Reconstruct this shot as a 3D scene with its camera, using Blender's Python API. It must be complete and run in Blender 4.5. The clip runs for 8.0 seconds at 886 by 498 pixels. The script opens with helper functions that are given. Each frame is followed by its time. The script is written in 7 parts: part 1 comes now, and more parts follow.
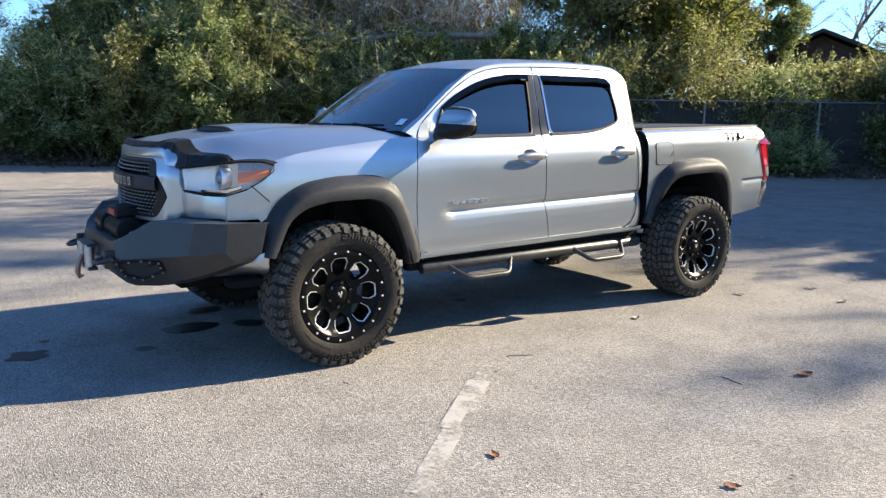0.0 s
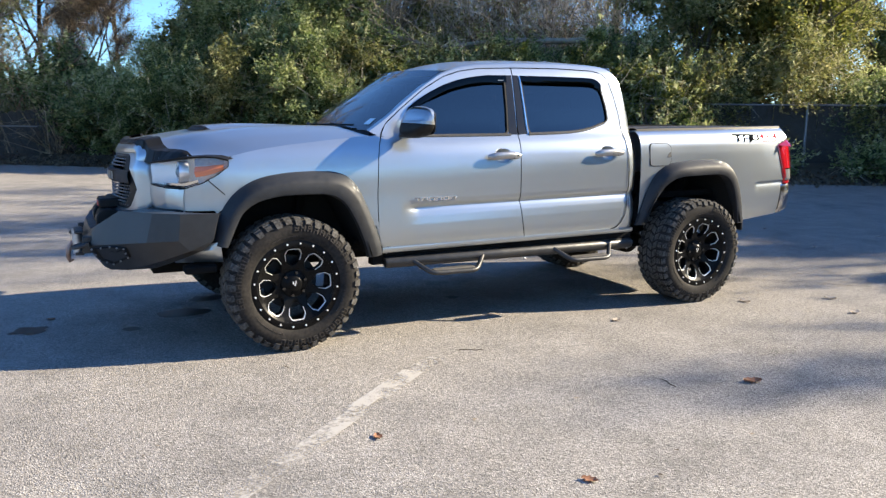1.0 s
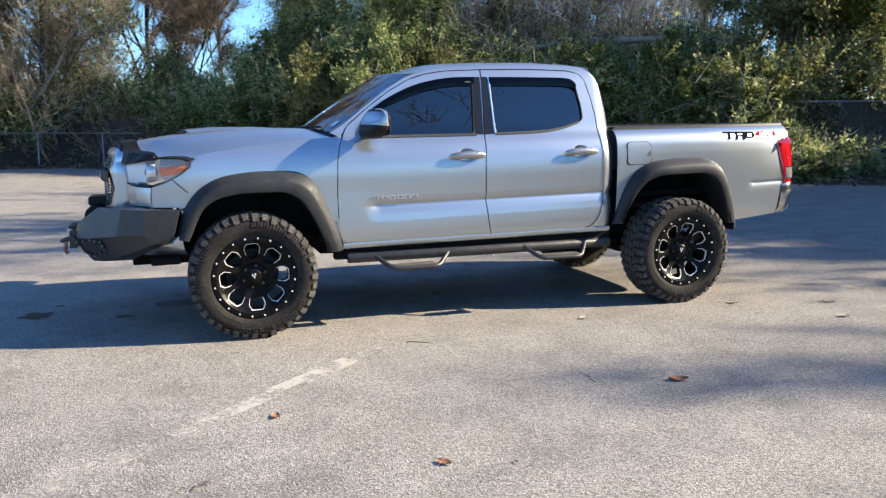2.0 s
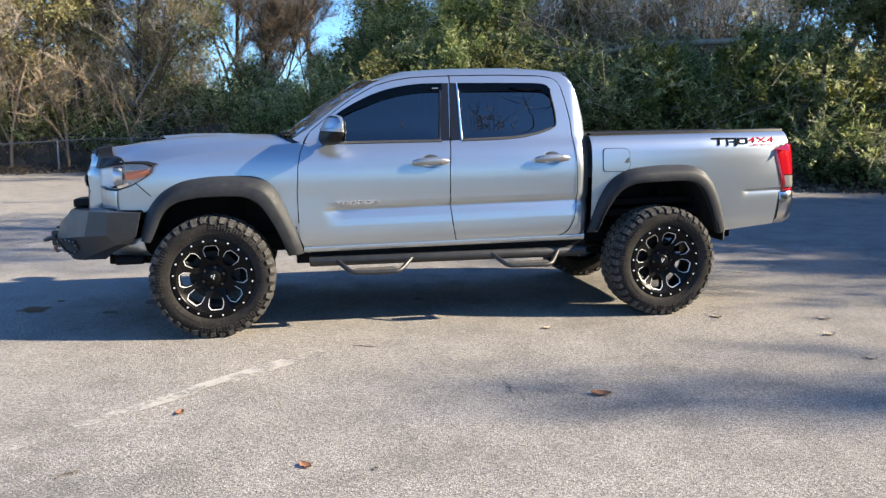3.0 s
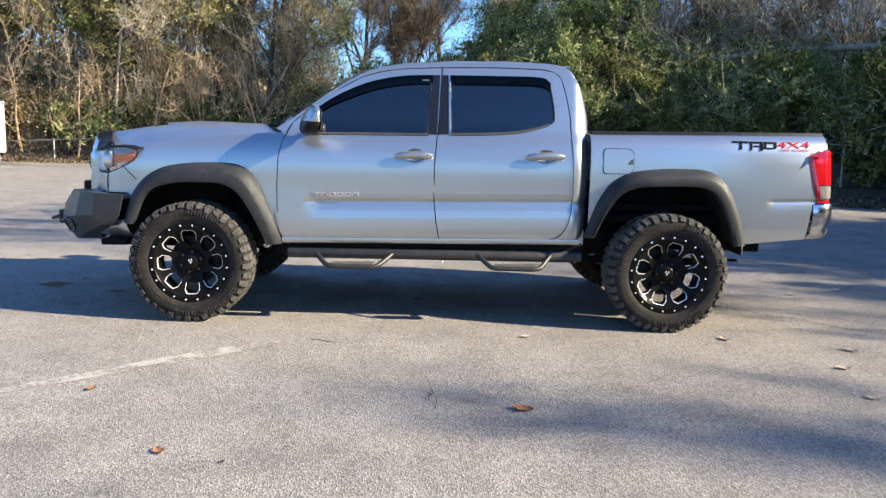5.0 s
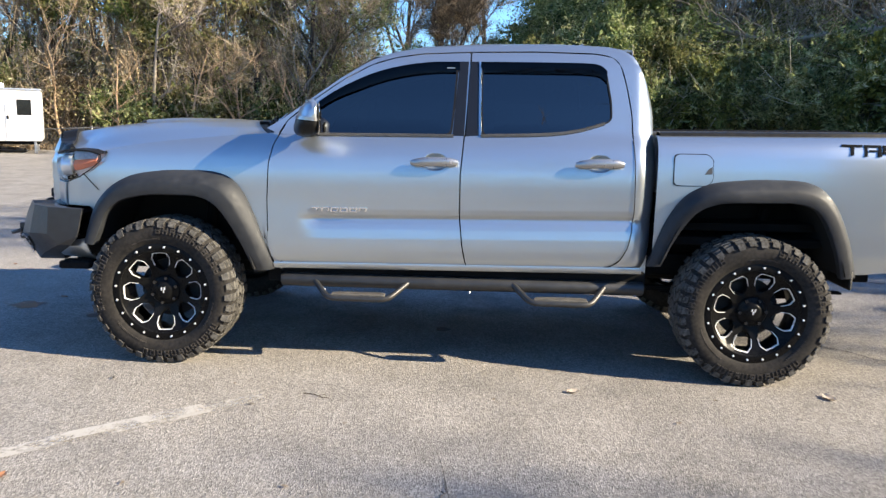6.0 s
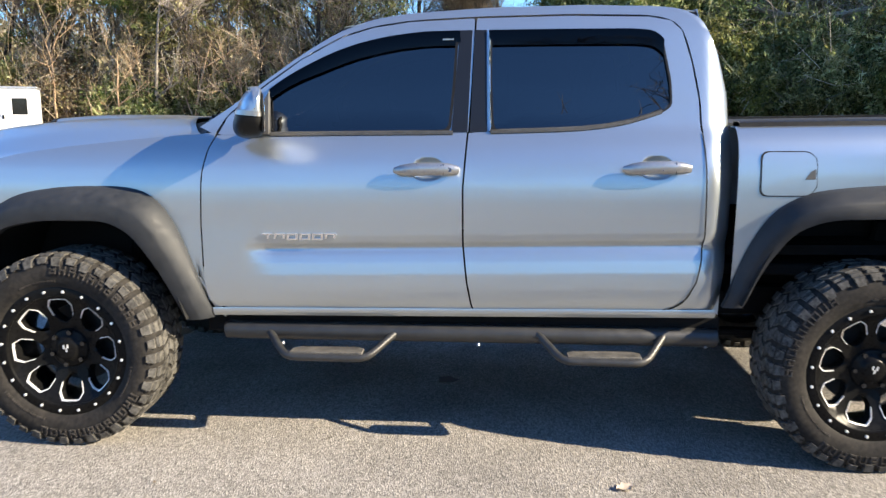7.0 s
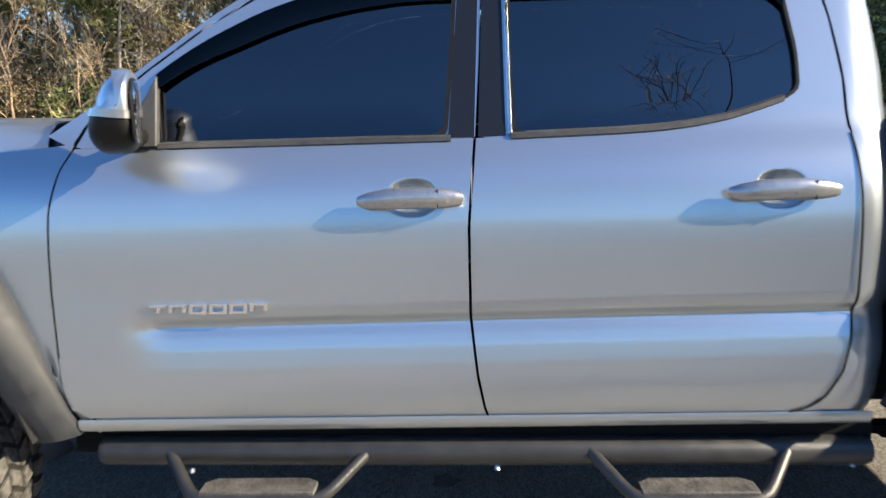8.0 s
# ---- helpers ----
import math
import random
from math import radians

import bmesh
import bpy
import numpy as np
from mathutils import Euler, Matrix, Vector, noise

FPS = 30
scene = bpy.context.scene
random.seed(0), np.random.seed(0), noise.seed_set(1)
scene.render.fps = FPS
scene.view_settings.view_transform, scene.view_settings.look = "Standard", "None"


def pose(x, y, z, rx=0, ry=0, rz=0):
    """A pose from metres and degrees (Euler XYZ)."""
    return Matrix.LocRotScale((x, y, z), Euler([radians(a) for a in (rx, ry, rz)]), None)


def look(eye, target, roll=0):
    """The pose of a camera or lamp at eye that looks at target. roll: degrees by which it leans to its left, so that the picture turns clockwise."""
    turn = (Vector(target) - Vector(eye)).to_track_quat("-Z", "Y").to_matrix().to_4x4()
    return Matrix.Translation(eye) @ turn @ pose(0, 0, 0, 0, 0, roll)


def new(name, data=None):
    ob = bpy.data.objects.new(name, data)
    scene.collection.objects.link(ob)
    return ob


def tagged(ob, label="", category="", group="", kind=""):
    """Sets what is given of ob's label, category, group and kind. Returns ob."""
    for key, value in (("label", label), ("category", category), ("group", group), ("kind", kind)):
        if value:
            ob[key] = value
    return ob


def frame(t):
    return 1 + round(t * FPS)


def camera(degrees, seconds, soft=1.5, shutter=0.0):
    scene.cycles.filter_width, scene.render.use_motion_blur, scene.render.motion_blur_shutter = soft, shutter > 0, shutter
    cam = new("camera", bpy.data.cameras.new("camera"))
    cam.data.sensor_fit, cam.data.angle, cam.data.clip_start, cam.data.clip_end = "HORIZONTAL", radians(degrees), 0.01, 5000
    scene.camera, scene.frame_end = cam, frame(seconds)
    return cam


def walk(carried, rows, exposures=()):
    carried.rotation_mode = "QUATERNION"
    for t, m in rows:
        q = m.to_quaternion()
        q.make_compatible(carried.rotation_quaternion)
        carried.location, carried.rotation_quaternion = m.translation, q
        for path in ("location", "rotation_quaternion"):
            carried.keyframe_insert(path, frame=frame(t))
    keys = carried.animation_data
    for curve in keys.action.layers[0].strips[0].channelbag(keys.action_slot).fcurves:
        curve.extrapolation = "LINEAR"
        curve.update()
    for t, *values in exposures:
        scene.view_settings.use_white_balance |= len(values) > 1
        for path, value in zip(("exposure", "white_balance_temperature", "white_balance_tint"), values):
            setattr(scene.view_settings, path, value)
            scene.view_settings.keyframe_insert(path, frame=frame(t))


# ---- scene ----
cam = camera(59.7, 8.0, 1.35, 0.3)
PATH = [
    (0, (-2.032, -4.73, 1.419), (-0.88, -3.129, 1.084), 0.8),
    (0.5, (-1.679, -5.126, 1.409), (-0.658, -3.438, 1.082), 0.8),
    (1, (-1.258, -5.374, 1.381), (-0.368, -3.612, 1.061), 0.7),
    (1.5, (-0.849, -5.67, 1.371), (-0.088, -3.848, 1.055), 0.3),
    (3, (0.502, -6.178, 1.378), (0.892, -4.239, 1.077), -0.1),
    (3.5, (0.98, -6.213, 1.382), (1.249, -4.252, 1.095), 0.3),
    (4, (1.39, -6.302, 1.36), (1.563, -4.329, 1.083), 0.8),
    (4.5, (1.579, -6.317, 1.351), (1.672, -4.339, 1.071), 1.3),
    (5, (1.616, -6.087, 1.305), (1.649, -4.108, 1.016), 1.6),
    (5.2, (1.609, -5.902, 1.317), (1.622, -3.925, 1.02), 1.7),
    (6.5, (1.780, -4.465, 1.421), (1.657, -2.496, 1.075), 1.1),
    (7, (1.751, -3.878, 1.402), (1.623, -1.909, 1.047), 0.37),
    (7.5, (1.726, -3.285, 1.376), (1.598, -1.314, 1.032), -0.2),
    (8, (1.643, -2.711, 1.392), (1.561, -0.744, 1.028), -0.72),
]
walk(cam, [(t, look(eye, target, roll)) for t, eye, target, roll in PATH], [(0, 1.60), (5.2, 1.62), (6.5, 1.64), (7.0, 1.70), (7.5, 1.76), (8, 1.57)])

# ---- light: low winter sun from behind the truck, clear sky ----
SUN_EL, SUN_AZ = 26.5, -14.0
world = bpy.data.worlds.new("clear_sky")
scene.world = world
world.use_nodes = True
wn = world.node_tree.nodes
sky = wn.new("ShaderNodeTexSky")
sky.sky_type = 'NISHITA'
sky.sun_disc = False
sky.sun_elevation = radians(SUN_EL)
sky.sun_rotation = radians(90 - SUN_AZ)
sky.air_density, sky.dust_density, sky.ozone_density = 1.0, 0.10, 1.6
wn["Background"].inputs["Strength"].default_value = 0.076
deep = wn.new("ShaderNodeMix")
deep.data_type, deep.blend_type = 'RGBA', 'MULTIPLY'
deep.inputs[0].default_value = 1.0
deep.inputs[7].default_value = (0.60, 0.93, 1.36, 1)
world.node_tree.links.new(sky.outputs[0], deep.inputs[6])
world.node_tree.links.new(deep.outputs[2], wn["Background"].inputs["Color"])
sun_data = bpy.data.lights.new("sun", "SUN")
sun_data.energy, sun_data.angle, sun_data.color = 5.0, radians(0.55), (1.0, 0.865, 0.65)
sun = new("sun", sun_data)
e, a = radians(SUN_EL), radians(SUN_AZ)
SUN_DIR = Vector((math.cos(e) * math.cos(a), math.cos(e) * math.sin(a), math.sin(e)))
sun.matrix_world = look(SUN_DIR * 60, (0, 0, 0))


# ---- materials ----
def material(name, colour=(0.5, 0.5, 0.5), rough=0.5, metal=0.0, coat=0.0, spec=0.5):
    m = bpy.data.materials.new(name)
    m.use_nodes = True
    b = m.node_tree.nodes["Principled BSDF"]
    b.inputs["Base Color"].default_value = (*colour, 1)
    b.inputs["Roughness"].default_value = rough
    b.inputs["Metallic"].default_value = metal
    b.inputs["Coat Weight"].default_value = coat
    b.inputs["Coat Roughness"].default_value = 0.03
    b.inputs["Specular IOR Level"].default_value = spec
    return m


class Nodes:
    """Short hand for building a node material."""

    def __init__(self, m):
        self.t = m.node_tree
        self.b = self.t.nodes["Principled BSDF"]

    def add(self, kind, links=None, **props):
        n = self.t.nodes.new(kind)
        for k, v in props.items():
            setattr(n, k, v)
        for k, v in (links or {}).items():
            self.put(n, k, v)
        return n

    def put(self, n, key, v):
        if hasattr(v, "is_output"):
            self.t.links.new(v, n.inputs[key])
        else:
            n.inputs[key].default_value = v

    def coords(self, scale=(1, 1, 1)):
        c = self.add("ShaderNodeTexCoord")
        return self.add("ShaderNodeMapping", {"Vector": c.outputs["Object"], "Scale": scale}).outputs[0]

    def noise(self, vec, scale, detail=4, rough=0.55):
        return self.add("ShaderNodeTexNoise", {"Vector": vec, "Scale": scale, "Detail": detail, "Roughness": rough}).outputs[0]

    def ramp(self, fac, stops):
        n = self.add("ShaderNodeValToRGB", {"Fac": fac})
        el = n.color_ramp.elements
        while len(el) < len(stops):
            el.new(0.5)
        for k, (p, c) in zip(el, stops):
            k.position = p
            k.color = (*c, 1) if len(c) == 3 else c
        return n.outputs[0]

    def mix(self, fac, a, b, mode='MIX'):
        n = self.add("ShaderNodeMix", data_type='RGBA', blend_type=mode)
        for key, v in ((0, fac), (6, a), (7, b)):
            if hasattr(v, "is_output"):
                self.t.links.new(v, n.inputs[key])
            else:
                n.inputs[key].default_value = v if key == 0 else (*v, 1)
        return n.outputs[2]

    def bump(self, height, strength, distance):
        n = self.add("ShaderNodeBump", {"Height": height, "Strength": strength, "Distance": distance})
        self.t.links.new(n.outputs[0], self.b.inputs["Normal"])
        return n

    def out(self, key, v):
        self.put(self.b, key, v)


def grey(v):
    return (v, v, v)


def textured(name, dark, light, scale, rough=0.6, metal=0.0, bump=0.0, fine=0.0, coat=0.0, spec=0.5):
    """A material whose colour wanders between two tones at two scales, with fine relief."""
    m = material(name, light, rough, metal, coat, spec)
    k = Nodes(m)
    v = k.coords()
    n1, n2 = k.noise(v, scale, 5), k.noise(v, scale * 9, 4)
    f = k.add("ShaderNodeMath", {0: n1, 1: n2}, operation='ADD').outputs[0]
    f = k.add("ShaderNodeMath", {0: f, 1: 0.5}, operation='MULTIPLY').outputs[0]
    k.out("Base Color", k.ramp(f, [(0.35, dark), (0.65, light)]))
    r = k.add("ShaderNodeMapRange", {0: n2, 1: 0.3, 2: 0.7, 3: rough * 0.85, 4: min(1, rough * 1.15)}).outputs[0]
    k.out("Roughness", r)
    if bump:
        k.bump(k.noise(v, fine or scale * 20, 3), 0.6, bump)
    return m


def silver_paint():
    m = material("silver_paint", (0.455, 0.496, 0.525), 0.28, 0.86, 0.45)
    k = Nodes(m)
    v = k.coords()
    flake = k.add("ShaderNodeTexVoronoi", {"Vector": v, "Scale": 900.0}).outputs["Color"]
    dust = k.noise(v, 2.2, 5)
    col = k.mix(0.003, (0.455, 0.496, 0.525), flake, 'OVERLAY')
    film = k.ramp(dust, [(0.45, grey(0.0)), (0.75, grey(0.10))])
    k.out("Base Color", k.mix(film, col, (0.40, 0.37, 0.33)))
    k.out("Roughness", k.add("ShaderNodeMapRange", {0: dust, 1: 0.3, 2: 0.8, 3: 0.280, 4: 0.315}).outputs[0])
    k.b.inputs["Coat Roughness"].default_value = 0.09
    return m


PAINT = silver_paint()
FLARE = textured("textured_black_plastic", (0.016, 0.018, 0.021), (0.031, 0.033, 0.037), 3.0, 0.58, 0, 0.0006, 500, spec=0.32)
BUMPER = textured("black_powder_coat", grey(0.020), grey(0.033), 2.5, 0.42, 0.0, 0.0007, 420, spec=0.5)
DARK_GREY = textured("dark_grey_plastic", grey(0.035), grey(0.065), 7.0, 0.5, 0, 0.0004, 300)
TRIM = textured("black_trim", grey(0.008), grey(0.014), 4.0, 0.45, spec=0.2)
GLOSS = material("gloss_black", grey(0.008), 0.12, 0, 0.6)
RUBBER = textured("tyre_rubber", (0.010, 0.010, 0.010), (0.040, 0.036, 0.032), 6.0, 0.78, 0, 0.0008, 260, spec=0.12)
DUSTY = textured("worn_tread_rubber", (0.018, 0.017, 0.016), (0.145, 0.138, 0.125), 7.0, 0.85, 0, 0.001, 200, spec=0.12)
RIM = textured("satin_black_wheel", grey(0.004), grey(0.008), 9, 0.30, 0.0, spec=0.10)
PILLAR = material("gloss_black_pillar", (0.010, 0.011, 0.014), 0.22, 0, 0.1, 0.35)
MILLED = material("milled_aluminium", grey(0.74), 0.42, 0.35)
WORN = textured("scuffed_sidewall_rubber", (0.020, 0.018, 0.016), (0.075, 0.068, 0.06), 14.0, 0.8, spec=0.12)
CHROME = material("chrome", grey(0.82), 0.06, 1.0)
STEEL = textured("zinc_steel", grey(0.35), grey(0.55), 8.0, 0.4, 0.9)
UNDER = textured("underbody_black", grey(0.004), grey(0.010), 3.0, 0.9, spec=0.15)
VOID = material("wheel_arch_liner", grey(0.006), 0.9)


def pane_material(name, tint, ior=1.52):
    """Thin tinted film: part of the light passes straight through, the rest is gloss."""
    m = material(name, tint, 0.015, 0, 0, 0.5)
    k = Nodes(m)
    tr = k.add("ShaderNodeBsdfTransparent", {"Color": (*tint, 1)})
    gl = k.add("ShaderNodeBsdfGlossy", {"Color": (1, 1, 1, 1), "Roughness": 0.01})
    fr = k.add("ShaderNodeFresnel", {"IOR": ior})
    mx = k.add("ShaderNodeMixShader", {0: fr.outputs[0], 1: tr.outputs[0], 2: gl.outputs[0]})
    k.t.links.new(mx.outputs[0], k.t.nodes["Material Output"].inputs["Surface"])
    return m


TINT = pane_material("dark_tinted_glass", (0.035, 0.04, 0.05), 1.95)
CLEAR = pane_material("windscreen_glass", (0.30, 0.34, 0.37), 2.8)
LENS = pane_material("clear_lens", (0.95, 0.96, 0.97), 1.33)
RED = material("red_lens", (0.42, 0.006, 0.012), 0.12, 0, 1.0)
AMBER = material("amber_reflector", (0.75, 0.24, 0.13), 0.2, 0, 1.0)


# ---- building helpers ----
def finish(bm, name, mats, smooth=35):
    me = bpy.data.meshes.new(name)
    bm.to_mesh(me)
    bm.free()
    for m in (mats if isinstance(mats, (list, tuple)) else [mats]):
        me.materials.append(m)
    if smooth:
        me.polygons.foreach_set("use_smooth", [True] * len(me.polygons))
        me.set_sharp_from_angle(angle=radians(smooth))
    return me


def part(name, bm, mat, parent=None, label="", smooth=35, solid=0.0, bevel=0.0):
    """Links a bmesh as one mesh object under its thing."""
    if solid:
        bmesh.ops.remove_doubles(bm, verts=bm.verts, dist=0.0004)
        bmesh.ops.dissolve_degenerate(bm, edges=bm.edges, dist=0.0002)
        bmesh.ops.solidify(bm, geom=bm.faces[:], thickness=solid)
    ob = new(name, bm if isinstance(bm, bpy.types.Mesh) else finish(bm, name, mat, smooth))
    ob.parent = parent
    if label:
        ob["label"] = label
    if bevel:
        b = ob.modifiers.new("rounding", 'BEVEL')
        b.width, b.segments, b.limit_method, b.angle_limit = bevel, 2, 'ANGLE', radians(35)
    return ob


def thing(name, label, category, at=(0, 0, 0), group="", kind=""):
    ob = new(name)
    ob.empty_display_size = 0.2
    ob.location = at
    return tagged(ob, label, category, group, kind)


def grid(rows, closed=False, flip=False):
    """A bmesh skin over rows of points; closed joins the end of each row to its start."""
    bm = bmesh.new()
    vs = [[bm.verts.new(p) for p in r] for r in rows]
    for i in range(len(vs) - 1):
        n = len(vs[i])
        for j in range(n if closed else n - 1):
            q = (vs[i][j], vs[i][(j + 1) % n], vs[i + 1][(j + 1) % n], vs[i + 1][j])
            try:
                bm.faces.new(q[::-1] if flip else q)
            except ValueError:
                pass
    return bm


def orient(bm, way):
    """Turns all faces so that on the whole they look the given way."""
    bm.normal_update()
    if sum((f.normal.dot(Vector(way)) * f.calc_area() for f in bm.faces)) < 0:
        bmesh.ops.reverse_faces(bm, faces=bm.faces)
    return bm


def box(bm, lo, hi, m=None):
    r = bmesh.ops.create_cube(bm, size=1.0)
    for v in r["verts"]:
        v.co = Vector([lo[i] + (v.co[i] + 0.5) * (hi[i] - lo[i]) for i in range(3)])
        if m:
            v.co = m @ v.co
    return r["verts"]


def tube(bm, pts, radii, n=10, caps=True):
    """A round bar along a line of points."""
    pts = [Vector(p) for p in pts]
    if not isinstance(radii, (list, tuple)):
        radii = [radii] * len(pts)
    rings, up = [], None
    for i, p in enumerate(pts):
        d = (pts[min(i + 1, len(pts) - 1)] - pts[max(i - 1, 0)]).normalized()
        if up is None:
            up = d.orthogonal().normalized()
        up = (up - d * up.dot(d)).normalized()
        side = d.cross(up)
        rings.append([bm.verts.new(p + (up * math.cos(2 * math.pi * k / n) + side * math.sin(2 * math.pi * k / n)) * radii[i]) for k in range(n)])
    for a, b in zip(rings, rings[1:]):
        for k in range(n):
            bm.faces.new((a[k], a[(k + 1) % n], b[(k + 1) % n], b[k]))
    if caps:
        bm.faces.new(rings[0][::-1])
        bm.faces.new(rings[-1])
    return bm


def rounded(corners, r, n=5):
    """A polygon with its corners rounded; corners are 2D points."""
    out, k = [], len(corners)
    for i in range(k):
        p, a, b = Vector(corners[i]), Vector(corners[i - 1]), Vector(corners[(i + 1) % k])
        da, db = (a - p), (b - p)
        c = min(r, da.length * 0.45, db.length * 0.45)
        s, e2 = p + da.normalized() * c, p + db.normalized() * c
        for j in range(n + 1):
            t = j / n
            out.append((s * (1 - t) ** 2 + p * 2 * t * (1 - t) + e2 * t * t))
    return out


def lathe(profile, n=64, axis='Y'):
    """Turns (radius, along) pairs about the local y axis."""
    rows = []
    for r, d in profile:
        rows.append([(r * math.cos(2 * math.pi * k / n), d, r * math.sin(2 * math.pi * k / n)) for k in range(n)])
    return grid(rows, closed=True)


def line(points, x):
    xs, ys = zip(*points)
    return float(np.interp(x, xs, ys))


def resample(points, n):
    p = np.array(points, float)
    d = np.r_[0, np.cumsum(np.linalg.norm(np.diff(p, axis=0), axis=1))]
    t = np.linspace(0, d[-1], n)
    q = np.stack([np.interp(t, d, p[:, i]) for i in range(p.shape[1])], 1)
    return q


def soft_line(points, n, rounds=2):
    """Resamples a line and smooths its kinks, keeping its ends."""
    q = resample(points, n)
    for _ in range(rounds):
        q[1:-1] = (q[:-2] + 2 * q[1:-1] + q[2:]) / 4
    return q


# ---- ground and setting ----
def asphalt_material():
    m = material("weathered_asphalt", grey(0.2), 0.9)
    k = Nodes(m)
    v = k.coords()
    big, mid = k.noise(v, 0.35, 4), k.noise(v, 2.4, 5)
    stone = k.add("ShaderNodeTexVoronoi", {"Vector": v, "Scale": 130.0})
    fine = k.noise(v, 160.0, 3, 0.7)
    base = k.ramp(mid, [(0.30, (0.154, 0.145, 0.134)), (0.46, (0.237, 0.222, 0.203)), (0.70, (0.332, 0.309, 0.282))])
    base = k.mix(k.ramp(big, [(0.38, grey(0.0)), (0.66, grey(0.8))]), base, (0.305, 0.279, 0.245))
    # tree shade is painted in: the lot grows darker towards its tail end
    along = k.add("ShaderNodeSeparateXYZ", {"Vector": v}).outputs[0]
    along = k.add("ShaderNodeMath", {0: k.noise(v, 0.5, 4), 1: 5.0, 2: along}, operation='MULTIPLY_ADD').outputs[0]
    tail_shade = k.add("ShaderNodeMapRange", {0: along, 1: 3.5, 2: 8.5, 3: 0.0, 4: 1.0}).outputs[0]
    base = k.mix(tail_shade, base, (0.83, 0.82, 0.81), 'MULTIPLY')
    chips = k.ramp(stone.outputs["Color"], [(0.08, grey(0.42)), (0.45, grey(0.95)), (0.9, grey(1.75))])
    base = k.mix(0.8, base, chips, 'MULTIPLY')
    pits = k.ramp(fine, [(0.38, grey(0.22)), (0.53, grey(1.0))])
    k.out("Base Color", k.mix(0.75, base, pits, 'MULTIPLY'))
    h = k.add("ShaderNodeMath", {0: stone.outputs["Distance"], 1: fine}, operation='ADD').outputs[0]
    k.bump(h, 0.55, 0.006)
    k.out("Roughness", 0.86)
    return m


GROUND = 0.012


def lot_edge(x):
    """The far edge of the car park, as y over x."""
    return line([(-60, 6), (-25, 17.5), (-14, 21.0), (-4, 22.6), (2.2, 17.7), (12.0, 9.6), (16, 7.2), (24, 1.0), (60, -28)], x)


def build_ground():
    xs = np.r_[np.linspace(-900, -70, 12), np.linspace(-60, 60, 121), np.linspace(70, 900, 12)]
    bank = [(-900, 0), (0, 0), (0.4, 0.03), (1.0, 0.14), (2.0, 0.34), (4.0, 0.6), (9, 0.9), (25, 1.2), (880, 1.2)]
    offs = [-880, -400, -150, -60, -40, -30, -25, -20, -16, -13, -10, -8, -6, -4, -3, -2, -1, -0.5, 0, 0.2, 0.5, 1, 1.5, 2, 2.6, 3.2, 4, 6, 9, 14, 25, 60, 300, 880]
    rows = []
    for o in offs:
        rows.append([(x, lot_edge(x) + o, GROUND + line(bank, o) + (noise.noise((x * 0.7, o, 0)) * 0.06 if o > 0.4 else 0)) for x in xs])
    bm = grid(rows, flip=True)
    bm.faces.ensure_lookup_table()
    n = len(xs) - 1
    for i, f in enumerate(bm.faces):
        f.material_index = 1 if offs[i // n] >= 0 else 0
        if f.normal.z < 0:
            f.normal_flip()
    soil = textured("leaf_littered_soil", (0.028, 0.022, 0.013), (0.10, 0.078, 0.05), 3.0, 0.95, 0, 0.03, 25)
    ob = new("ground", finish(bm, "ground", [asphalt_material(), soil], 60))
    tagged(ob, "grey weathered asphalt car park with an earth bank", "ground", kind="structure")


build_ground()

# ---- pickup truck: the level body is sheared by its slight nose-down rake ----
RAKE = 0.017
truck = thing("pickup_truck", "silver lifted crew cab pickup truck parked on asphalt", "truck")


def lv(points):
    return [(x, z - RAKE * (x - 1.6)) for x, z in points]


def tpart(name, bm, mat, parent=None, label="", smooth=35, solid=0.0, bevel=0.0):
    for v in bm.verts:
        v.co.z += RAKE * (v.co.x - 1.6)
    return part(name, bm, mat, parent or truck, label, smooth, solid, bevel)


def smooth_profile(points, width):
    zs = np.arange(0.3, 2.0, 0.0025)
    w = np.interp(zs, *zip(*points))
    k = np.exp(-0.5 * (np.arange(-40, 41) * 0.0025 / width) ** 2)
    return zs, np.convolve(np.pad(w, 40, mode="edge"), k / k.sum(), "valid")


CAB = smooth_profile([(0.40, 0.74), (0.54, 0.79), (0.585, 0.823), (0.63, 0.842), (0.70, 0.848), (0.77, 0.847), (0.86, 0.844), (0.95, 0.841),
                      (1.05, 0.842), (1.12, 0.838), (1.20, 0.823), (1.26, 0.799), (1.31, 0.762), (1.33, 0.746), (1.5, 0.700),
                      (1.70, 0.640), (1.75, 0.616), (1.79, 0.592), (1.82, 0.565)], 0.020)
BED = smooth_profile([(0.40, 0.76), (0.6, 0.815), (0.68, 0.835), (0.8, 0.842), (1.0, 0.843), (1.08, 0.841), (1.15, 0.837), (1.22, 0.827),
                      (1.265, 0.813), (1.30, 0.790), (1.325, 0.760), (1.345, 0.728), (1.40, 0.70)], 0.013)
CREASE = smooth_profile([(0.69, 0.0), (0.76, 0.10), (0.81, 0.36), (0.84, 0.66), (0.862, 1.0), (0.870, 1.06), (0.876, 0.88), (0.890, 0.36), (0.92, 0.10), (0.98, 0.0)], 0.0045)
NOSE = [(-0.95, 0.62), (-0.84, 0.50), (-0.80, 0.38), (-0.75, 0.26), (-0.68, 0.15), (-0.6, 0.072), (-0.5, 0.026), (-0.39, 0.006), (-0.28, 0.0), (0, 0)]


def step(a, b, x):
    t = min(1, max(0, (x - a) / (b - a)))
    return t * t * (3 - 2 * t)


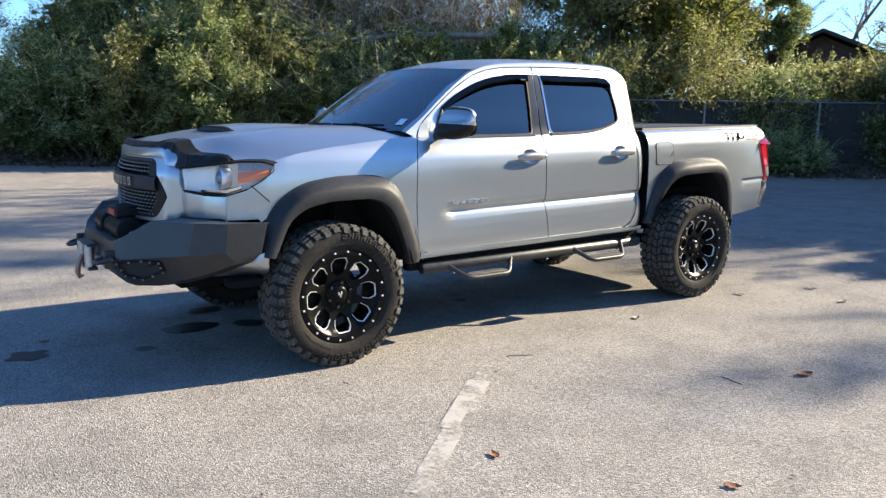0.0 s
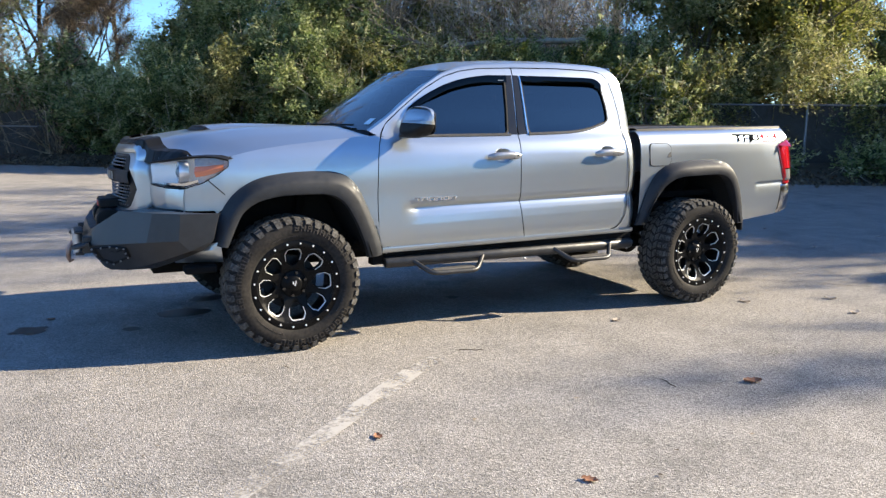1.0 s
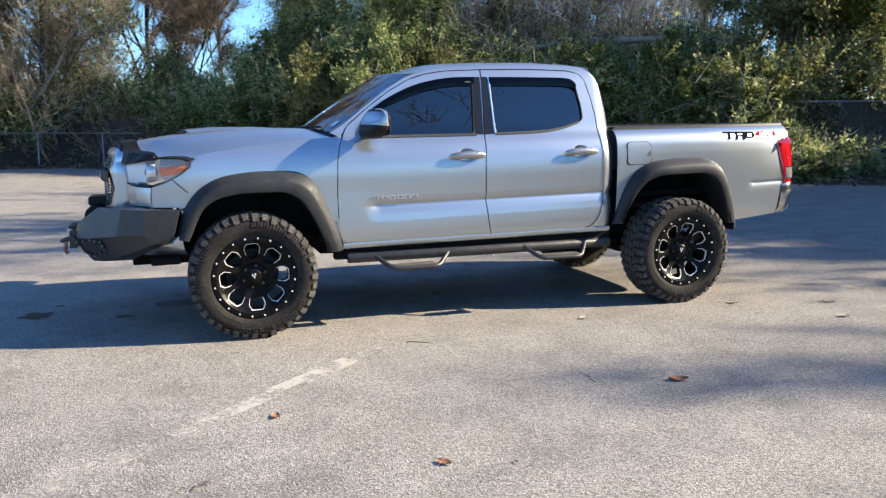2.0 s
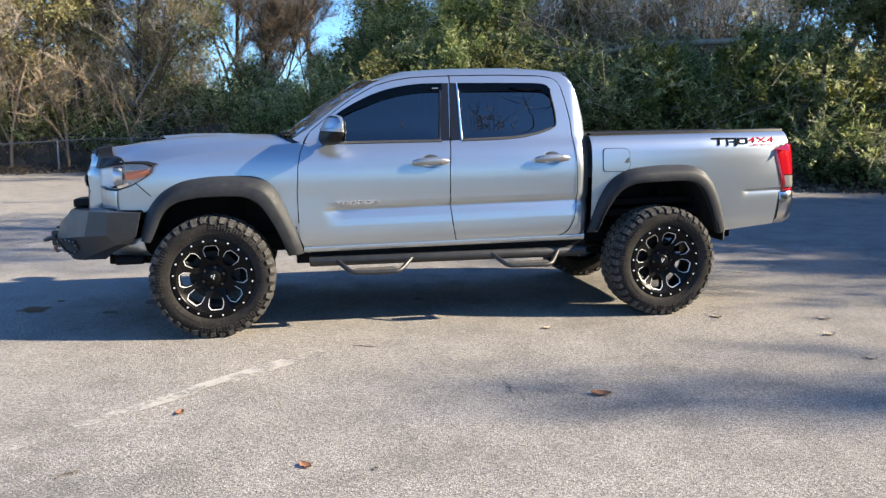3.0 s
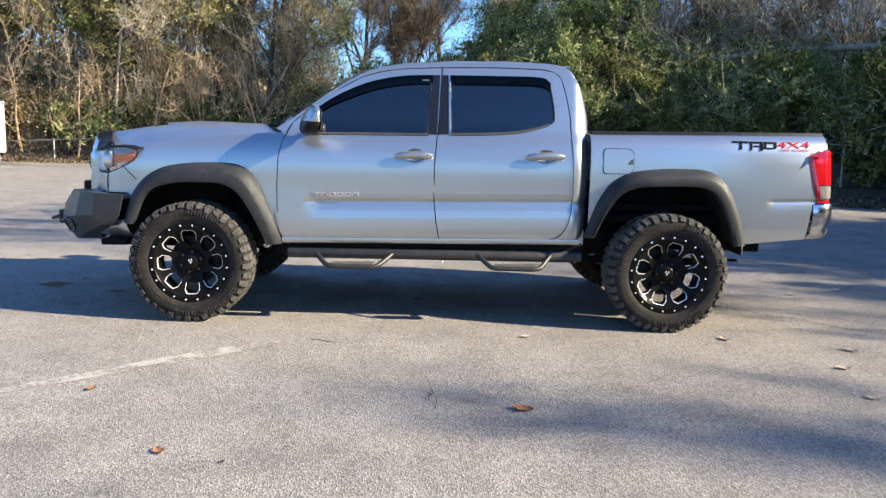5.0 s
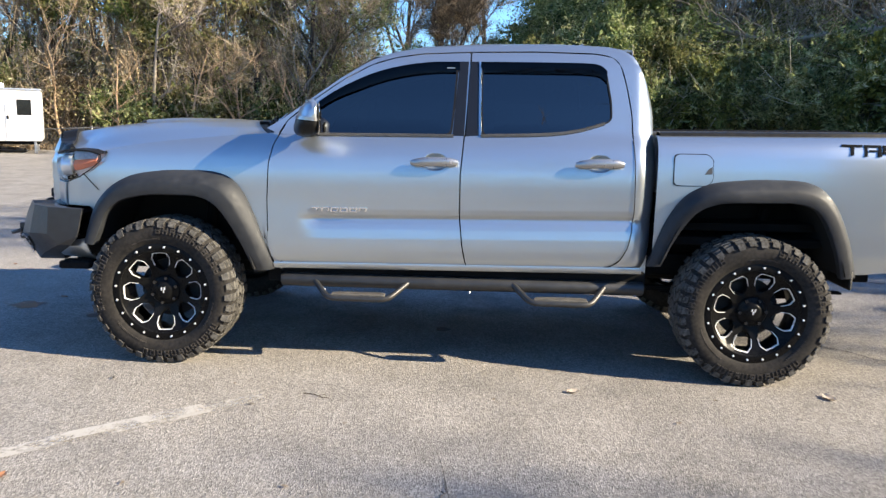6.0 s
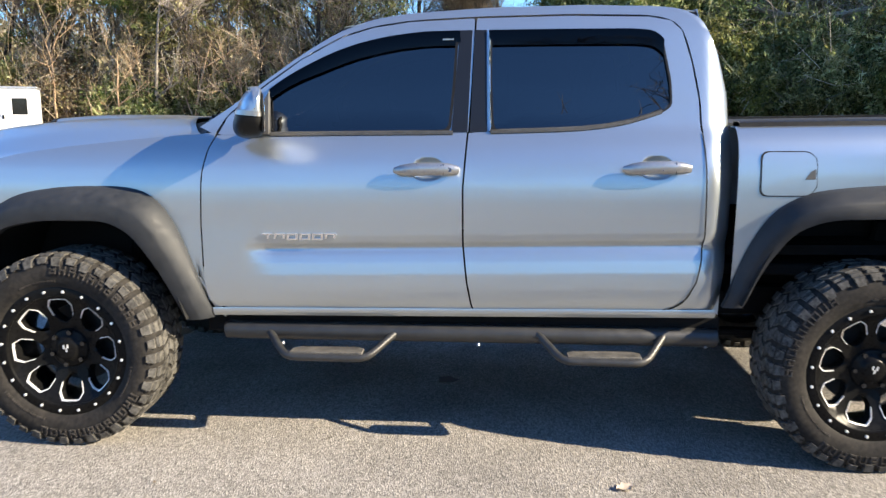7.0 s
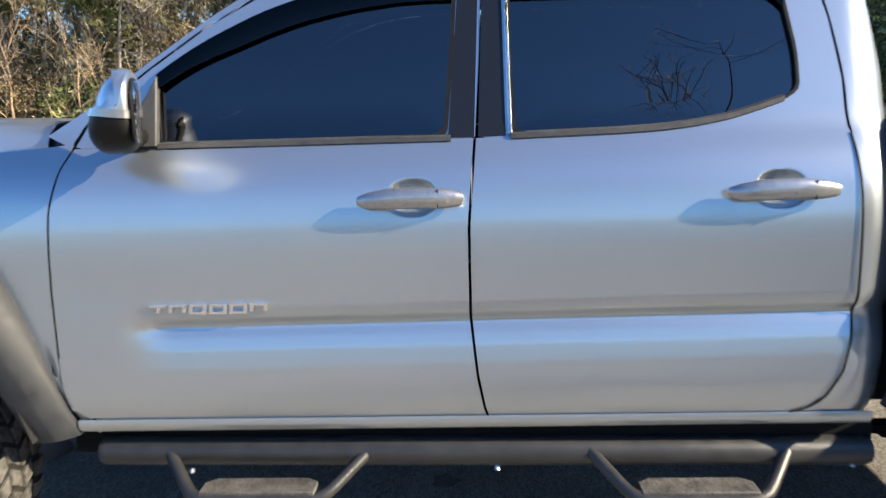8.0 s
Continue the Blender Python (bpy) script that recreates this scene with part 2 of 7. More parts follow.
def half_width(x, z):
    """Half the body's width at a length and a level height."""
    cab, bed = float(np.interp(z, *CAB)), float(np.interp(z, *BED))
    w = cab if x < 2.69 else bed
    if x < 0.1:
        w -= line(NOSE, x)
    if x < 2.69:
        f = step(0.72, 0.87, x)
        g = float(np.interp(z + 0.012 - 0.008 * (x - 1.15), *CREASE))
        w -= 0.025 * f * g
        for hx in (1.49, 2.382):
            q = (abs((x - hx) / 0.060) ** 2.4 + abs((z - 1.174) / 0.045) ** 2.4) ** (1 / 2.4)
            if q < 1.0:
                w -= 0.036 * (1 - q ** 2.2)
    else:
        w -= 0.065 * max(0, (x - 3.55) / 0.8) ** 1.7 * (0.35 + 0.65 * step(0.85, 1.25, z))
        f = step(3.90, 3.97, x)
        w -= 0.013 * f * line([(0.80, 0), (0.845, 0.30), (0.878, 1.0), (0.889, 0.92), (0.899, 0.08), (0.91, 0.0)], z - 0.02 * (x - 3.95))
    return w


def ring_fill(inner, outer, s, n=96, rows=4, lift=0.0):
    """A panel with an opening, between two outlines given as (x, z)."""
    def cast(poly, c, d):
        best = 0
        for (ax, az), (bx, bz) in zip(poly, poly[1:] + poly[:1]):
            ex, ez = bx - ax, bz - az
            det = d[0] * -ez + ex * d[1]
            if abs(det) < 1e-9:
                continue
            t = ((ax - c[0]) * -ez + ex * (az - c[1])) / det
            u = (d[0] * (az - c[1]) - d[1] * (ax - c[0])) / det
            if -1e-6 <= u <= 1 + 1e-6 and t > best:
                best = t
        return best
    c = np.mean(np.array(inner), axis=0)
    out = [[] for _ in range(rows + 1)]
    for k in range(n):
        d = (math.cos(2 * math.pi * k / n), math.sin(2 * math.pi * k / n))
        a, b = cast(inner, c, d), cast(outer, c, d)
        for r in range(rows + 1):
            t = a + (b - a) * r / rows
            x, z = c[0] + d[0] * t, c[1] + d[1] * t
            out[r].append((x, s * (half_width(x, z) + lift), z))
    return grid(out, closed=True, flip=s < 0)


def side_rows(z0, z1, left, right, s, nz=40, nx=28, lift=0.0):
    """A panel filled row by row between a left and a right edge line given as (z, x)."""
    rows = []
    for z in np.linspace(z0, z1, nz):
        a, b = line(left, z), line(right, z)
        rows.append([(x, s * (half_width(x, z) + lift), z) for x in np.linspace(a, b, nx)])
    return grid(rows, flip=s > 0)


def polygon_plate(outline, s, lift, depth=0.0, n=6):
    """A plate cut to an (x, z) outline that lies on the body side, fan filled in rings."""
    c = np.mean(np.array(outline), axis=0)
    rows = []
    for r in np.linspace(1.0, 0.02, n):
        rows.append([(c[0] + (x - c[0]) * r, s * (half_width(c[0] + (x - c[0]) * r, c[1] + (z - c[1]) * r) + lift), c[1] + (z - c[1]) * r) for x, z in outline])
    bm = grid(rows, closed=True, flip=s > 0)
    bm.faces.new([v for v in bm.verts][-len(outline):])
    return bm


FLARE_F_OUT = lv([(-0.463, 0.675), (-0.40, 0.88), (-0.308, 0.99), (-0.184, 1.055), (0.007, 1.083), (0.252, 1.087), (0.359, 1.064), (0.43, 0.986), (0.497, 0.842), (0.552, 0.697), (0.60, 0.548)])
FLARE_F_IN = lv([(-0.392, 0.665), (-0.37, 0.715), (-0.309, 0.863), (-0.219, 0.930), (-0.062, 0.963), (0.218, 0.966), (0.32, 0.912), (0.407, 0.771), (0.475, 0.62), (0.50, 0.542)])
FLARE_R_OUT = lv([(2.665, 0.64), (2.744, 0.882), (2.835, 1.031), (2.97, 1.101), (3.206, 1.126), (3.464, 1.127), (3.564, 1.094), (3.653, 0.979), (3.726, 0.82), (3.79, 0.618)])
FLARE_R_IN = lv([(2.732, 0.645), (2.805, 0.824), (2.894, 0.965), (3.012, 1.012), (3.407, 1.025), (3.51, 0.997), (3.586, 0.899), (3.658, 0.743), (3.70, 0.612)])
ROOF_EDGE = lv([(0.565, 1.335), (0.70, 1.437), (0.851, 1.545), (1.022, 1.666), (1.152, 1.738), (1.386, 1.785), (1.708, 1.809), (2.137, 1.821), (2.44, 1.812), (2.53, 1.798)])
BELT = 1.312
SILL = 0.605


def flare_curves(out, inn, n=44):
    a, b = soft_line(out, n, 3), soft_line(inn, n, 3)
    return a, b


def build_flare(out, inn, s, name, ends=(0.8, 0.4)):
    a, b = flare_curves(out, inn)
    rows = []
    for i, (p, q) in enumerate(zip(a, b)):
        w = half_width(p[0], p[1])
        t = i / (len(a) - 1)
        top = w + (0.945 - w) * (ends[0] + (1 - ends[0]) * step(0, 0.42, t)) * (ends[1] + (1 - ends[1]) * step(0, 0.35, 1 - t))
        row = [(p[0], s * (w - 0.012), p[1]), (p[0], s * (w + 0.010), p[1])]
        for t, y in ((0.06, 0.40), (0.24, 0.72), (0.42, 0.94), (0.52, 1.0), (0.9, 1.0), (1.0, 0.97)):
            row.append((p[0] + (q[0] - p[0]) * t, s * (w + (top - w) * y), p[1] + (q[1] - p[1]) * t))
        dx, dz = (q[0] - p[0]), (q[1] - p[1])
        row.append((q[0] + dx * 0.05, s * (top - 0.03), q[1] + dz * 0.05))
        row.append((q[0] - dx * 0.1, s * 0.84, q[1] - dz * 0.1))
        rows.append(row)
    tpart(name, grid(rows, flip=s < 0), FLARE, None, "", 40, 0.004)


def build_liner(inn, s, name):
    b = soft_line(inn, 40, 3)
    cx = (b[0][0] + b[-1][0]) / 2
    rows = []
    for y in (0.90, 0.7, 0.42, 0.40):
        k = 1.02 if y > 0.41 else 0.2
        rows.append([(cx + (x - cx) * k, s * y, 0.55 + (z - 0.55) * (1.03 if y > 0.41 else 0.2) + 0.01) for x, z in b])
    tpart(name, grid(rows, flip=s > 0), VOID, None, "black wheel arch liner")


# windows and doors, as (x, z) outlines
FWIN = lv([(0.835, 1.292), (0.815, 1.462), (0.89, 1.515), (0.967, 1.560), (1.094, 1.622), (1.20, 1.660), (1.32, 1.688), (1.453, 1.706), (1.60, 1.712), (1.59, 1.50), (1.575, 1.312)])
RWIN = lv([(1.736, 1.315), (1.725, 1.52), (1.722, 1.713), (2.10, 1.717), (2.375, 1.716), (2.415, 1.69), (2.447, 1.517), (2.450, 1.425), (2.42, 1.402), (2.36, 1.382), (2.28, 1.357), (2.19, 1.340), (2.0, 1.325)])
FDOOR_UP = lv([(0.622, 1.296), (0.66, 1.372), (0.80, 1.487), (0.96, 1.603), (1.12, 1.692), (1.25, 1.733), (1.40, 1.757), (1.664, 1.772), (1.655, 1.50), (1.645, 1.313)])
RDOOR_UP = lv([(1.653, 1.313), (1.663, 1.50), (1.672, 1.772), (2.05, 1.782), (2.36, 1.778), (2.45, 1.762), (2.49, 1.722), (2.525, 1.60), (2.552, 1.45), (2.558, 1.328)])
FDOOR_L = [(0.605, 0.675), (0.616, 0.625), (0.642, 0.592), (0.70, 0.575), (0.95, 0.569), (1.16, 0.577), (1.26, 0.598), (1.312, 0.622)]
FDOOR_R = [(0.605, 1.672), (0.63, 1.664), (0.72, 1.646), (0.867, 1.629), (1.10, 1.626), (1.312, 1.641)]
RDOOR_L = [(z, x + 0.007) for z, x in FDOOR_R]
RDOOR_R = [(0.605, 2.42), (0.620, 2.475), (0.652, 2.515), (0.72, 2.552), (0.80, 2.569), (0.91, 2.577), (1.16, 2.570), (1.312, 2.560)]
FRAME_IN = lv([(0.610, 1.298), (0.655, 1.378), (0.80, 1.494), (0.96, 1.610), (1.12, 1.699), (1.25, 1.740), (1.40, 1.764), (1.68, 1.780), (2.05, 1.790), (2.36, 1.786), (2.455, 1.769), (2.497, 1.727), (2.532, 1.60), (2.560, 1.45), (2.573, 1.16), (2.583, 0.926), (2.558, 0.735), (2.515, 0.648), (2.44, 0.612)])
FRAME_OUT = lv([(0.545, 1.328), (0.66, 1.402), (0.80, 1.510), (0.955, 1.622), (1.10, 1.712), (1.25, 1.764), (1.40, 1.788), (1.68, 1.808), (2.05, 1.820), (2.38, 1.818), (2.50, 1.806), (2.575, 1.765), (2.628, 1.64), (2.672, 1.47), (2.680, 1.16), (2.678, 0.926), (2.67, 0.75), (2.65, 0.63), (2.60, 0.590)])


def build_side(s):
    # front wing
    low = [(-0.60, 0.905), (-0.44, 0.905), (-0.43, 0.885)] + [(p[0], p[1] - 0.015) for p in soft_line(FLARE_F_OUT, 40, 3)[6:-1]] + [(0.60, 0.55)]
    high = [(-0.60, 1.028), (-0.495, 1.062), (-0.415, 1.108), (-0.365, 1.152), (-0.335, 1.214), (-0.2, 1.245), (0.0, 1.272), (0.3, 1.300), (0.56, 1.318), (0.63, 1.33)]
    cols = []
    for x in np.linspace(-0.60, 0.55, 74):
        a, b = line(sorted(low), x), line(high, x)
        cols.append([(x, s * half_width(x, z), z) for z in np.linspace(a, b, 30)])
    # the last column follows the door's curved front edge
    last = []
    for z in np.linspace(0.56, line(high, 0.60), 30):
        e = line(FDOOR_L, z) - 0.006 if z > 0.60 else 0.60 + (0.60 - z)
        last.append((e, s * half_width(e, z), z))
    cols.append(last)
    tpart("front_fender", grid(cols, flip=s < 0), PAINT, None, "silver painted front wing", 40, 0.004)
    build_flare(FLARE_F_OUT, FLARE_F_IN, s, "wheel_arch_flare")
    build_flare(FLARE_R_OUT, FLARE_R_IN, s, "wheel_arch_flare", (0.22, 0.5))
    build_liner(FLARE_F_IN, s, "wheel_arch_liner")
    build_liner(FLARE_R_IN, s, "wheel_arch_liner")
    # gap between wing and nose
    rows = []
    for t in np.linspace(0, 1, 12):
        x, z = -0.475 + 0.095 * t, 1.085 - 0.09 * t
        w = half_width(x, z)
        rows.append([(x - 0.002, s * (w + 0.0015), z - 0.0025), (x + 0.002, s * (w + 0.0015), z + 0.0025)])
    tpart("panel_gap", grid(rows, flip=s > 0), VOID, None, "", 40, 0.001)
    # doors
    doors = []
    for name, L, R, win, up in (("front_door", FDOOR_L, FDOOR_R, FWIN, FDOOR_UP), ("rear_door", RDOOR_L, RDOOR_R, RWIN, RDOOR_UP)):
        d = tpart(name, side_rows(SILL, BELT, L, R, s, *((170, 190) if s < 0 else (80, 60))), PAINT, None, "silver painted door", 60, 0.005)
        doors.append(d)
        tpart("window_frame", ring_fill([tuple(p) for p in rounded(win, 0.03)], up, s, 360, 5), PAINT, d, "", 40)
        seal = [tuple(p) for p in rounded(win, 0.03)]
        c = np.mean(np.array(seal), axis=0)
        inner = [(c[0] + (x - c[0]) * 0.972, c[1] + (z - c[1]) * 0.95) for x, z in seal]
        tpart("window_seal", ring_fill(inner, seal, s, 140, 2, 0.003), TRIM, d, "black rubber window seal", 40, 0.012)
        pane = polygon_plate([(c[0] + (x - c[0]) * 0.985, c[1] + (z - c[1]) * 0.975) for x, z in seal], s, -0.012)
        orient(pane, (0, s, 0))
        tpart("window_pane", pane, TINT, d, "dark tinted side window", 40)
    # dark shut line behind the rear door
    rows = []
    for z in np.r_[np.linspace(0.608, 0.72, 24), np.linspace(0.73, 1.305, 40)]:
        x = line(RDOOR_R, z)
        rows.append([(x - 0.0005, s * (half_width(x, z) + 0.0045), z), (x + 0.002, s * (half_width(x, z) + 0.0055), z - 0.001), (x + 0.0042, s * (half_width(x, z) + 0.003), z - 0.002)])
    tpart("shut_line", grid(rows, flip=s > 0), VOID, doors[1], "", 40)
    # cab side frame with the rear corner
    a, b = soft_line(FRAME_IN, 120, 2), soft_line(FRAME_OUT, 120, 2)
    rows = []
    for p, q in zip(a, b):
        row = []
        for t in np.linspace(0, 1, 6):
            x, z = p[0] + (q[0] - p[0]) * t, p[1] + (q[1] - p[1]) * t
            back = step(2.56, 2.69, x)
            row.append((x, s * (half_width(x, z) - 0.055 * back ** 2), z))
        x, y, z = row[-1]
        if x > 2.6:
            row.append((x + 0.02, y - s * 0.06, z))
        else:
            row.append((x, y - s * (0.012 + 0.038 * (1 - step(1.0, 1.2, x))), z + 0.007))
        rows.append(row)
    tpart("cab_frame", grid(rows, flip=s > 0), PAINT, None, "silver painted cab side frame", 50)
    # sill under the doors
    rows = []
    for x in np.linspace(0.60, 2.64, 30):
        rows.append([(x, s * 0.834, 0.608), (x, s * 0.836, 0.599), (x, s * 0.834, 0.588), (x, s * 0.825, 0.576), (x, s * 0.79, 0.567), (x, s * 0.70, 0.56)])
    tpart("sill", grid(rows, flip=s < 0), PAINT, None, "silver painted door sill", 30, 0.003)
    # bed side
    arch = [(p[0], p[1] - 0.015) for p in soft_line(FLARE_R_OUT, 40, 3)]
    low = [(2.70, 0.60), (arch[0][0] + 0.05, arch[0][1])] + arch[2:-1] + [(3.80, 0.585), (4.10, 0.612), (4.36, 0.635)]
    xs = np.r_[np.linspace(2.690, 4.16, 90), np.linspace(4.17, 4.335, 12)]
    cols = []
    for x in xs:
        a0, b0 = line(sorted(low), x), 1.314 + 0.004 * (x - 2.7)
        # rows gather at the short crease before the tail lamp
        levels, close = np.linspace(a0, b0, 52), step(3.74, 3.90, x)
        if close > 0:
            levels = levels * (1 - close) + close * np.r_[np.linspace(min(a0, 0.85), 0.86, 12), np.linspace(0.867, 0.92, 15), np.linspace(0.935, b0, 25)]
        col = [(x, s * half_width(x, z), z) for z in levels]
        y = col[-1][1]
        edge = [(0.55, 4.20), (0.86, 4.235), (0.872, 4.262), (1.186, 4.192), (1.20, 4.21), (1.238, 4.345), (1.5, 4.345)]
        col = [(min(cx, line(edge, cz)), cy, cz) for cx, cy, cz in col]
        col += [(x, y - s * 0.02, b0 + 0.012), (x, y - s * 0.09, b0 + 0.014), (x, y - s * 0.095, b0 - 0.30)]
        cols.append(col)
    bm = grid(cols, flip=s < 0)
    tpart("bed_side", bm, PAINT, None, "silver painted bed side", 40, 0.004)
    return doors


DOORS = {s: build_side(s) for s in (-1, 1)}

# ---- roof, screens, bonnet ----
SCREEN = [(0.566, 1.350, 0.690), (0.70, 1.452, 0.672), (0.851, 1.558, 0.648), (1.022, 1.676, 0.618), (1.13, 1.742, 0.592)]


def screen_point(u, v):
    """u from the base to the top, v from -1 to 1 across."""
    t = u * (len(SCREEN) - 1)
    x, z, y = (float(np.interp(t, range(len(SCREEN)), [p[i] for p in SCREEN])) for i in (0, 1, 2))
    return Vector((x - (0.13 - 0.05 * u) * (1 - abs(v) ** 2.2), y * v, z + 0.004 + 0.02 * u * (1 - v * v)))


tpart("windscreen", orient(grid([[screen_point(u, v) for v in np.linspace(-1, 1, 33)] for u in np.linspace(0, 1, 22)]), (-1, 0, 1)), CLEAR, None, "large curved windscreen")
rows = []
for u in np.linspace(0, 1, 40):
    row = []
    for v in np.linspace(-1, 1, 41):
        f = screen_point(1.0, v)
        x = f.x + (2.555 + 0.03 * (1 - v * v) - f.x) * u
        e0 = line(ROOF_EDGE, x)
        y = (half_width(x, e0) - 0.006 - 0.04 * (1 - step(1.0, 1.2, x)) - 0.02 * step(2.4, 2.6, x)) * v
        z = e0 + 0.004 + 0.034 * (1 - abs(v) ** 2.6) * step(1.0, 1.35, x) + 0.010 * (1 - v * v)
        if u == 0:
            z = f.z + 0.002
        row.append((x, y, z))
    rows.append(row)
tpart("roof", grid(rows, flip=True), PAINT, None, "silver painted roof", 40, 0.004)
rows = []
for u in np.linspace(0, 1, 16):
    row = []
    for v in np.linspace(-1, 1, 25):
        x = 2.56 + 0.03 * (1 - v * v) + 0.115 * u
        y = (0.572 + 0.11 * u) * v
        row.append((x, y, 1.795 + 0.03 * (1 - v * v) - 0.50 * u))
    rows.append(row)
tpart("cab_back", grid(rows, flip=True), PAINT, None, "silver painted cab back", 40, 0.004)
bm = bmesh.new()
box(bm, (2.66, -0.70, 0.55), (2.69, 0.70, 1.31))
tpart("cab_rear_wall", bm, PAINT, None, "silver painted lower cab back")

HOOD_TOP = lv([(-0.91, 1.205), (-0.86, 1.232), (-0.80, 1.252), (-0.74, 1.267), (-0.60, 1.290), (-0.445, 1.316), (-0.161, 1.350), (0.10, 1.360), (0.319, 1.362), (0.56, 1.356)])
HOOD_EDGE = [(-0.90, 1.212), (-0.78, 1.212), (-0.60, 1.214), (-0.42, 1.212), (-0.36, 1.210), (-0.2, 1.245), (0.0, 1.272), (0.3, 1.300), (0.56, 1.318), (0.63, 1.33)]


def hood_front(v):
    return line([(0, -0.850), (0.4, -0.828), (0.55, -0.798), (0.64, -0.765), (0.75, -0.725), (0.88, -0.63), (1.0, -0.40)], abs(v))


def hood_point(u, v):
    x0, x1 = hood_front(v), 0.36 + 0.19 * abs(v) ** 2.2
    x = x0 + (x1 - x0) * u
    ze, zc = line(HOOD_EDGE, x), line(HOOD_TOP, x)
    w = half_width(max(x, -0.6), ze) - 0.002
    if x < -0.6:
        w = min(w, 0.775)
    a = abs(v)
    shape = 1 - line([(0, 0.02), (0.35, 0.0), (0.52, 0.0), (0.62, 0.07), (0.8, 0.42), (0.92, 0.78), (1.0, 1.0)], a)
    # over the grille the front edge stands high and steps down to the lamps
    crisp = 1 - line([(0, 0.0), (0.57, 0.02), (0.61, 0.10), (0.66, 0.55), (0.71, 0.74), (0.8, 0.84), (1.0, 1.0)], a)
    shape = crisp + (shape - crisp) * step(0.0, 0.32, u)
    return Vector((x, v * w, ze + (zc - ze) * shape))


rows = [[hood_point(u, v) for v in np.linspace(-1, 1, 65)] for u in np.linspace(0, 1, 50)]
bm = grid(rows, flip=True)
for _ in range(3):
    bmesh.ops.smooth_vert(bm, verts=[v for v in bm.verts if not v.is_boundary], factor=0.5, use_axis_x=True, use_axis_y=True, use_axis_z=True)
tpart("bonnet", bm, PAINT, None, "silver painted bonnet", 40, 0.004)

# ---- front end ----
LAMP = [(-0.748, 0.522, 1.055, 1.173), (-0.735, 0.575, 1.054, 1.178), (-0.68, 0.682, 1.036, 1.190), (-0.60, 0.762, 1.032, 1.206), (-0.495, 0.815, 1.066, 1.214), (-0.415, 0.838, 1.112, 1.210), (-0.355, 0.848, 1.160, 1.192)]


def lamp_at(t, k):
    q = t * (len(LAMP) - 1)
    x, y, a, b = (float(np.interp(q, range(len(LAMP)), [p[i] for p in LAMP])) for i in range(4))
    return x, y, a + (b - a) * k


def grille_x(y, z):
    return -0.93 + 0.40 * y * y + 0.52 * max(0, z - 1.14) + 2.0 * max(0, abs(y) - 0.502)


def front_ring(inner, outer, rows=4, n=120, lift=0.0, back=0.0):
    """A frame across the nose between two outlines given as (y, z), both around the same middle."""
    c = (0.0, 1.07)
    def cast(poly, d):
        best = 0
        for (ay, az), (by, bz) in zip(poly, poly[1:] + poly[:1]):
            ey, ez = by - ay, bz - az
            det = -d[0] * ez + ey * d[1]
            if abs(det) > 1e-9:
                t = (-(ay - c[0]) * ez + ey * (az - c[1])) / det
                u = (d[0] * (az - c[1]) - d[1] * (ay - c[0])) / det
                if -1e-6 <= u <= 1 + 1e-6:
                    best = max(best, t)
        return best
    out = [[] for _ in range(rows + 1)]
    for k in range(n):
        d = (math.cos(2 * math.pi * k / n), math.sin(2 * math.pi * k / n))
        a, b = cast(inner, d), cast(outer, d)
        for r in range(rows + 1):
            t = a + (b - a) * r / rows
            y, z = c[0] + d[0] * t, c[1] + d[1] * t
            out[r].append((grille_x(y, z) - lift, y, z))
    if back:
        out.append([(x + back, y, z) for x, y, z in out[-1]])
    return orient(grid(out, closed=True), (-1, 0, 0))


GRILLE = [(-0.375, 1.220), (-0.505, 1.045), (-0.505, 1.005), (-0.42, 0.897), (0.42, 0.897), (0.505, 1.005), (0.505, 1.045), (0.375, 1.220)]
NOSE_OUT = [(-0.42, 1.262), (-0.505, 1.20), (-0.527, 1.15), (-0.545, 1.05), (-0.555, 1.0), (-0.55, 0.93), (-0.50, 0.880), (0.50, 0.880), (0.55, 0.93), (0.555, 1.0), (0.545, 1.05), (0.527, 1.15), (0.505, 1.20), (0.42, 1.262)]
tpart("nose_panel", front_ring([tuple(p) for p in rounded(GRILLE, 0.05)], [tuple(p) for p in rounded(NOSE_OUT, 0.04)], 5, 120, 0.0, 0.10), PAINT, None, "silver painted grille surround", 40, 0.004)
bm = front_ring([tuple(p * 1.0) for p in rounded([(y * 0.82, 1.065 + (z - 1.065) * 0.86) for y, z in GRILLE], 0.04)], [tuple(p) for p in rounded(GRILLE, 0.05)], 3, 120, -0.008)
grille = tpart("grille", bm, TRIM, None, "black honeycomb grille", 40, 0.012)
bm = bmesh.new()
box(bm, (-0.815, -0.45, 0.90), (-0.80, 0.45, 1.215))
tpart("backing", bm, UNDER, grille)
# mesh: staggered short bars, pale grey to paint highlights on black mesh
bm = bmesh.new()
for r in range(16):
    z = 0.915 + r * 0.0195
    if 1.035 < z < 1.132:
        continue
    for c in range(-12, 13):
        y = (c + 0.5 * (r % 2)) * 0.037
        if abs(y) > 0.42 - max(0, 0.99 - z) * 0.6 - max(0, z - 1.05) * 0.65:
            continue
        x = grille_x(y, z) + 0.016
        a, b = Vector((x, y - 0.012, z + 0.002)), Vector((x, y + 0.012, z - 0.002))
        tube(bm, [a, (a + b) / 2 + Vector((-0.006, 0, 0)), b], [0.003, 0.0055, 0.003], 6)
tpart("honeycomb", bm, textured("grille_glint_grey", grey(0.10), grey(0.20), 20, 0.35), grille)["kind"] = "stuff"
rows = []
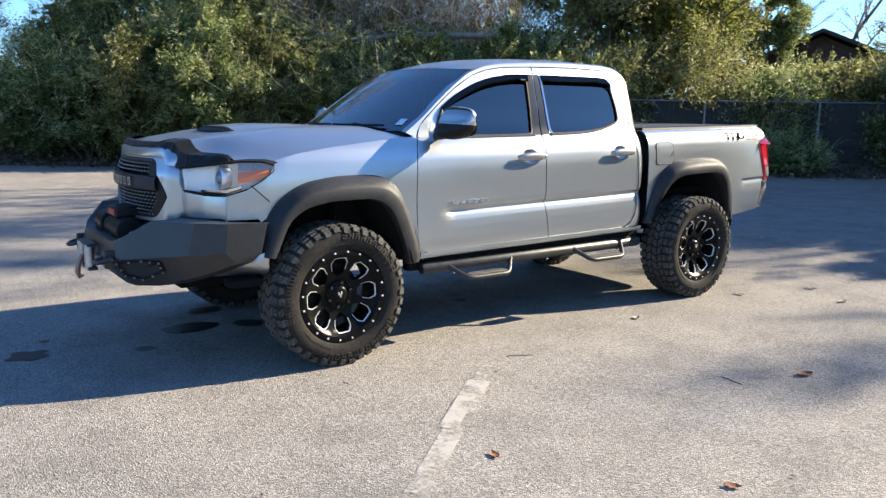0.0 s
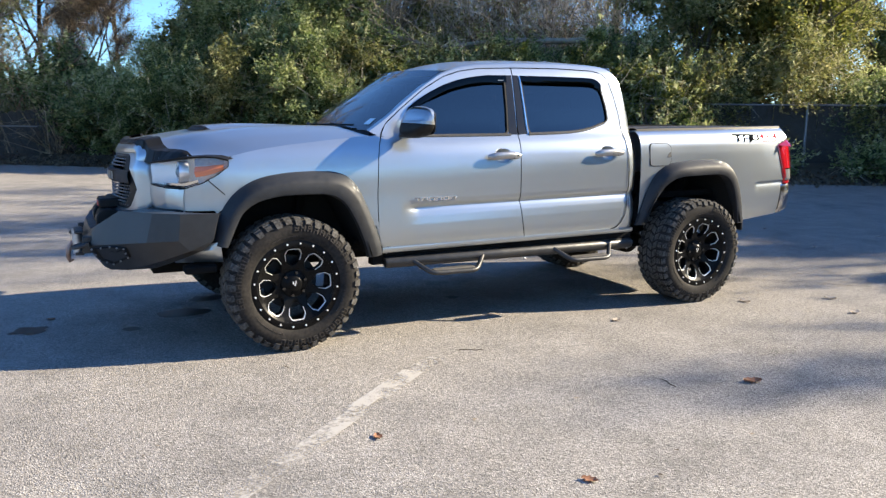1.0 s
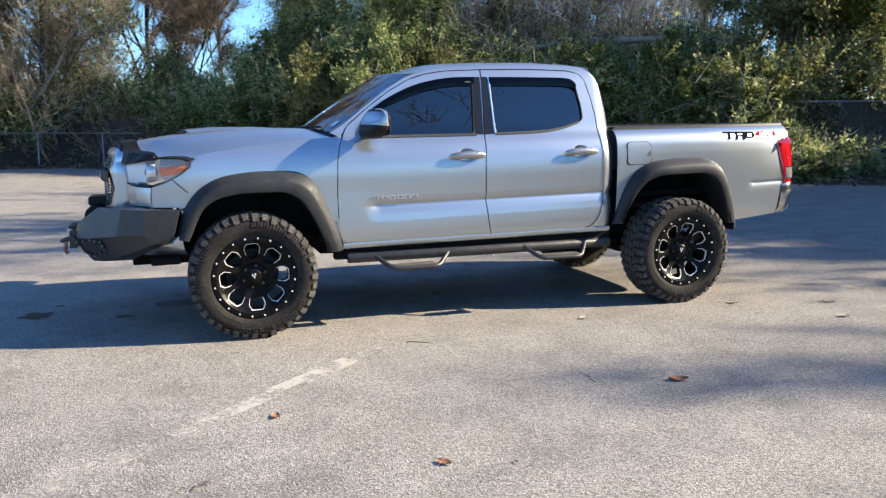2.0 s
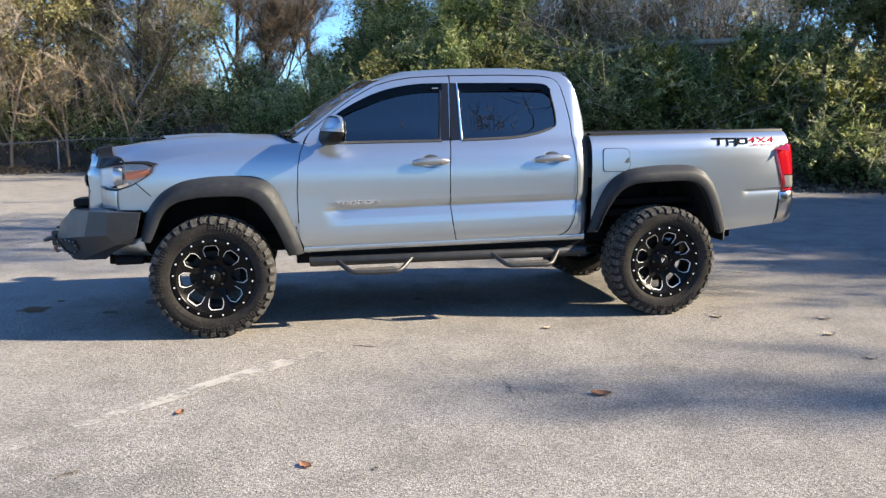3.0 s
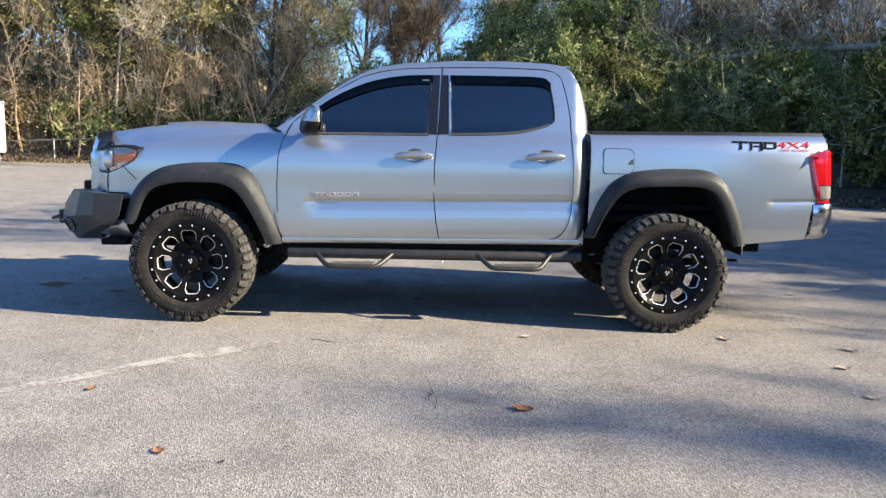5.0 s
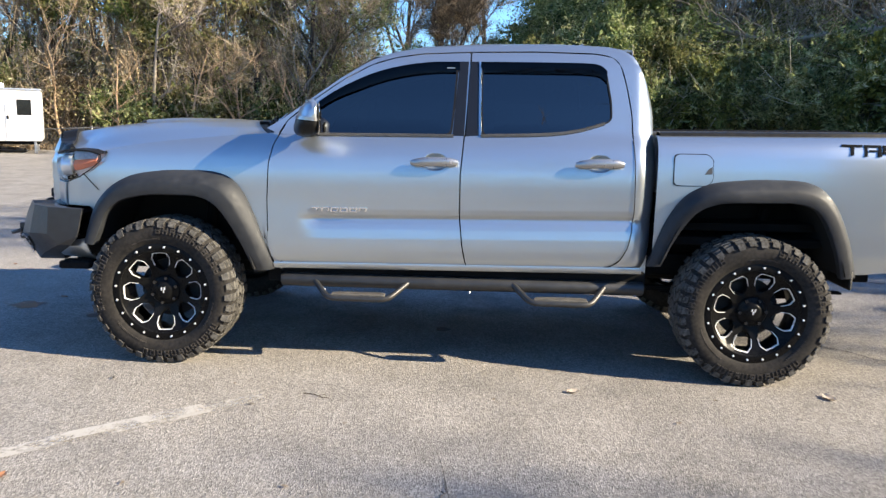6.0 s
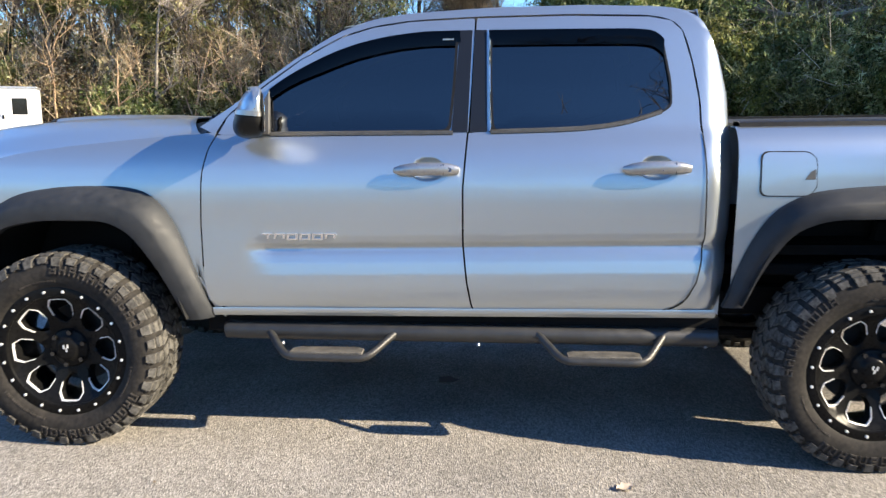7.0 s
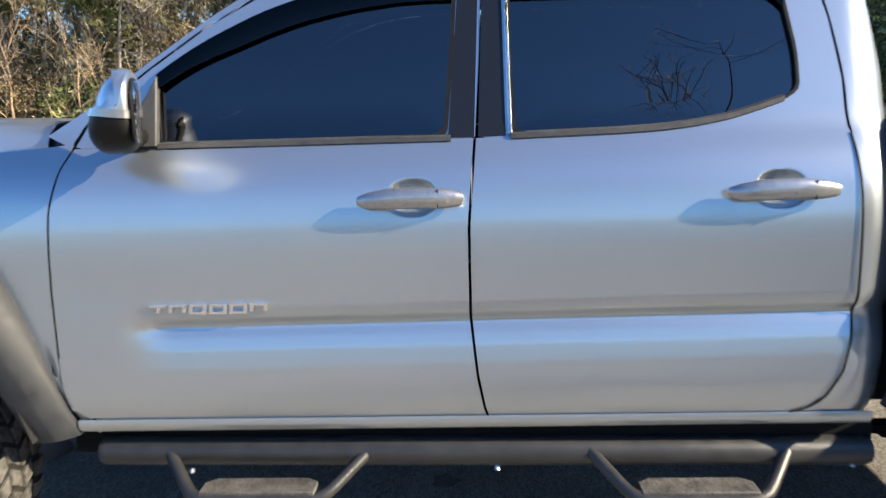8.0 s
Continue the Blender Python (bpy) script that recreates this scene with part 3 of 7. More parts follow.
for y in np.linspace(-0.43, 0.43, 24):
    x = grille_x(y, 1.08)
    rows.append([(x + 0.02, y, 1.047), (x - 0.006, y, 1.050), (x - 0.012, y, 1.087), (x - 0.006, y, 1.124), (x + 0.02, y, 1.127)])
tpart("centre_bar", grid(rows), FLARE, grille, "", 30)
rows = []
for y in np.linspace(-0.205, 0.205, 14):
    x = grille_x(y, 1.087)
    rows.append([(x - 0.008, y, 1.053), (x - 0.0135, y, 1.055), (x - 0.0140, y, 1.119), (x - 0.008, y, 1.121)])
name_plate = tpart("name_plate", grid(rows), TRIM, grille, "black plate on the grille bar", 30)
for i in range(6):
    y = -0.165 + i * 0.066
    x = grille_x(y, 1.087)
    bm = bmesh.new()
    for a, b in ((1.064, 1.072), (1.102, 1.110)):
        box(bm, (x - 0.0175, y - 0.020, a), (x - 0.012, y + 0.020, b))
    for w in (-0.016, 0.016):
        box(bm, (x - 0.0172, y + w - 0.004, 1.070), (x - 0.0122, y + w + 0.004, 1.104))
    tpart("letter_block", bm, STEEL, grille, "pale raised letter block", 30)

BADGE_RING = material("bright_lamp_ring", grey(0.85), 0.2, 0.5)
SMOKED = textured("smoked_lamp_plastic", (0.24, 0.25, 0.27), (0.38, 0.39, 0.41), 9, 0.25)
# white instead of chrome: the bright reflection is put into the colour
REFLECTOR = textured("fluted_lamp_reflector", (0.86, 0.88, 0.90), (0.97, 0.97, 0.97), 30, 0.25, 0.05, 0.003, 70)
for s in (-1, 1):
    # painted panel below each lamp
    rows = []
    for t in np.linspace(0, 0.512, 24):
        x, y, zb = lamp_at(t, 0.0)
        levels = [0.900 + (zb - 0.004 - 0.900) * k for k in np.linspace(0, 1, 12)]
        join = step(0.22, 0.50, t)
        rows.append([(x + 0.012 * (1 - k / 11) * (1 - join) - 0.007 * math.sin(k / 11 * 3.1), s * (y + (half_width(-0.60, z) + 0.001 - 0.762) * join), z) for k, z in enumerate(levels)])
    tpart("lamp_panel", grid(rows, flip=s > 0), PAINT, None, "silver painted panel below the headlamp", 40, 0.006)
    rows = []
    for t in np.linspace(0.02, 0.52, 14):
        x, y, zb = lamp_at(t, 0.0)
        rows.append([(x - 0.012, s * (y + 0.004), 0.896), (x - 0.018, s * (y + 0.006), 0.903), (x - 0.012, s * (y + 0.004), 0.911), (x + 0.01, s * y, 0.913)])
    tpart("bumper_gap_trim", grid(rows, flip=s > 0), TRIM, None, "", 30, 0.004)
    # headlamp
    rows = [[(lamp_at(t, k)[0] + (0.055 - 0.03 * t) * (0.15 + 0.85 * step(0, 0.4, t)), s * (lamp_at(t, k)[1] - 0.05 * step(0, 0.4, t) + 0.004), lamp_at(t, k)[2]) for k in np.linspace(0, 1, 8)] for t in np.linspace(0, 0.97, 24)]
    lampbox = tpart("headlamp", grid(rows, flip=s > 0), REFLECTOR, None, "clear projector headlamp with a whitened reflector housing", 40, 0.004)
    rows = []
    for t in np.linspace(0, 1, 30):
        row = []
        for k in np.linspace(0, 1, 12):
            x, y, z = lamp_at(t, k)
            b = 0.016 * math.sin(math.pi * min(1, k * 1.0)) ** 0.5
            row.append((x - b, s * (y + b * 0.6), z))
        rows.append(row)
    rim = bmesh.new()
    edge = [lamp_at(t, 0.0) for t in np.linspace(0.02, 1, 22)] + [lamp_at(t, 1.0) for t in np.linspace(1, 0.5, 12)]
    tube(rim, [(x - 0.003, s * (y + 0.002), z) for x, y, z in edge], 0.0030, 6)
    foot = [lamp_at(t, 0.0) for t in np.linspace(0.10, 0.36, 8)]
    for (x, y, z), (x2, y2, z2) in zip(foot, foot[1:]):
        q = [rim.verts.new(v) for v in ((x - 0.008, s * y, z - 0.001), (x2 - 0.008, s * y2, z2 - 0.001), (x2 - 0.006, s * y2, z2 - 0.020), (x - 0.006, s * y, z - 0.020))]
        rim.faces.new(q)
    tpart("lamp_seal", rim, GLOSS, lampbox, "black seal round the lens", 40)
    tpart("lens", orient(grid(rows, flip=s > 0), (-1, s, 0)), LENS, lampbox, "clear plastic lens").visible_shadow = False
    for t, k, r in ((0.47, 0.55, 0.050),):
        x, y, z = lamp_at(t, k)
        bm = bmesh.new()
        m = look((x + 0.02, s * (y - 0.025), z), (x - 1, s * (y - 0.02), z))
        rr = [(r * 0.62, -0.03), (r * 1.05, 0.02), (r * 1.25, 0.025), (r * 1.2, -0.03)]
        bm = grid([[tuple(m @ Vector((a * math.cos(q), a * math.sin(q), -d))) for q in np.linspace(0, 2 * math.pi, 25)[:-1]] for a, d in rr], closed=True)
        tpart("projector_ring", bm, BADGE_RING, lampbox)
        bm = bmesh.new()
        bmesh.ops.create_uvsphere(bm, u_segments=20, v_segments=12, radius=r * 0.80)
        bmesh.ops.translate(bm, verts=bm.verts, vec=(x + 0.022, s * (y - 0.03), z))
        tpart("projector_lens", bm, material("projector_glass", (0.25, 0.28, 0.32), 0.08, 0.3, 1.0), lampbox, "grey glass projector lens")
    rows, smoke = [], []
    for t in np.linspace(0.60, 0.92, 14):
        f = (t - 0.60) / 0.32
        a0, a1, a2 = lamp_at(t, 0.31 - 0.16 * f), lamp_at(t, 0.66 - 0.14 * f), lamp_at(t, 0.97)
        rows.append([(a0[0] + 0.006, s * (a0[1] - 0.008), a0[2]), (a0[0] - 0.002, s * a0[1], (a0[2] + a1[2]) / 2), (a1[0] + 0.006, s * (a1[1] - 0.008), a1[2])])
        smoke.append([(a1[0] + 0.004, s * (a1[1] - 0.004), a1[2] + 0.006 * (1 - f)), (a2[0] + 0.004, s * (a2[1] - 0.004), a2[2])])
    tpart("smoked_strip", grid(smoke, flip=s > 0), SMOKED, lampbox, "smoked grey strip over the amber reflector", 40, 0.003)
    tpart("amber_reflector", grid(rows, flip=s > 0), AMBER, lampbox, "amber side reflector", 40, 0.006)
    rows = []
    for t in np.linspace(0.30, 0.62, 12):
        a0, a1 = lamp_at(t, 0.05), lamp_at(t, 0.19)
        rows.append([(a0[0] + 0.012, s * (a0[1] - 0.012), a0[2]), (a1[0] + 0.004, s * (a1[1] - 0.008), a1[2])])
    tpart("daylight_strip", grid(rows, flip=s > 0), CHROME, lampbox, "", 40, 0.005)
    rows = []
    for t in np.linspace(0.0, 1.0, 24):
        x, y, z = lamp_at(t, 1.0)
        rows.append([(x - 0.004, s * (y + 0.002), z - 0.003), (x - 0.006, s * (y + 0.004), z + 0.003), (x + 0.03, s * (y - 0.02), z + 0.010)])
    tpart("lamp_brow", grid(rows, flip=s > 0), TRIM, lampbox, "", 40, 0.003)

# painted skin between the bonnet's front edge, the grille surround and the lamps
rows = []
for v in np.linspace(-0.97, 0.97, 90):
    p, s = hood_point(0.0, v), 1 if v > 0 else -1
    y = abs(p.y)
    low = 1.232 - 0.042 * step(0.42, 0.49, y)
    nose = Vector((grille_x(y, low) - 0.006, p.y, low))
    lamp = Vector((line(sorted((q[1], q[0]) for q in LAMP), y) + 0.006, p.y, line(sorted((q[1], q[3]) for q in LAMP), y) - 0.004))
    b = nose.lerp(lamp, step(0.49, 0.54, y))
    row = []
    for k in np.linspace(0, 1, 7):
        q = p.lerp(b, k)
        q.x -= 0.010 * math.sin(math.pi * k)
        row.append(q)
    rows.append(row)
tpart("bonnet_front", grid(rows), PAINT, None, "silver painted bonnet front edge", 60, 0.003)
# bonnet deflector in smoked black plastic: a low band that drops down beside the grille and runs on over the lamps
WING_TOP = [(0.33, -0.712, 1.320), (0.36, -0.700, 1.314), (0.392, -0.690, 1.304), (0.45, -0.680, 1.262), (0.49, -0.672, 1.250), (0.60, -0.635, 1.249), (0.70, -0.592, 1.247), (0.745, -0.566, 1.240), (0.762, -0.548, 1.218)]
WING_LOW = [(0.33, -0.835, 1.290), (0.39, -0.822, 1.288), (0.43, -0.806, 1.280), (0.465, -0.788, 1.238), (0.495, -0.776, 1.186), (0.53, -0.768, 1.178), (0.60, -0.722, 1.184), (0.70, -0.664, 1.196), (0.745, -0.615, 1.204), (0.762, -0.57, 1.207)]
rows = []
for y in np.linspace(-0.345, 0.345, 60):
    v = y / 0.70
    p0, p1 = hood_point(0.0, v), hood_point(0.035, v)
    rows.append([p0 + Vector((-0.006, 0, -0.012)), p0 + Vector((-0.012, 0, 0.004)), (p0 + p1) / 2 + Vector((-0.010, 0, 0.017)), p1 + Vector((0, 0, 0.010)), p1 + Vector((0.004, 0, 0.001))])
deflector = tpart("bonnet_deflector", grid(rows, flip=True), TRIM, None, "smoked black bonnet deflector", 40, 0.003)
for s in (-1, 1):
    rows = []
    for y in np.linspace(0.335, 0.762, 48):
        a = Vector((line([p[:2] for p in WING_LOW], y), s * y, line([(p[0], p[2]) for p in WING_LOW], y)))
        b = Vector((line([p[:2] for p in WING_TOP], y), s * y, line([(p[0], p[2]) for p in WING_TOP], y) + 0.008))
        bulge = Vector((-0.010, 0, 0.009))
        row = ([a + Vector((0.010, 0, -0.004)), a + Vector((-0.006, 0, 0.0))] + [a.lerp(b, k) + bulge * math.sin(math.pi * k) for k in (0.25, 0.5, 0.75)] + [b, b + Vector((0.006, 0, -0.008))])
        for p in row[:-1]:
            v = y / 0.775
            u = (p.x - hood_front(v)) / (0.36 + 0.19 * v ** 2.2 - hood_front(v))
            if 0 < u < 1:
                p.z = max(p.z, hood_point(u, v).z + 0.014)
        rows.append([a + Vector((0.03, 0, -0.006))] + row + [b + Vector((0.0, 0, -0.02))])
    tpart("deflector_wing", grid(rows, flip=s > 0), TRIM, deflector, "", 40)
# bonnet scoop
rows = []
for u in np.linspace(0, 1, 14):
    x = -0.37 + 0.62 * u
    zc = line(HOOD_TOP, x)
    h = 0.026 * (1 - u) ** 0.8
    row = []
    for v in np.linspace(-1, 1, 21):
        k = 1 - abs(v) ** 6
        row.append((x - 0.03 * (1 - v * v) * (1 - u) + 0.05 * (1 - k) * (1 - u), 0.27 * v * (1 - 0.10 * u), zc - 0.012 + (h + 0.012) * k))
    rows.append(row)
scoop = tpart("bonnet_scoop", grid(rows, flip=True), PAINT, None, "silver bonnet scoop with a black mouth", 40, 0.004)
rows = []
for v in np.linspace(-0.95, 0.95, 20):
    x = -0.372 - 0.03 * (1 - v * v)
    z0 = line(HOOD_TOP, x)
    h = 0.026 * (1 - abs(v) ** 6)
    rows.append([(x - 0.035, 0.262 * v, z0 + 0.003), (x - 0.004, 0.262 * v, z0 + h * 0.9), (x - 0.006, 0.262 * v, z0 + h + 0.002), (x + 0.012, 0.262 * v, z0 + h + 0.006)])
tpart("scoop_mouth", grid(rows), TRIM, scoop, "black scoop inlet", 40, 0.004)
# cowl and wipers
rows = []
for v in np.linspace(-1, 1, 30):
    p = hood_point(1.0, v * 0.97)
    q = screen_point(0.03, v)
    rows.append([p + Vector((-0.02, 0, -0.03)), p + Vector((0.012, 0, -0.02)), (p + q) / 2 + Vector((0, 0, -0.02)), q + Vector((0, 0, -0.004))])
tpart("cowl", grid(rows), TRIM, None, "black plastic cowl", 40, 0.003)
for y0, y1 in ((-0.52, 0.02), (0.06, 0.58)):
    bm = bmesh.new()
    tube(bm, [screen_point(0.05, y / 0.68) + Vector((-0.014, 0, 0.012)) for y in np.linspace(y0, y1, 8)], 0.007, 6)
    tube(bm, [screen_point(0.02, y0 / 0.68) + Vector((-0.02, 0, 0.0)), screen_point(0.05, (y0 + y1) / 1.36) + Vector((-0.02, 0, 0.02))], 0.008, 6)
    tpart("wiper", bm, TRIM, None, "black windscreen wiper")
# paper sticker low on the screen
rows = [[screen_point(u, v) + Vector((-0.003, 0, 0.003)) for v in np.linspace(-0.93, -0.85, 4)] for u in np.linspace(0.08, 0.17, 3)]
tpart("sticker", grid(rows), material("pale_blue_paper", (0.55, 0.68, 0.78), 0.6), None, "pale blue inspection sticker")

# ---- plate bumper with winch ----
SECTIONS = [  # y, then (x, z) of: tray back, top edge, knee, chin, chin back
    (0.00, [(-0.80, 0.745), (-1.085, 0.735), (-1.115, 0.635), (-1.02, 0.505), (-0.80, 0.50)]),
    (0.33, [(-0.80, 0.745), (-1.080, 0.735), (-1.110, 0.635), (-1.015, 0.500), (-0.80, 0.50)]),
    (0.42, [(-0.78, 0.775), (-1.050, 0.765), (-1.085, 0.645), (-0.985, 0.495), (-0.78, 0.50)]),
    (0.56, [(-0.74, 0.868), (-0.930, 0.862), (-0.985, 0.665), (-0.900, 0.510), (-0.74, 0.51)]),
    (0.80, [(-0.64, 0.868), (-0.775, 0.866), (-0.815, 0.700), (-0.735, 0.590), (-0.64, 0.59)]),
    (0.905, [(-0.52, 0.868), (-0.640, 0.866), (-0.655, 0.715), (-0.595, 0.655), (-0.52, 0.655)]),
    (0.930, [(-0.425, 0.866), (-0.435, 0.864), (-0.468, 0.720), (-0.478, 0.708), (-0.47, 0.708)]),
]
full = [(-y, p) for y, p in reversed(SECTIONS[1:])] + SECTIONS
rows = [[(x, y, z + 0.0) for x, z in lv(p)] for y, p in full]
bumper = tpart("front_bumper", grid(rows, flip=True), BUMPER, None, "black steel plate winch bumper", 20, 0.008, 0.006)
for s in (-1, 1):
    # recessed lamp pocket ringed by bolts, on the angled wing
    A = []
    for y, k in ((0.425, 0.10), (0.56, 0.04), (0.64, 0.16), (0.63, 0.52), (0.50, 0.72), (0.42, 0.56)):
        q = [line([(t, p[j][c]) for t, p in SECTIONS], y) for j in (2, 3) for c in (0, 1)]
        A.append(Vector((q[0] + (q[2] - q[0]) * k, s * y, q[1] + (q[3] - q[1]) * k - RAKE * (q[0] - 1.6))))
    n = (A[1] - A[0]).cross(A[3] - A[0]).normalized()
    if n.x > 0:
        n = -n
    c = sum(A, Vector()) / 6
    bm = grid([[c + (p - c) * k + n * d for p in [A[i] * (1 - f) + A[(i + 1) % 6] * f for i in range(6) for f in (0, 0.25, 0.5, 0.75)]] for k, d in ((1.08, -0.004), (1.06, 0.010), (0.9, 0.009), (0.84, -0.002), (0.3, 0.002), (0.02, 0.002))], closed=True)
    pocket = tpart("lamp_pocket", bm, TRIM, bumper, "black lamp blanking plate", 30)
    for i in range(6):
        for f in (0.0, 0.5):
            p = A[i] * (1 - f) + A[(i + 1) % 6] * f
            p = c + (p - c) * 1.01 + n * 0.012
            bm = bmesh.new()
            tube(bm, [p, p + n * 0.006], 0.0065, 6)
            tpart("bolt", bm, STEEL, bumper)
    # shackle on its mount
    bm = bmesh.new()
    box(bm, (-1.13, s * 0.36 - 0.018, 0.64), (-1.06, s * 0.36 + 0.018, 0.74))
    tpart("shackle_mount", bm, BUMPER, bumper, "", 30, 0, 0.006)
    bm = bmesh.new()
    pts = [(-1.105, s * 0.36 - 0.042, 0.697)] + [(-1.130 - 0.048 * math.sin(q), s * 0.36 - 0.042 * math.cos(q), 0.690 - 0.012 * math.sin(q)) for q in np.linspace(0, math.pi, 10)] + [(-1.105, s * 0.36 + 0.042, 0.697)]
    tube(bm, pts, 0.013, 8)
    tube(bm, [(-1.105, s * 0.36 - 0.06, 0.697), (-1.105, s * 0.36 + 0.06, 0.697)], 0.012, 8)
    tpart("shackle", bm, BUMPER, bumper, "black bow shackle")
    # silver lower end behind the bumper and dark splash shield
    rows = []
    for t in np.linspace(0, 1, 10):
        x = -0.68 + 0.255 * t
        rows.append([(x, s * (0.79 + 0.115 * t), 0.68 + 0.055 * t), (x, s * (0.80 + 0.115 * t), 0.66 + 0.035 * t), (x + 0.01, s * (0.775 + 0.115 * t), 0.630 + 0.01 * t), (x + 0.025, s * (0.73 + 0.10 * t), 0.603), (x + 0.04, s * (0.65 + 0.08 * t), 0.588 - 0.004 * t)])
    tpart("lower_valance", grid(rows, flip=s > 0), PAINT, None, "silver painted lower bumper end", 40, 0.005)
    bm = bmesh.new()
    box(bm, (-0.62, s * 0.80 - 0.07, 0.55), (-0.44, s * 0.80 + 0.05, 0.595))
    tpart("splash_shield", bm, UNDER, None, "black splash shield", 30, 0, 0.012)
# winch
bm = bmesh.new()
tube(bm, [(-0.97, -0.10, 0.815), (-0.97, 0.10, 0.815)], 0.058, 20)
winch = tpart("winch", bm, TRIM, None, "black winch on the bumper tray")
for y, w, m in ((-0.19, 0.085, GLOSS), (0.19, 0.085, GLOSS)):
    bm = bmesh.new()
    tube(bm, [(-0.97, y - w, 0.82), (-0.97, y + w, 0.82)], 0.072, 24)
    tpart("motor", bm, TRIM, winch, "black winch motor", 35, 0, 0.008)
bm = bmesh.new()
box(bm, (-1.02, -0.20, 0.885), (-0.89, 0.02, 0.945))
tpart("control_box", bm, TRIM, winch, "black control box", 35, 0, 0.012)
bm = bmesh.new()
box(bm, (-1.0245, -0.17, 0.90), (-1.019, -0.05, 0.93))
tpart("maker_plate", bm, material("red_plate", (0.55, 0.03, 0.03), 0.4), winch, "small red maker's plate")
bm = bmesh.new()
tube(bm, [(-0.96, -0.36, 0.79), (-0.96, -0.28, 0.80), (-0.99, -0.30, 0.775)], 0.02, 8)
tpart("clutch_lever", bm, STEEL, winch)
bm = bmesh.new()
for z in (0.60, 0.735):
    box(bm, (-1.165, -0.125, z - 0.009), (-1.115, 0.125, z + 0.009))
fairlead = tpart("fairlead", bm, BUMPER, None, "zinc roller fairlead with tow hook", 35, 0, 0.004)
for y in (-0.085, 0.085):
    bm = bmesh.new()
    tube(bm, [(-1.15, y, 0.60), (-1.15, y, 0.735)], 0.027, 14)
    tpart("roller", bm, STEEL, fairlead)
bm = bmesh.new()
tube(bm, [(-1.17, -0.02, 0.67), (-1.20, -0.03, 0.62), (-1.205, -0.035, 0.575), (-1.195, -0.03, 0.545), (-1.175, -0.03, 0.555)], [0.014, 0.016, 0.015, 0.012, 0.008], 8)
tpart("tow_hook", bm, textured("rusty_hook", (0.25, 0.10, 0.05), (0.4, 0.3, 0.25), 20, 0.5, 0.6), fairlead, "rusty steel tow hook")


# ---- wheels ----
def tyre_profile():
    return [(0.258, 0.10), (0.262, -0.118), (0.270, -0.132), (0.285, -0.141), (0.305, -0.1475), (0.335, -0.151), (0.36, -0.149), (0.382, -0.141), (0.404, -0.127), (0.4115, -0.108), (0.4135, -0.06), (0.414, 0.0), (0.4135, 0.06), (0.4115, 0.108), (0.404, 0.127), (0.36, 0.149), (0.30, 0.146), (0.262, 0.118)]


def dish(r):
    return line([(0.0, -0.066), (0.06, -0.066), (0.09, -0.070), (0.15, -0.088), (0.195, -0.105), (0.215, -0.118), (0.222, -0.127), (0.30, -0.127)], r)


def lug(bm, r0, r1, a0, a1, y0, y1, skew=0.0):
    """A block on the tyre between two radii, angles and widths."""
    vs = []
    for r in (r0, r1):
        k = 0.0 if r == r0 else 0.006
        for a, y in ((a0, y0), (a1, y0), (a1 + skew, y1), (a0 + skew, y1)):
            yy = y + (k if y == y0 else -k)
            vs.append(bm.verts.new((r * math.cos(a), yy, r * math.sin(a))))
    for f in ((4, 5, 6, 7), (0, 1, 5, 4), (1, 2, 6, 5), (2, 3, 7, 6), (3, 0, 4, 7)):
        bm.faces.new([vs[i] for i in f])


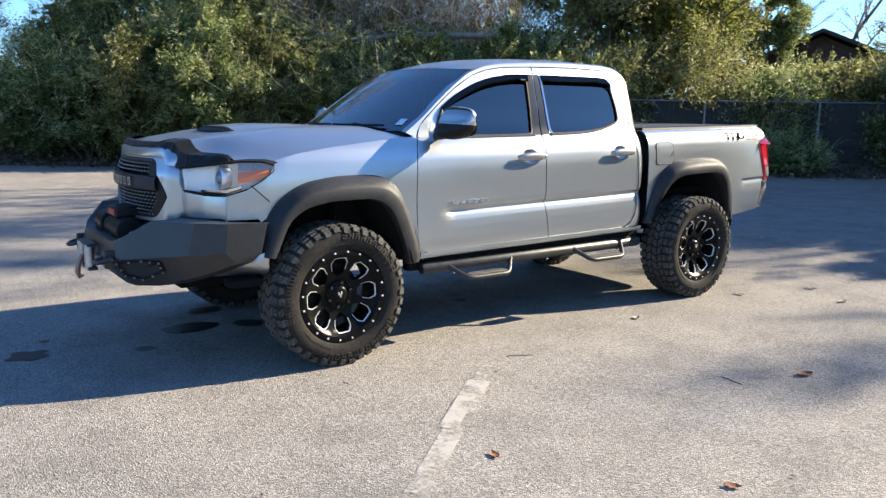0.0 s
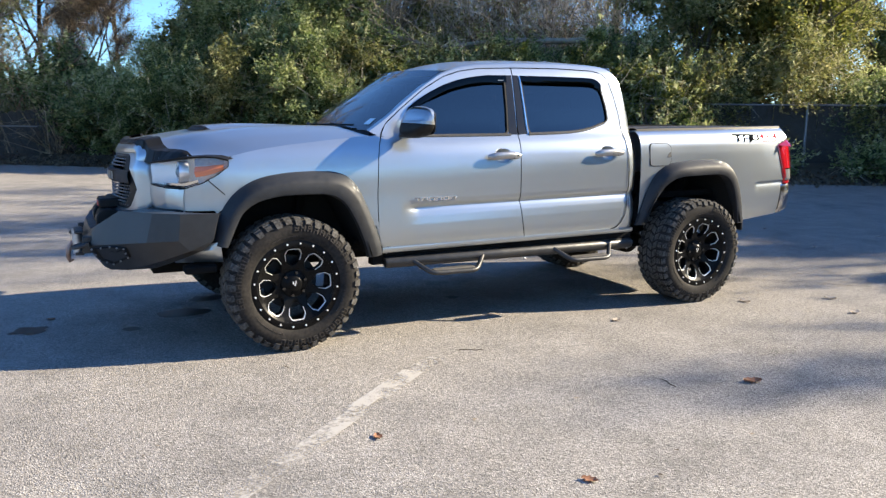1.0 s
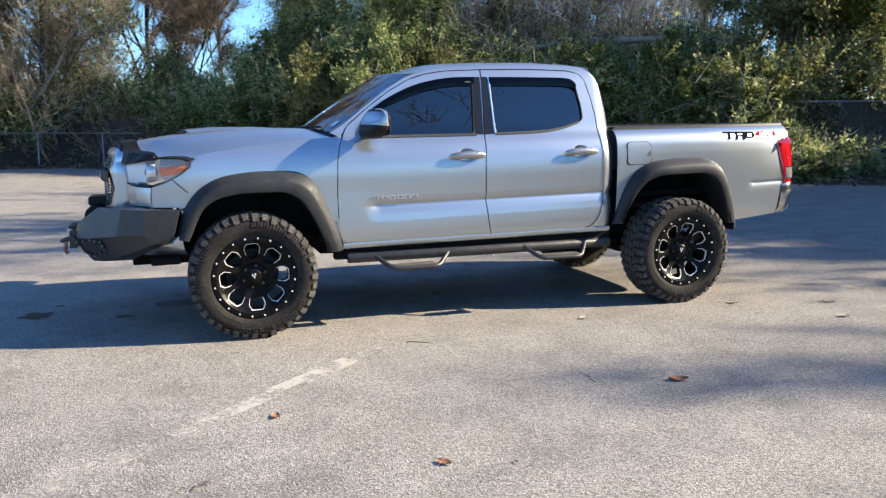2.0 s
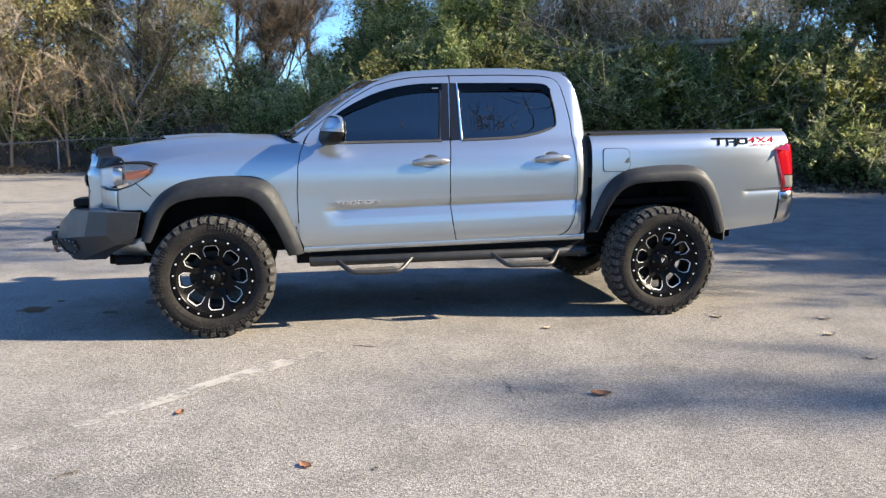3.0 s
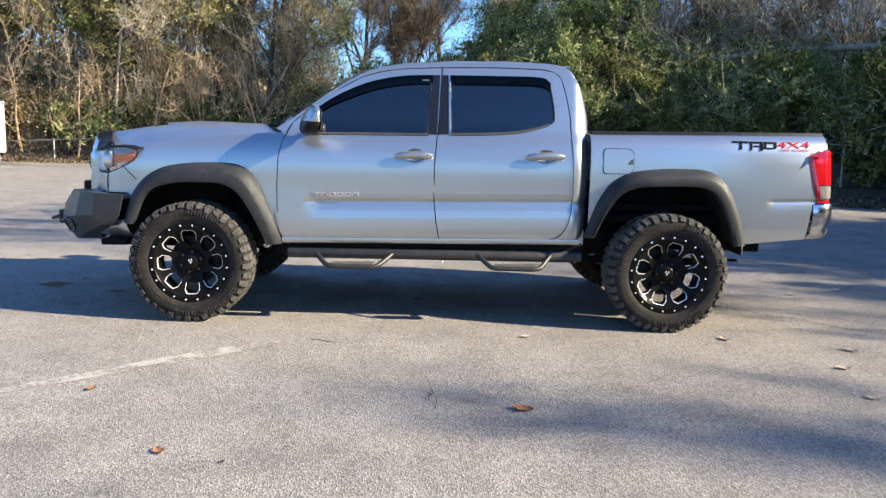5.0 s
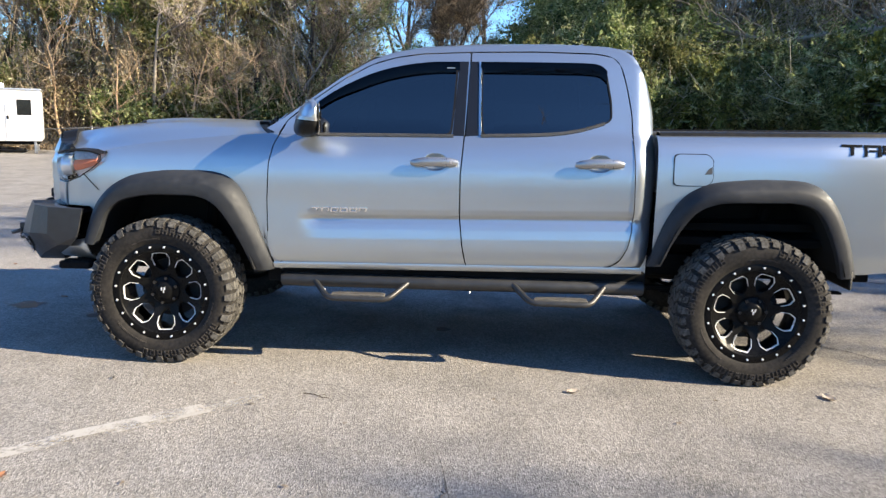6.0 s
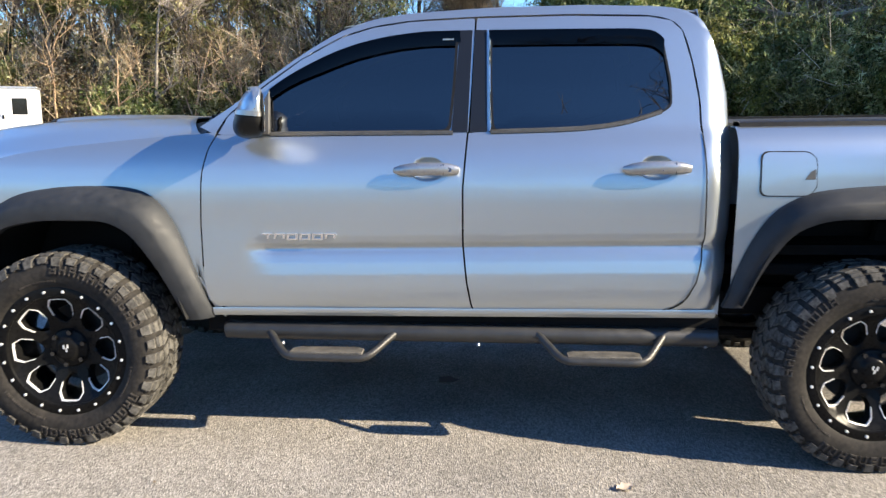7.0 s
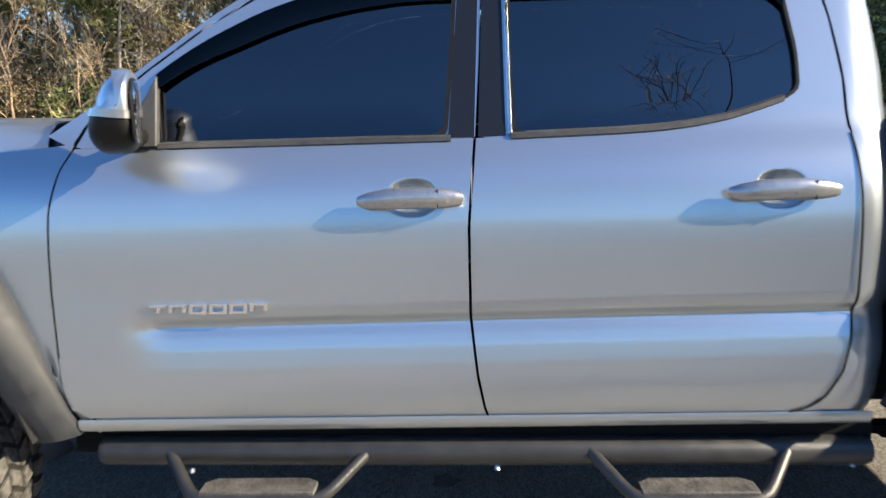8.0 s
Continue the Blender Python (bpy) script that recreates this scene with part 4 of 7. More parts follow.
def wheel_meshes():
    out = []
    out.append(("tyre", finish(lathe(tyre_profile(), 96), "tyre", RUBBER, 50), "black all-terrain tyre"))
    bm = bmesh.new()
    n = 40
    for i in range(n):
        a = 2 * math.pi * i / n
        w = 2 * math.pi / n
        for y0, y1, off, sk in ((-0.075, -0.028, 0.0, 0.35), (-0.024, 0.024, 0.5, -0.35), (0.028, 0.075, 0.0, 0.35)):
            lug(bm, 0.404, 0.420, a + off * w, a + (off + 0.72) * w, y0, y1, sk * w)
        for sgn in (-1, 1):
            long = 0.127 if i % 2 else 0.118
            lug(bm, 0.398, 0.4195, a + 0.1 * w, a + 0.74 * w, *sorted((sgn * 0.080, sgn * long)), 0)
            for r0, r1 in ((0.372, 0.402),) if i % 2 else ((0.384, 0.404),):
                # shoulder blocks that reach down the sidewall
                vs = []
                for y in (sgn * 0.128, sgn * (0.1435 if i % 2 else 0.139)):
                    for r, aa in ((r0, a + 0.16 * w), (r0, a + 0.68 * w), (r1 + 0.006, a + 0.74 * w), (r1 + 0.006, a + 0.1 * w)):
                        yy = y if r == r1 + 0.006 else y + sgn * 0.011
                        vs.append(bm.verts.new((r * math.cos(aa), yy, r * math.sin(aa))))
                for f in ((4, 5, 6, 7), (0, 1, 5, 4), (1, 2, 6, 5), (2, 3, 7, 6), (3, 0, 4, 7)):
                    bm.faces.new([vs[q] for q in f])
    bmesh.ops.recalc_face_normals(bm, faces=bm.faces)
    out.append(("tread", finish(bm, "tread", DUSTY, 30), "dusty chunky tread blocks"))
    # raised sidewall bars in place of lettering: outlines of blocks, each a few thin bars
    bm = bmesh.new()
    wall_r, wall_y = [0.285, 0.305, 0.335, 0.36, 0.382, 0.40], [-0.141, -0.1475, -0.151, -0.149, -0.141, -0.130]

    def bar(r0, r1, a0, a1, high=0.005):
        vs = []
        for y in (0.002, -high):
            for r, aa in ((r0, a0), (r0, a1), (r1, a1), (r1, a0)):
                vs.append(bm.verts.new((r * math.cos(aa), float(np.interp(r, wall_r, wall_y)) + y, r * math.sin(aa))))
        for f in ((4, 5, 6, 7), (0, 1, 5, 4), (1, 2, 6, 5), (2, 3, 7, 6), (3, 0, 4, 7)):
            bm.faces.new([vs[q] for q in f])
    wr = np.random.default_rng(3)
    for base, count in ((0.30, 11), (2.40, 9), (4.35, 12)):
        for i in range(count):
            a, w = base + i * 0.118, 0.078
            bar(0.336, 0.374, a, a + 0.016)
            bar(0.336, 0.374, a + w - 0.016, a + w)
            for r in [q for q in (0.336, 0.352, 0.367) if wr.uniform() < 0.66]:
                bar(r, r + 0.007, a + 0.016, a + w - 0.016)
    for base, count in ((1.5, 16), (3.7, 20), (5.6, 14)):
        for i in range(count):
            bar(0.298, 0.306, base + i * 0.034, base + i * 0.034 + (0.022 if i % 3 else 0.010), 0.003)
    for i in range(80):
        a = 2 * math.pi * i / 80
        bar(0.379, 0.392, a, a + 0.020 + 0.012 * (i % 3 == 0), 0.006)
    bmesh.ops.recalc_face_normals(bm, faces=bm.faces)
    out.append(("sidewall_relief", finish(bm, "sidewall_relief", WORN, 30), "raised sidewall marking bars"))
    # the sidewall is shrunk so that the tyre fits its size in view
    for name, me, label in out:
        for v in me.vertices:
            r = math.hypot(v.co.x, v.co.z)
            if r > 0.27:
                k = (0.27 + (r - 0.27) * 0.917) / r
                v.co.x, v.co.z = v.co.x * k, v.co.z * k
    # face with eight shield-shaped openings
    shield = [(0.105, 0.0), (0.112, 0.014), (0.140, 0.040), (0.178, 0.0475), (0.205, 0.033), (0.207, 0.0), (0.205, -0.033), (0.178, -0.0475), (0.140, -0.040), (0.112, -0.014)]
    hole = [tuple(p) for p in rounded(shield, 0.004, 2)]
    cr = 0.152
    bm, edges = bmesh.new(), []
    half = math.pi / 8
    N = len(hole)
    for k in range(8):
        m = 2 * math.pi * k / 8 + math.pi / 2
        def put(r, t, dy=0.0):
            rad, ang = math.hypot(r, t), math.atan2(t, r) + m
            return bm.verts.new((rad * math.cos(ang), dish(rad) + dy, rad * math.sin(ang)))
        outer = []
        for r, t in hole:
            d = Vector((r - cr, t)).normalized()
            best = 9.0
            for q in np.linspace(0.01, 0.2, 150):
                p = (cr + d.x * q, d.y * q)
                rad, ang = math.hypot(*p), abs(math.atan2(p[1], p[0]))
                if rad > 0.224 or rad < 0.062 or ang > half:
                    best = q
                    break
            outer.append((cr + d.x * best, d.y * best))
        rings = []
        for f in (0.0, 0.12, 0.5, 1.0):
            rings.append([put(h[0] + (o[0] - h[0]) * f, h[1] + (o[1] - h[1]) * f, 0.004 if f == 0 else 0) for h, o in zip(hole, outer)])
        wall = [put(cr + (h[0] - cr) * 0.93, h[1] * 0.93, 0.045) for h in hole]
        for a, b in zip([wall] + rings, rings):
            for i in range(N):
                bm.faces.new((a[i], a[(i + 1) % N], b[(i + 1) % N], b[i]))
        # milled edge round the outer part of the opening
        inner = min(range(N), key=lambda i: hole[i][0])
        turn = hole[inner:] + hole[:inner]
        near, far = min(q[0] for q in hole), max(q[0] for q in hole)
        keep = [q for q in turn if q[0] > near + 0.26 * (far - near)]
        rr = []
        for sc, dy in ((0.975, 0.004), (1.0, -0.003), (1.050, -0.003), (1.060, 0.002)):
            row = []
            for r, t in keep:
                p = (cr + (r - cr) * sc, t * sc)
                rad, ang = math.hypot(*p), math.atan2(p[1], p[0]) + m
                row.append((rad * math.cos(ang), dish(rad) + dy, rad * math.sin(ang)))
            rr.append(row)
        edges.append(finish(grid(rr), "milled_edge", MILLED, 40))
    bmesh.ops.recalc_face_normals(bm, faces=bm.faces)
    out.append(("spoke_face", finish(bm, "spoke_face", RIM, 40), "satin black eight-spoke face"))
    for me in edges:
        out.append(("milled_edge", me, "bright milled window edge"))
    out.append(("beadlock_ring", finish(lathe([(0.222, -0.108), (0.222, -0.128), (0.226, -0.1325), (0.258, -0.1345), (0.266, -0.130), (0.268, -0.120), (0.262, -0.10)], 96), "beadlock_ring", RIM, 40), "satin black outer rim ring"))
    for k in range(20):
        a = 2 * math.pi * (k + 0.5) / 20
        rb = bmesh.new()
        c = (0.243 * math.cos(a), 0.243 * math.sin(a))
        tube(rb, [(c[0], -0.130, c[1]), (c[0], -0.1385, c[1]), (c[0], -0.1395, c[1])], [0.0058, 0.0058, 0.003], 8)
        out.append(("rivet", finish(rb, "rivet", MILLED, 40), "small bright rivet"))
    out.append(("hub_cap", finish(lathe([(0.0, -0.0975), (0.034, -0.0965), (0.042, -0.093), (0.048, -0.086), (0.060, -0.080), (0.074, -0.076), (0.082, -0.066), (0.084, -0.055)], 40), "hub_cap", RIM, 30), "gloss black hub cap"))
    rb = bmesh.new()
    for q in ((-0.010, 0.010), (0.0, -0.003), (0.006, 0.012)):
        box(rb, (q[0] - 0.003, -0.0990, q[1] - 0.008), (q[0] + 0.003, -0.0975, q[1] + 0.008))
    out.append(("cap_emblem", finish(rb, "cap_emblem", MILLED, 30), "small pale emblem shapes"))
    for k in range(6):
        a = 2 * math.pi * k / 6 + 0.3
        rb = bmesh.new()
        tube(rb, [(0.067 * math.cos(a), -0.06, 0.067 * math.sin(a)), (0.067 * math.cos(a), -0.092, 0.067 * math.sin(a))], 0.0095, 6)
        out.append(("lug_nut", finish(rb, "lug_nut", GLOSS, 30), "black lug nut"))
    return out


FACE_SCALE = 1.045  # the rim and its face, over the drawn size


barrel = finish(lathe([(0.262, -0.12), (0.245, -0.105), (0.232, -0.06), (0.228, 0.05), (0.25, 0.11), (0.262, 0.12)], 64), "wheel", RIM, 40)
brake = finish(lathe([(0.0, 0.010), (0.165, 0.010), (0.168, 0.02), (0.165, 0.035), (0.0, 0.035)], 40), "brake_disc", textured("dull_iron", grey(0.02), grey(0.05), 12, 0.6, 0.4), 40)
WHEELS = wheel_meshes()
for name, me, label in WHEELS:
    if name not in ("tyre", "tread", "sidewall_relief"):
        for v in me.vertices:
            v.co.x, v.co.z = v.co.x * FACE_SCALE, v.co.z * FACE_SCALE
spin = iter((-3, 4, 14, 38))
for wx in (0.0, 3.236):
    for s in (-1, 1):
        w = new("wheel", barrel)
        w.parent = truck
        w["label"] = "black aftermarket alloy wheel with off-road tyre"
        w.matrix_basis = pose(wx, s * 0.82, 0.418, 0, 0, 0 if s < 0 else 180) @ pose(0, 0, 0, 0, next(spin), 0)
        for name, me, label in WHEELS + [("brake_disc", brake, "")]:
            o = new(name, me)
            o.parent = w
            if label:
                o["label"] = label
            if name in ("sidewall_relief", "tread"):
                o["kind"] = "stuff"


# ---- door furniture, mirrors, steps ----
def ellipsoid(bm, c, r, p=2.6, nu=24, nv=14, squash=None):
    """A soft-cornered box: a superellipsoid."""
    def f(w, e):
        return math.copysign(abs(w) ** (2 / e), w)
    rows = []
    for j in range(nv + 1):
        a = math.pi * (j / nv - 0.5)
        a = max(-1.5705, min(1.5705, a))
        row = []
        for i in range(nu):
            b = 2 * math.pi * i / nu
            q = [f(math.cos(a), p) * f(math.cos(b), p), f(math.cos(a), p) * f(math.sin(b), p), f(math.sin(a), p)]
            v = Vector((c[0] + r[0] * q[0], c[1] + r[1] * q[1], c[2] + r[2] * q[2]))
            row.append(bm.verts.new(squash(v, q) if squash else v))
        rows.append(row)
    for a, b in zip(rows, rows[1:]):
        for i in range(nu):
            bm.faces.new((a[i], a[(i + 1) % nu], b[(i + 1) % nu], b[i]))
    bmesh.ops.remove_doubles(bm, verts=bm.verts, dist=0.0005)
    return bm


HANDLE = textured("satin_silver_plastic", grey(0.34), grey(0.42), 8, 0.32, 0.8, 0, 0, 0.5)


def text_mesh(body, size, extrude):
    cu = bpy.data.curves.new("lettering", 'FONT')
    cu.body, cu.size, cu.extrude = body, size, extrude
    ob = bpy.data.objects.new("lettering", cu)
    scene.collection.objects.link(ob)
    bpy.context.view_layer.update()
    me = bpy.data.meshes.new_from_object(ob.evaluated_get(bpy.context.evaluated_depsgraph_get()))
    bpy.data.objects.remove(ob)
    return me


def side_text(body, x, z, height, width, s, mat, parent, label, lean=0.15):
    """Lettering laid on the body side."""
    me = text_mesh(body, 1.0, 0.004)
    co = np.array([v.co for v in me.vertices])
    lo, hi = co.min(0), co.max(0)
    for v in me.vertices:
        u, w = (v.co.x - lo[0]) / (hi[0] - lo[0]), (v.co.y - lo[1]) / (hi[1] - lo[1])
        px = x + (u * width + lean * height * w) if s < 0 else x + width - u * width - lean * height * w
        pz = z + w * height
        v.co = Vector((px, s * (half_width(px, pz) + 0.0052 + (0.0012 if v.co.z > 0 else 0)), pz + RAKE * (px - 1.6)))
    me.materials.clear()
    me.materials.append(mat)
    ob = new("lettering", me)
    ob.parent = parent
    ob["label"] = label
    return ob


def side_block(bm, outline, s, lift0, lift1):
    """A low relief block with an (x, z) outline on the body side."""
    lo = [bm.verts.new((x, s * (half_width(x, z) + lift0), z)) for x, z in outline]
    hi = [bm.verts.new((x, s * (half_width(x, z) + lift1), z)) for x, z in outline]
    n = len(outline)
    for i in range(n):
        bm.faces.new((lo[i], lo[(i + 1) % n], hi[(i + 1) % n], hi[i]))
    bm.faces.new(hi)
    return bm


BADGE = material("badge_chrome", grey(0.85), 0.14, 1.0)
DECAL_BLACK = material("black_vinyl", grey(0.014), 0.9, spec=0.0)
DECAL_RED = material("red_vinyl", (0.46, 0.02, 0.03), 0.9, spec=0.0)
SMOKE = pane_material("smoked_visor", (0.03, 0.03, 0.035), 1.3)

for s in (-1, 1):
    front, rear = DOORS[s]
    for d, hx in ((front, 1.49), (rear, 2.382)):
        z = 1.171
        bm = bmesh.new()
        y0 = 0.868
        pts = [(hx - 0.128, s * 0.846, z), (hx - 0.105, s * (y0 - 0.004), z), (hx - 0.06, s * y0, z + 0.004), (hx, s * (y0 + 0.004), z + 0.006), (hx + 0.05, s * y0, z + 0.005), (hx + 0.085, s * (y0 - 0.004), z + 0.003), (hx + 0.12, s * 0.85, z)]
        tube(bm, pts, [0.012, 0.0215, 0.0255, 0.0255, 0.0255, 0.0235, 0.017], 16)
        for v in bm.verts:
            v.co.y = s * (0.858 + (abs(v.co.y) - 0.862) * 0.62)
        h = tpart("door_handle", bm, HANDLE, d, "satin silver door handle", 60)
        bm = bmesh.new()
        box(bm, (hx + 0.064, s * 0.868 - 0.006, z - 0.020), (hx + 0.0655, s * 0.868 + 0.006, z + 0.026))
        if d is front:
            bm2 = bmesh.new()
            tube(bm2, [(hx + 0.088, s * 0.866, z + 0.003), (hx + 0.088, s * 0.8735, z + 0.003)], 0.009, 14)
            tpart("key_lock", bm2, CHROME, d, "round key lock")
        tpart("split_line", bm, TRIM, h)
    # nameplate letters as plain chrome blocks
    for i in range(6):
        x = 0.815 + i * 0.052
        bm = bmesh.new()
        for a, b, z0, z1 in ((0.002, 0.047, 0.914, 0.920), (0.000, 0.045, 0.893, 0.899), (0.001, 0.010, 0.899, 0.914), (0.036, 0.046, 0.899, 0.914)):
            if (i == 0 and z0 < 0.91 and a != 0.001) or (i in (1, 5) and z0 == 0.893):
                continue
            sh = 0.022 if i == 0 and a == 0.001 else 0.0
            side_block(bm, [(x + a + sh, z0), (x + b + sh, z0), (x + b + sh + 0.003, z1), (x + a + sh + 0.003, z1)], s, 0.0, 0.010)
        tpart("badge_letter", bm, BADGE, front, "chrome nameplate block", 30)
    # black pillar covers and bright edge
    for d, o in ((front, [(1.578, BELT + 0.004), (1.643, BELT + 0.004), (1.655, 1.722), (1.604, 1.722)]), (rear, [(1.653, BELT + 0.004), (1.722, BELT + 0.006), (1.712, 1.722), (1.665, 1.722)])):
        rows = []
        for t in np.linspace(0, 1, 14):
            a = (o[0][0] + (o[3][0] - o[0][0]) * t, o[0][1] + (o[3][1] - o[0][1]) * t)
            b = (o[1][0] + (o[2][0] - o[1][0]) * t, o[1][1] + (o[2][1] - o[1][1]) * t)
            rows.append([(a[0] + (b[0] - a[0]) * k, s * (half_width(a[0] + (b[0] - a[0]) * k, a[1] + (b[1] - a[1]) * k) + 0.003), a[1] + (b[1] - a[1]) * k) for k in (0, 0.33, 0.66, 1)])
        tpart("pillar_cover", grid(rows, flip=s > 0), PILLAR, d, "gloss black pillar cover", 30, 0.004)
    rows = []
    for t in np.linspace(0, 1, 14):
        x, z = 1.728 - 0.012 * t, BELT + 0.008 + 0.40 * t
        rows.append([(x, s * (half_width(x, z) + 0.004), z), (x + 0.005, s * (half_width(x, z) + 0.010), z), (x + 0.010, s * (half_width(x, z) + 0.004), z)])
    tpart("bright_trim", grid(rows, flip=s > 0), CHROME, rear, "bright window trim", 40)
    # belt line strips
    sill_line = lv([(1.735, 1.315), (2.0, 1.325), (2.10, 1.331), (2.19, 1.341), (2.28, 1.358), (2.36, 1.382), (2.42, 1.403)])
    for d, x0, x1 in ((front, 0.84, 1.585), (rear, 1.735, 2.41)):
        rows = []
        for x in np.linspace(x0, x1, 24):
            z = BELT - 0.002 if d is front else line(sill_line, x) - 0.001
            w = half_width(x, z)
            rows.append([(x, s * w, z - 0.006), (x, s * (w + 0.007), z - 0.002), (x, s * (w + 0.006), z + 0.010), (x, s * (w - 0.012), z + 0.014)])
        tpart("belt_strip", grid(rows, flip=s < 0), DARK_GREY, d, "black belt line strip", 40, 0.002)
    # smoked rain visors along the window tops
    for d, top in ((front, [(0.828, 1.474), (0.89, 1.520), (0.967, 1.566), (1.094, 1.628), (1.20, 1.665), (1.32, 1.692), (1.453, 1.710), (1.605, 1.714)]), (rear, [(1.722, 1.716), (2.0, 1.720), (2.30, 1.722), (2.39, 1.715), (2.418, 1.68)])):
        rows = []
        q = soft_line(lv(top), 30, 2)
        for x, z in q:
            w = half_width(x, z)
            drop = 0.055 if d is rear else 0.030 + 0.024 * step(0.83, 1.1, x)
            rows.append([(x, s * (w + 0.006), z + 0.006), (x, s * (w + 0.013), z - 0.010), (x + 0.006 * (d is front), s * (w + 0.016), z - drop)])
        visor = tpart("rain_visor", grid(rows, flip=s < 0), SMOKE, d, "smoked window rain visor", 40, 0.003)
        if d is front:
            bm = bmesh.new()
            box(bm, (1.535, s * (half_width(1.55, 1.70) + 0.017) - 0.001, 1.682), (1.580, s * (half_width(1.55, 1.70) + 0.017) + 0.001, 1.688))
            tpart("maker_mark", bm, HANDLE, visor, "small pale maker's mark")
    # mirror
    base = tpart("mirror_base", side_block(bmesh.new(), [(0.742, BELT + 0.002), (0.842, BELT + 0.002), (0.832, 1.492)], s, -0.002, 0.020), DARK_GREY, None, "grey-black door mirror base", 30, 0, 0.004)

    def cap_shape(v, q):
        out = q[1] * s
        v.x += 0.030 * out + (0.022 * (out + 1) / 2 if q[0] < 0 else 0.0) + 0.030 * q[2] * (q[0] < 0)
        v.z += 0.012 * q[0] * (q[2] > 0)
        v.z -= 0.012 * max(0, out) * (1 if q[2] > 0 else -1)
        return v
    bm = bmesh.new()
    ellipsoid(bm, (0.803, s * 0.915, 1.402), (0.061, 0.105, 0.095), 3.8, 36, 24, cap_shape)
    geom = bm.verts[:] + bm.edges[:] + bm.faces[:]
    low = bm.copy()
    bmesh.ops.bisect_plane(bm, geom=geom, plane_co=(0.8, 0, 1.394), plane_no=(0.10, 0, 1), clear_inner=True)
    bmesh.ops.bisect_plane(low, geom=low.verts[:] + low.edges[:] + low.faces[:], plane_co=(0.8, 0, 1.396), plane_no=(0.10, 0, 1), clear_outer=True)
    for v in low.verts:
        k = max(0, (1.377 - v.co.z) / 0.06)
        v.co.x += 0.016 * k * k * (1 if v.co.x < 0.80 else -0.2)
        v.co.y += -s * 0.03 * k * max(0, (abs(v.co.y) - 0.86) / 0.15)
        v.co.z += -0.004
    strip_bm = bm.copy()
    bmesh.ops.bisect_plane(strip_bm, geom=strip_bm.verts[:] + strip_bm.edges[:] + strip_bm.faces[:], plane_co=(0.8, 0, 1.412), plane_no=(0.10, 0, 1), clear_outer=True)
    for v in strip_bm.verts:
        v.co.x += 0.003 * (1 if v.co.x > 0.81 else -1)
        v.co.y += s * 0.003
    mirror = tpart("door_mirror", bm, PAINT, None, "silver capped door mirror", 50)
    tpart("turn_signal_strip", strip_bm, HANDLE, mirror, "bright turn signal strip", 50)
    tpart("mirror_housing", low, TRIM, mirror, "black lower mirror housing", 50)
    bm = bmesh.new()
    ellipsoid(bm, (0.857, s * 0.915, 1.400), (0.006, 0.092, 0.078), 4, 24, 12, lambda v, q: v + Vector((0.030 * q[1] * s, 0, 0)))
    tpart("mirror_rim", bm, TRIM, mirror, "black mirror rim", 50)
    bm = bmesh.new()
    ellipsoid(bm, (0.861, s * 0.915, 1.400), (0.004, 0.085, 0.071), 4, 24, 12, lambda v, q: v + Vector((0.030 * q[1] * s, 0, 0)))
    tpart("mirror_glass", bm, material("mirror_glass", grey(0.9), 0.01, 1.0), mirror, "mirror glass", 50)
    bm = bmesh.new()
    tube(bm, [(0.80, s * 0.745, 1.335), (0.80, s * 0.80, 1.340), (0.80, s * 0.87, 1.360)], [0.024, 0.020, 0.024], 10)
    tpart("mirror_arm", bm, UNDER, mirror)
    # fuel flap on the left side
    if s < 0:
        o = rounded(lv([(2.778, 1.251), (2.95, 1.253), (2.980, 1.228), (2.984, 1.118), (2.955, 1.088), (2.778, 1.086)]), 0.030)
        flap = tpart("fuel_flap", polygon_plate([(p[0], p[1]) for p in o], s, 0.0042), PAINT, None, "silver fuel filler flap", 50)
        gap = []
        c = np.mean(np.array([(p[0], p[1]) for p in o]), axis=0)
        rr = [[(c[0] + (p[0] - c[0]) * k, s * (half_width(p[0], p[1]) + l), c[1] + (p[1] - c[1]) * k) for p in o] for k, l in ((0.97, 0.0015), (0.985, 0.0032), (1.042, 0.0032), (1.050, 0.0005))]
        tpart("flap_gap", grid(rr, closed=True, flip=True), VOID, flap, "dark gap round the flap", 40)
        # a raised dark patch paints the shade of the finger notch
        bm = side_block(bmesh.new(), lv([(2.978, 1.150), (2.938, 1.148), (2.958, 1.178), (2.978, 1.190)]), s, 0.001, 0.0058)
        tpart("finger_pull", bm, DARK_GREY, flap, "dark patch for the finger notch")
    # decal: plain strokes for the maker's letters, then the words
    bed = [o for o in truck.children if o.name.startswith("bed_side")][-1]
    dz = 1.322
    def stroke(pts):
        tpart("decal_stroke", side_block(bmesh.new(), [(x, z - RAKE * (x - 1.6)) for x, z in pts], s, -0.002, 0.0068), DECAL_BLACK, bed, "black vinyl stroke", 30)
    if s < 0:
        for x0, x1, z0, z1 in ((3.655, 3.765, 1.318, 1.328), (3.70, 3.718, 1.272, 1.318), (3.775, 3.865, 1.318, 1.328), (3.775, 3.79, 1.268, 1.318), (3.80, 3.865, 1.294, 1.302), (3.85, 3.865, 1.302, 1.318), (3.845, 3.865, 1.268, 1.294), (3.875, 3.945, 1.318, 1.328), (3.875, 3.89, 1.282, 1.318), (3.89, 3.945, 1.282, 1.290), (3.945, 3.962, 1.284, 1.326)):
            stroke([(x0, z0), (x1, z0), (x1 + 0.004, z1), (x0 + 0.004, z1)])
        side_text("4X4", 3.965, 1.290 - RAKE * 2.4, 0.042, 0.235, s, DECAL_RED, bed, "red vinyl lettering")
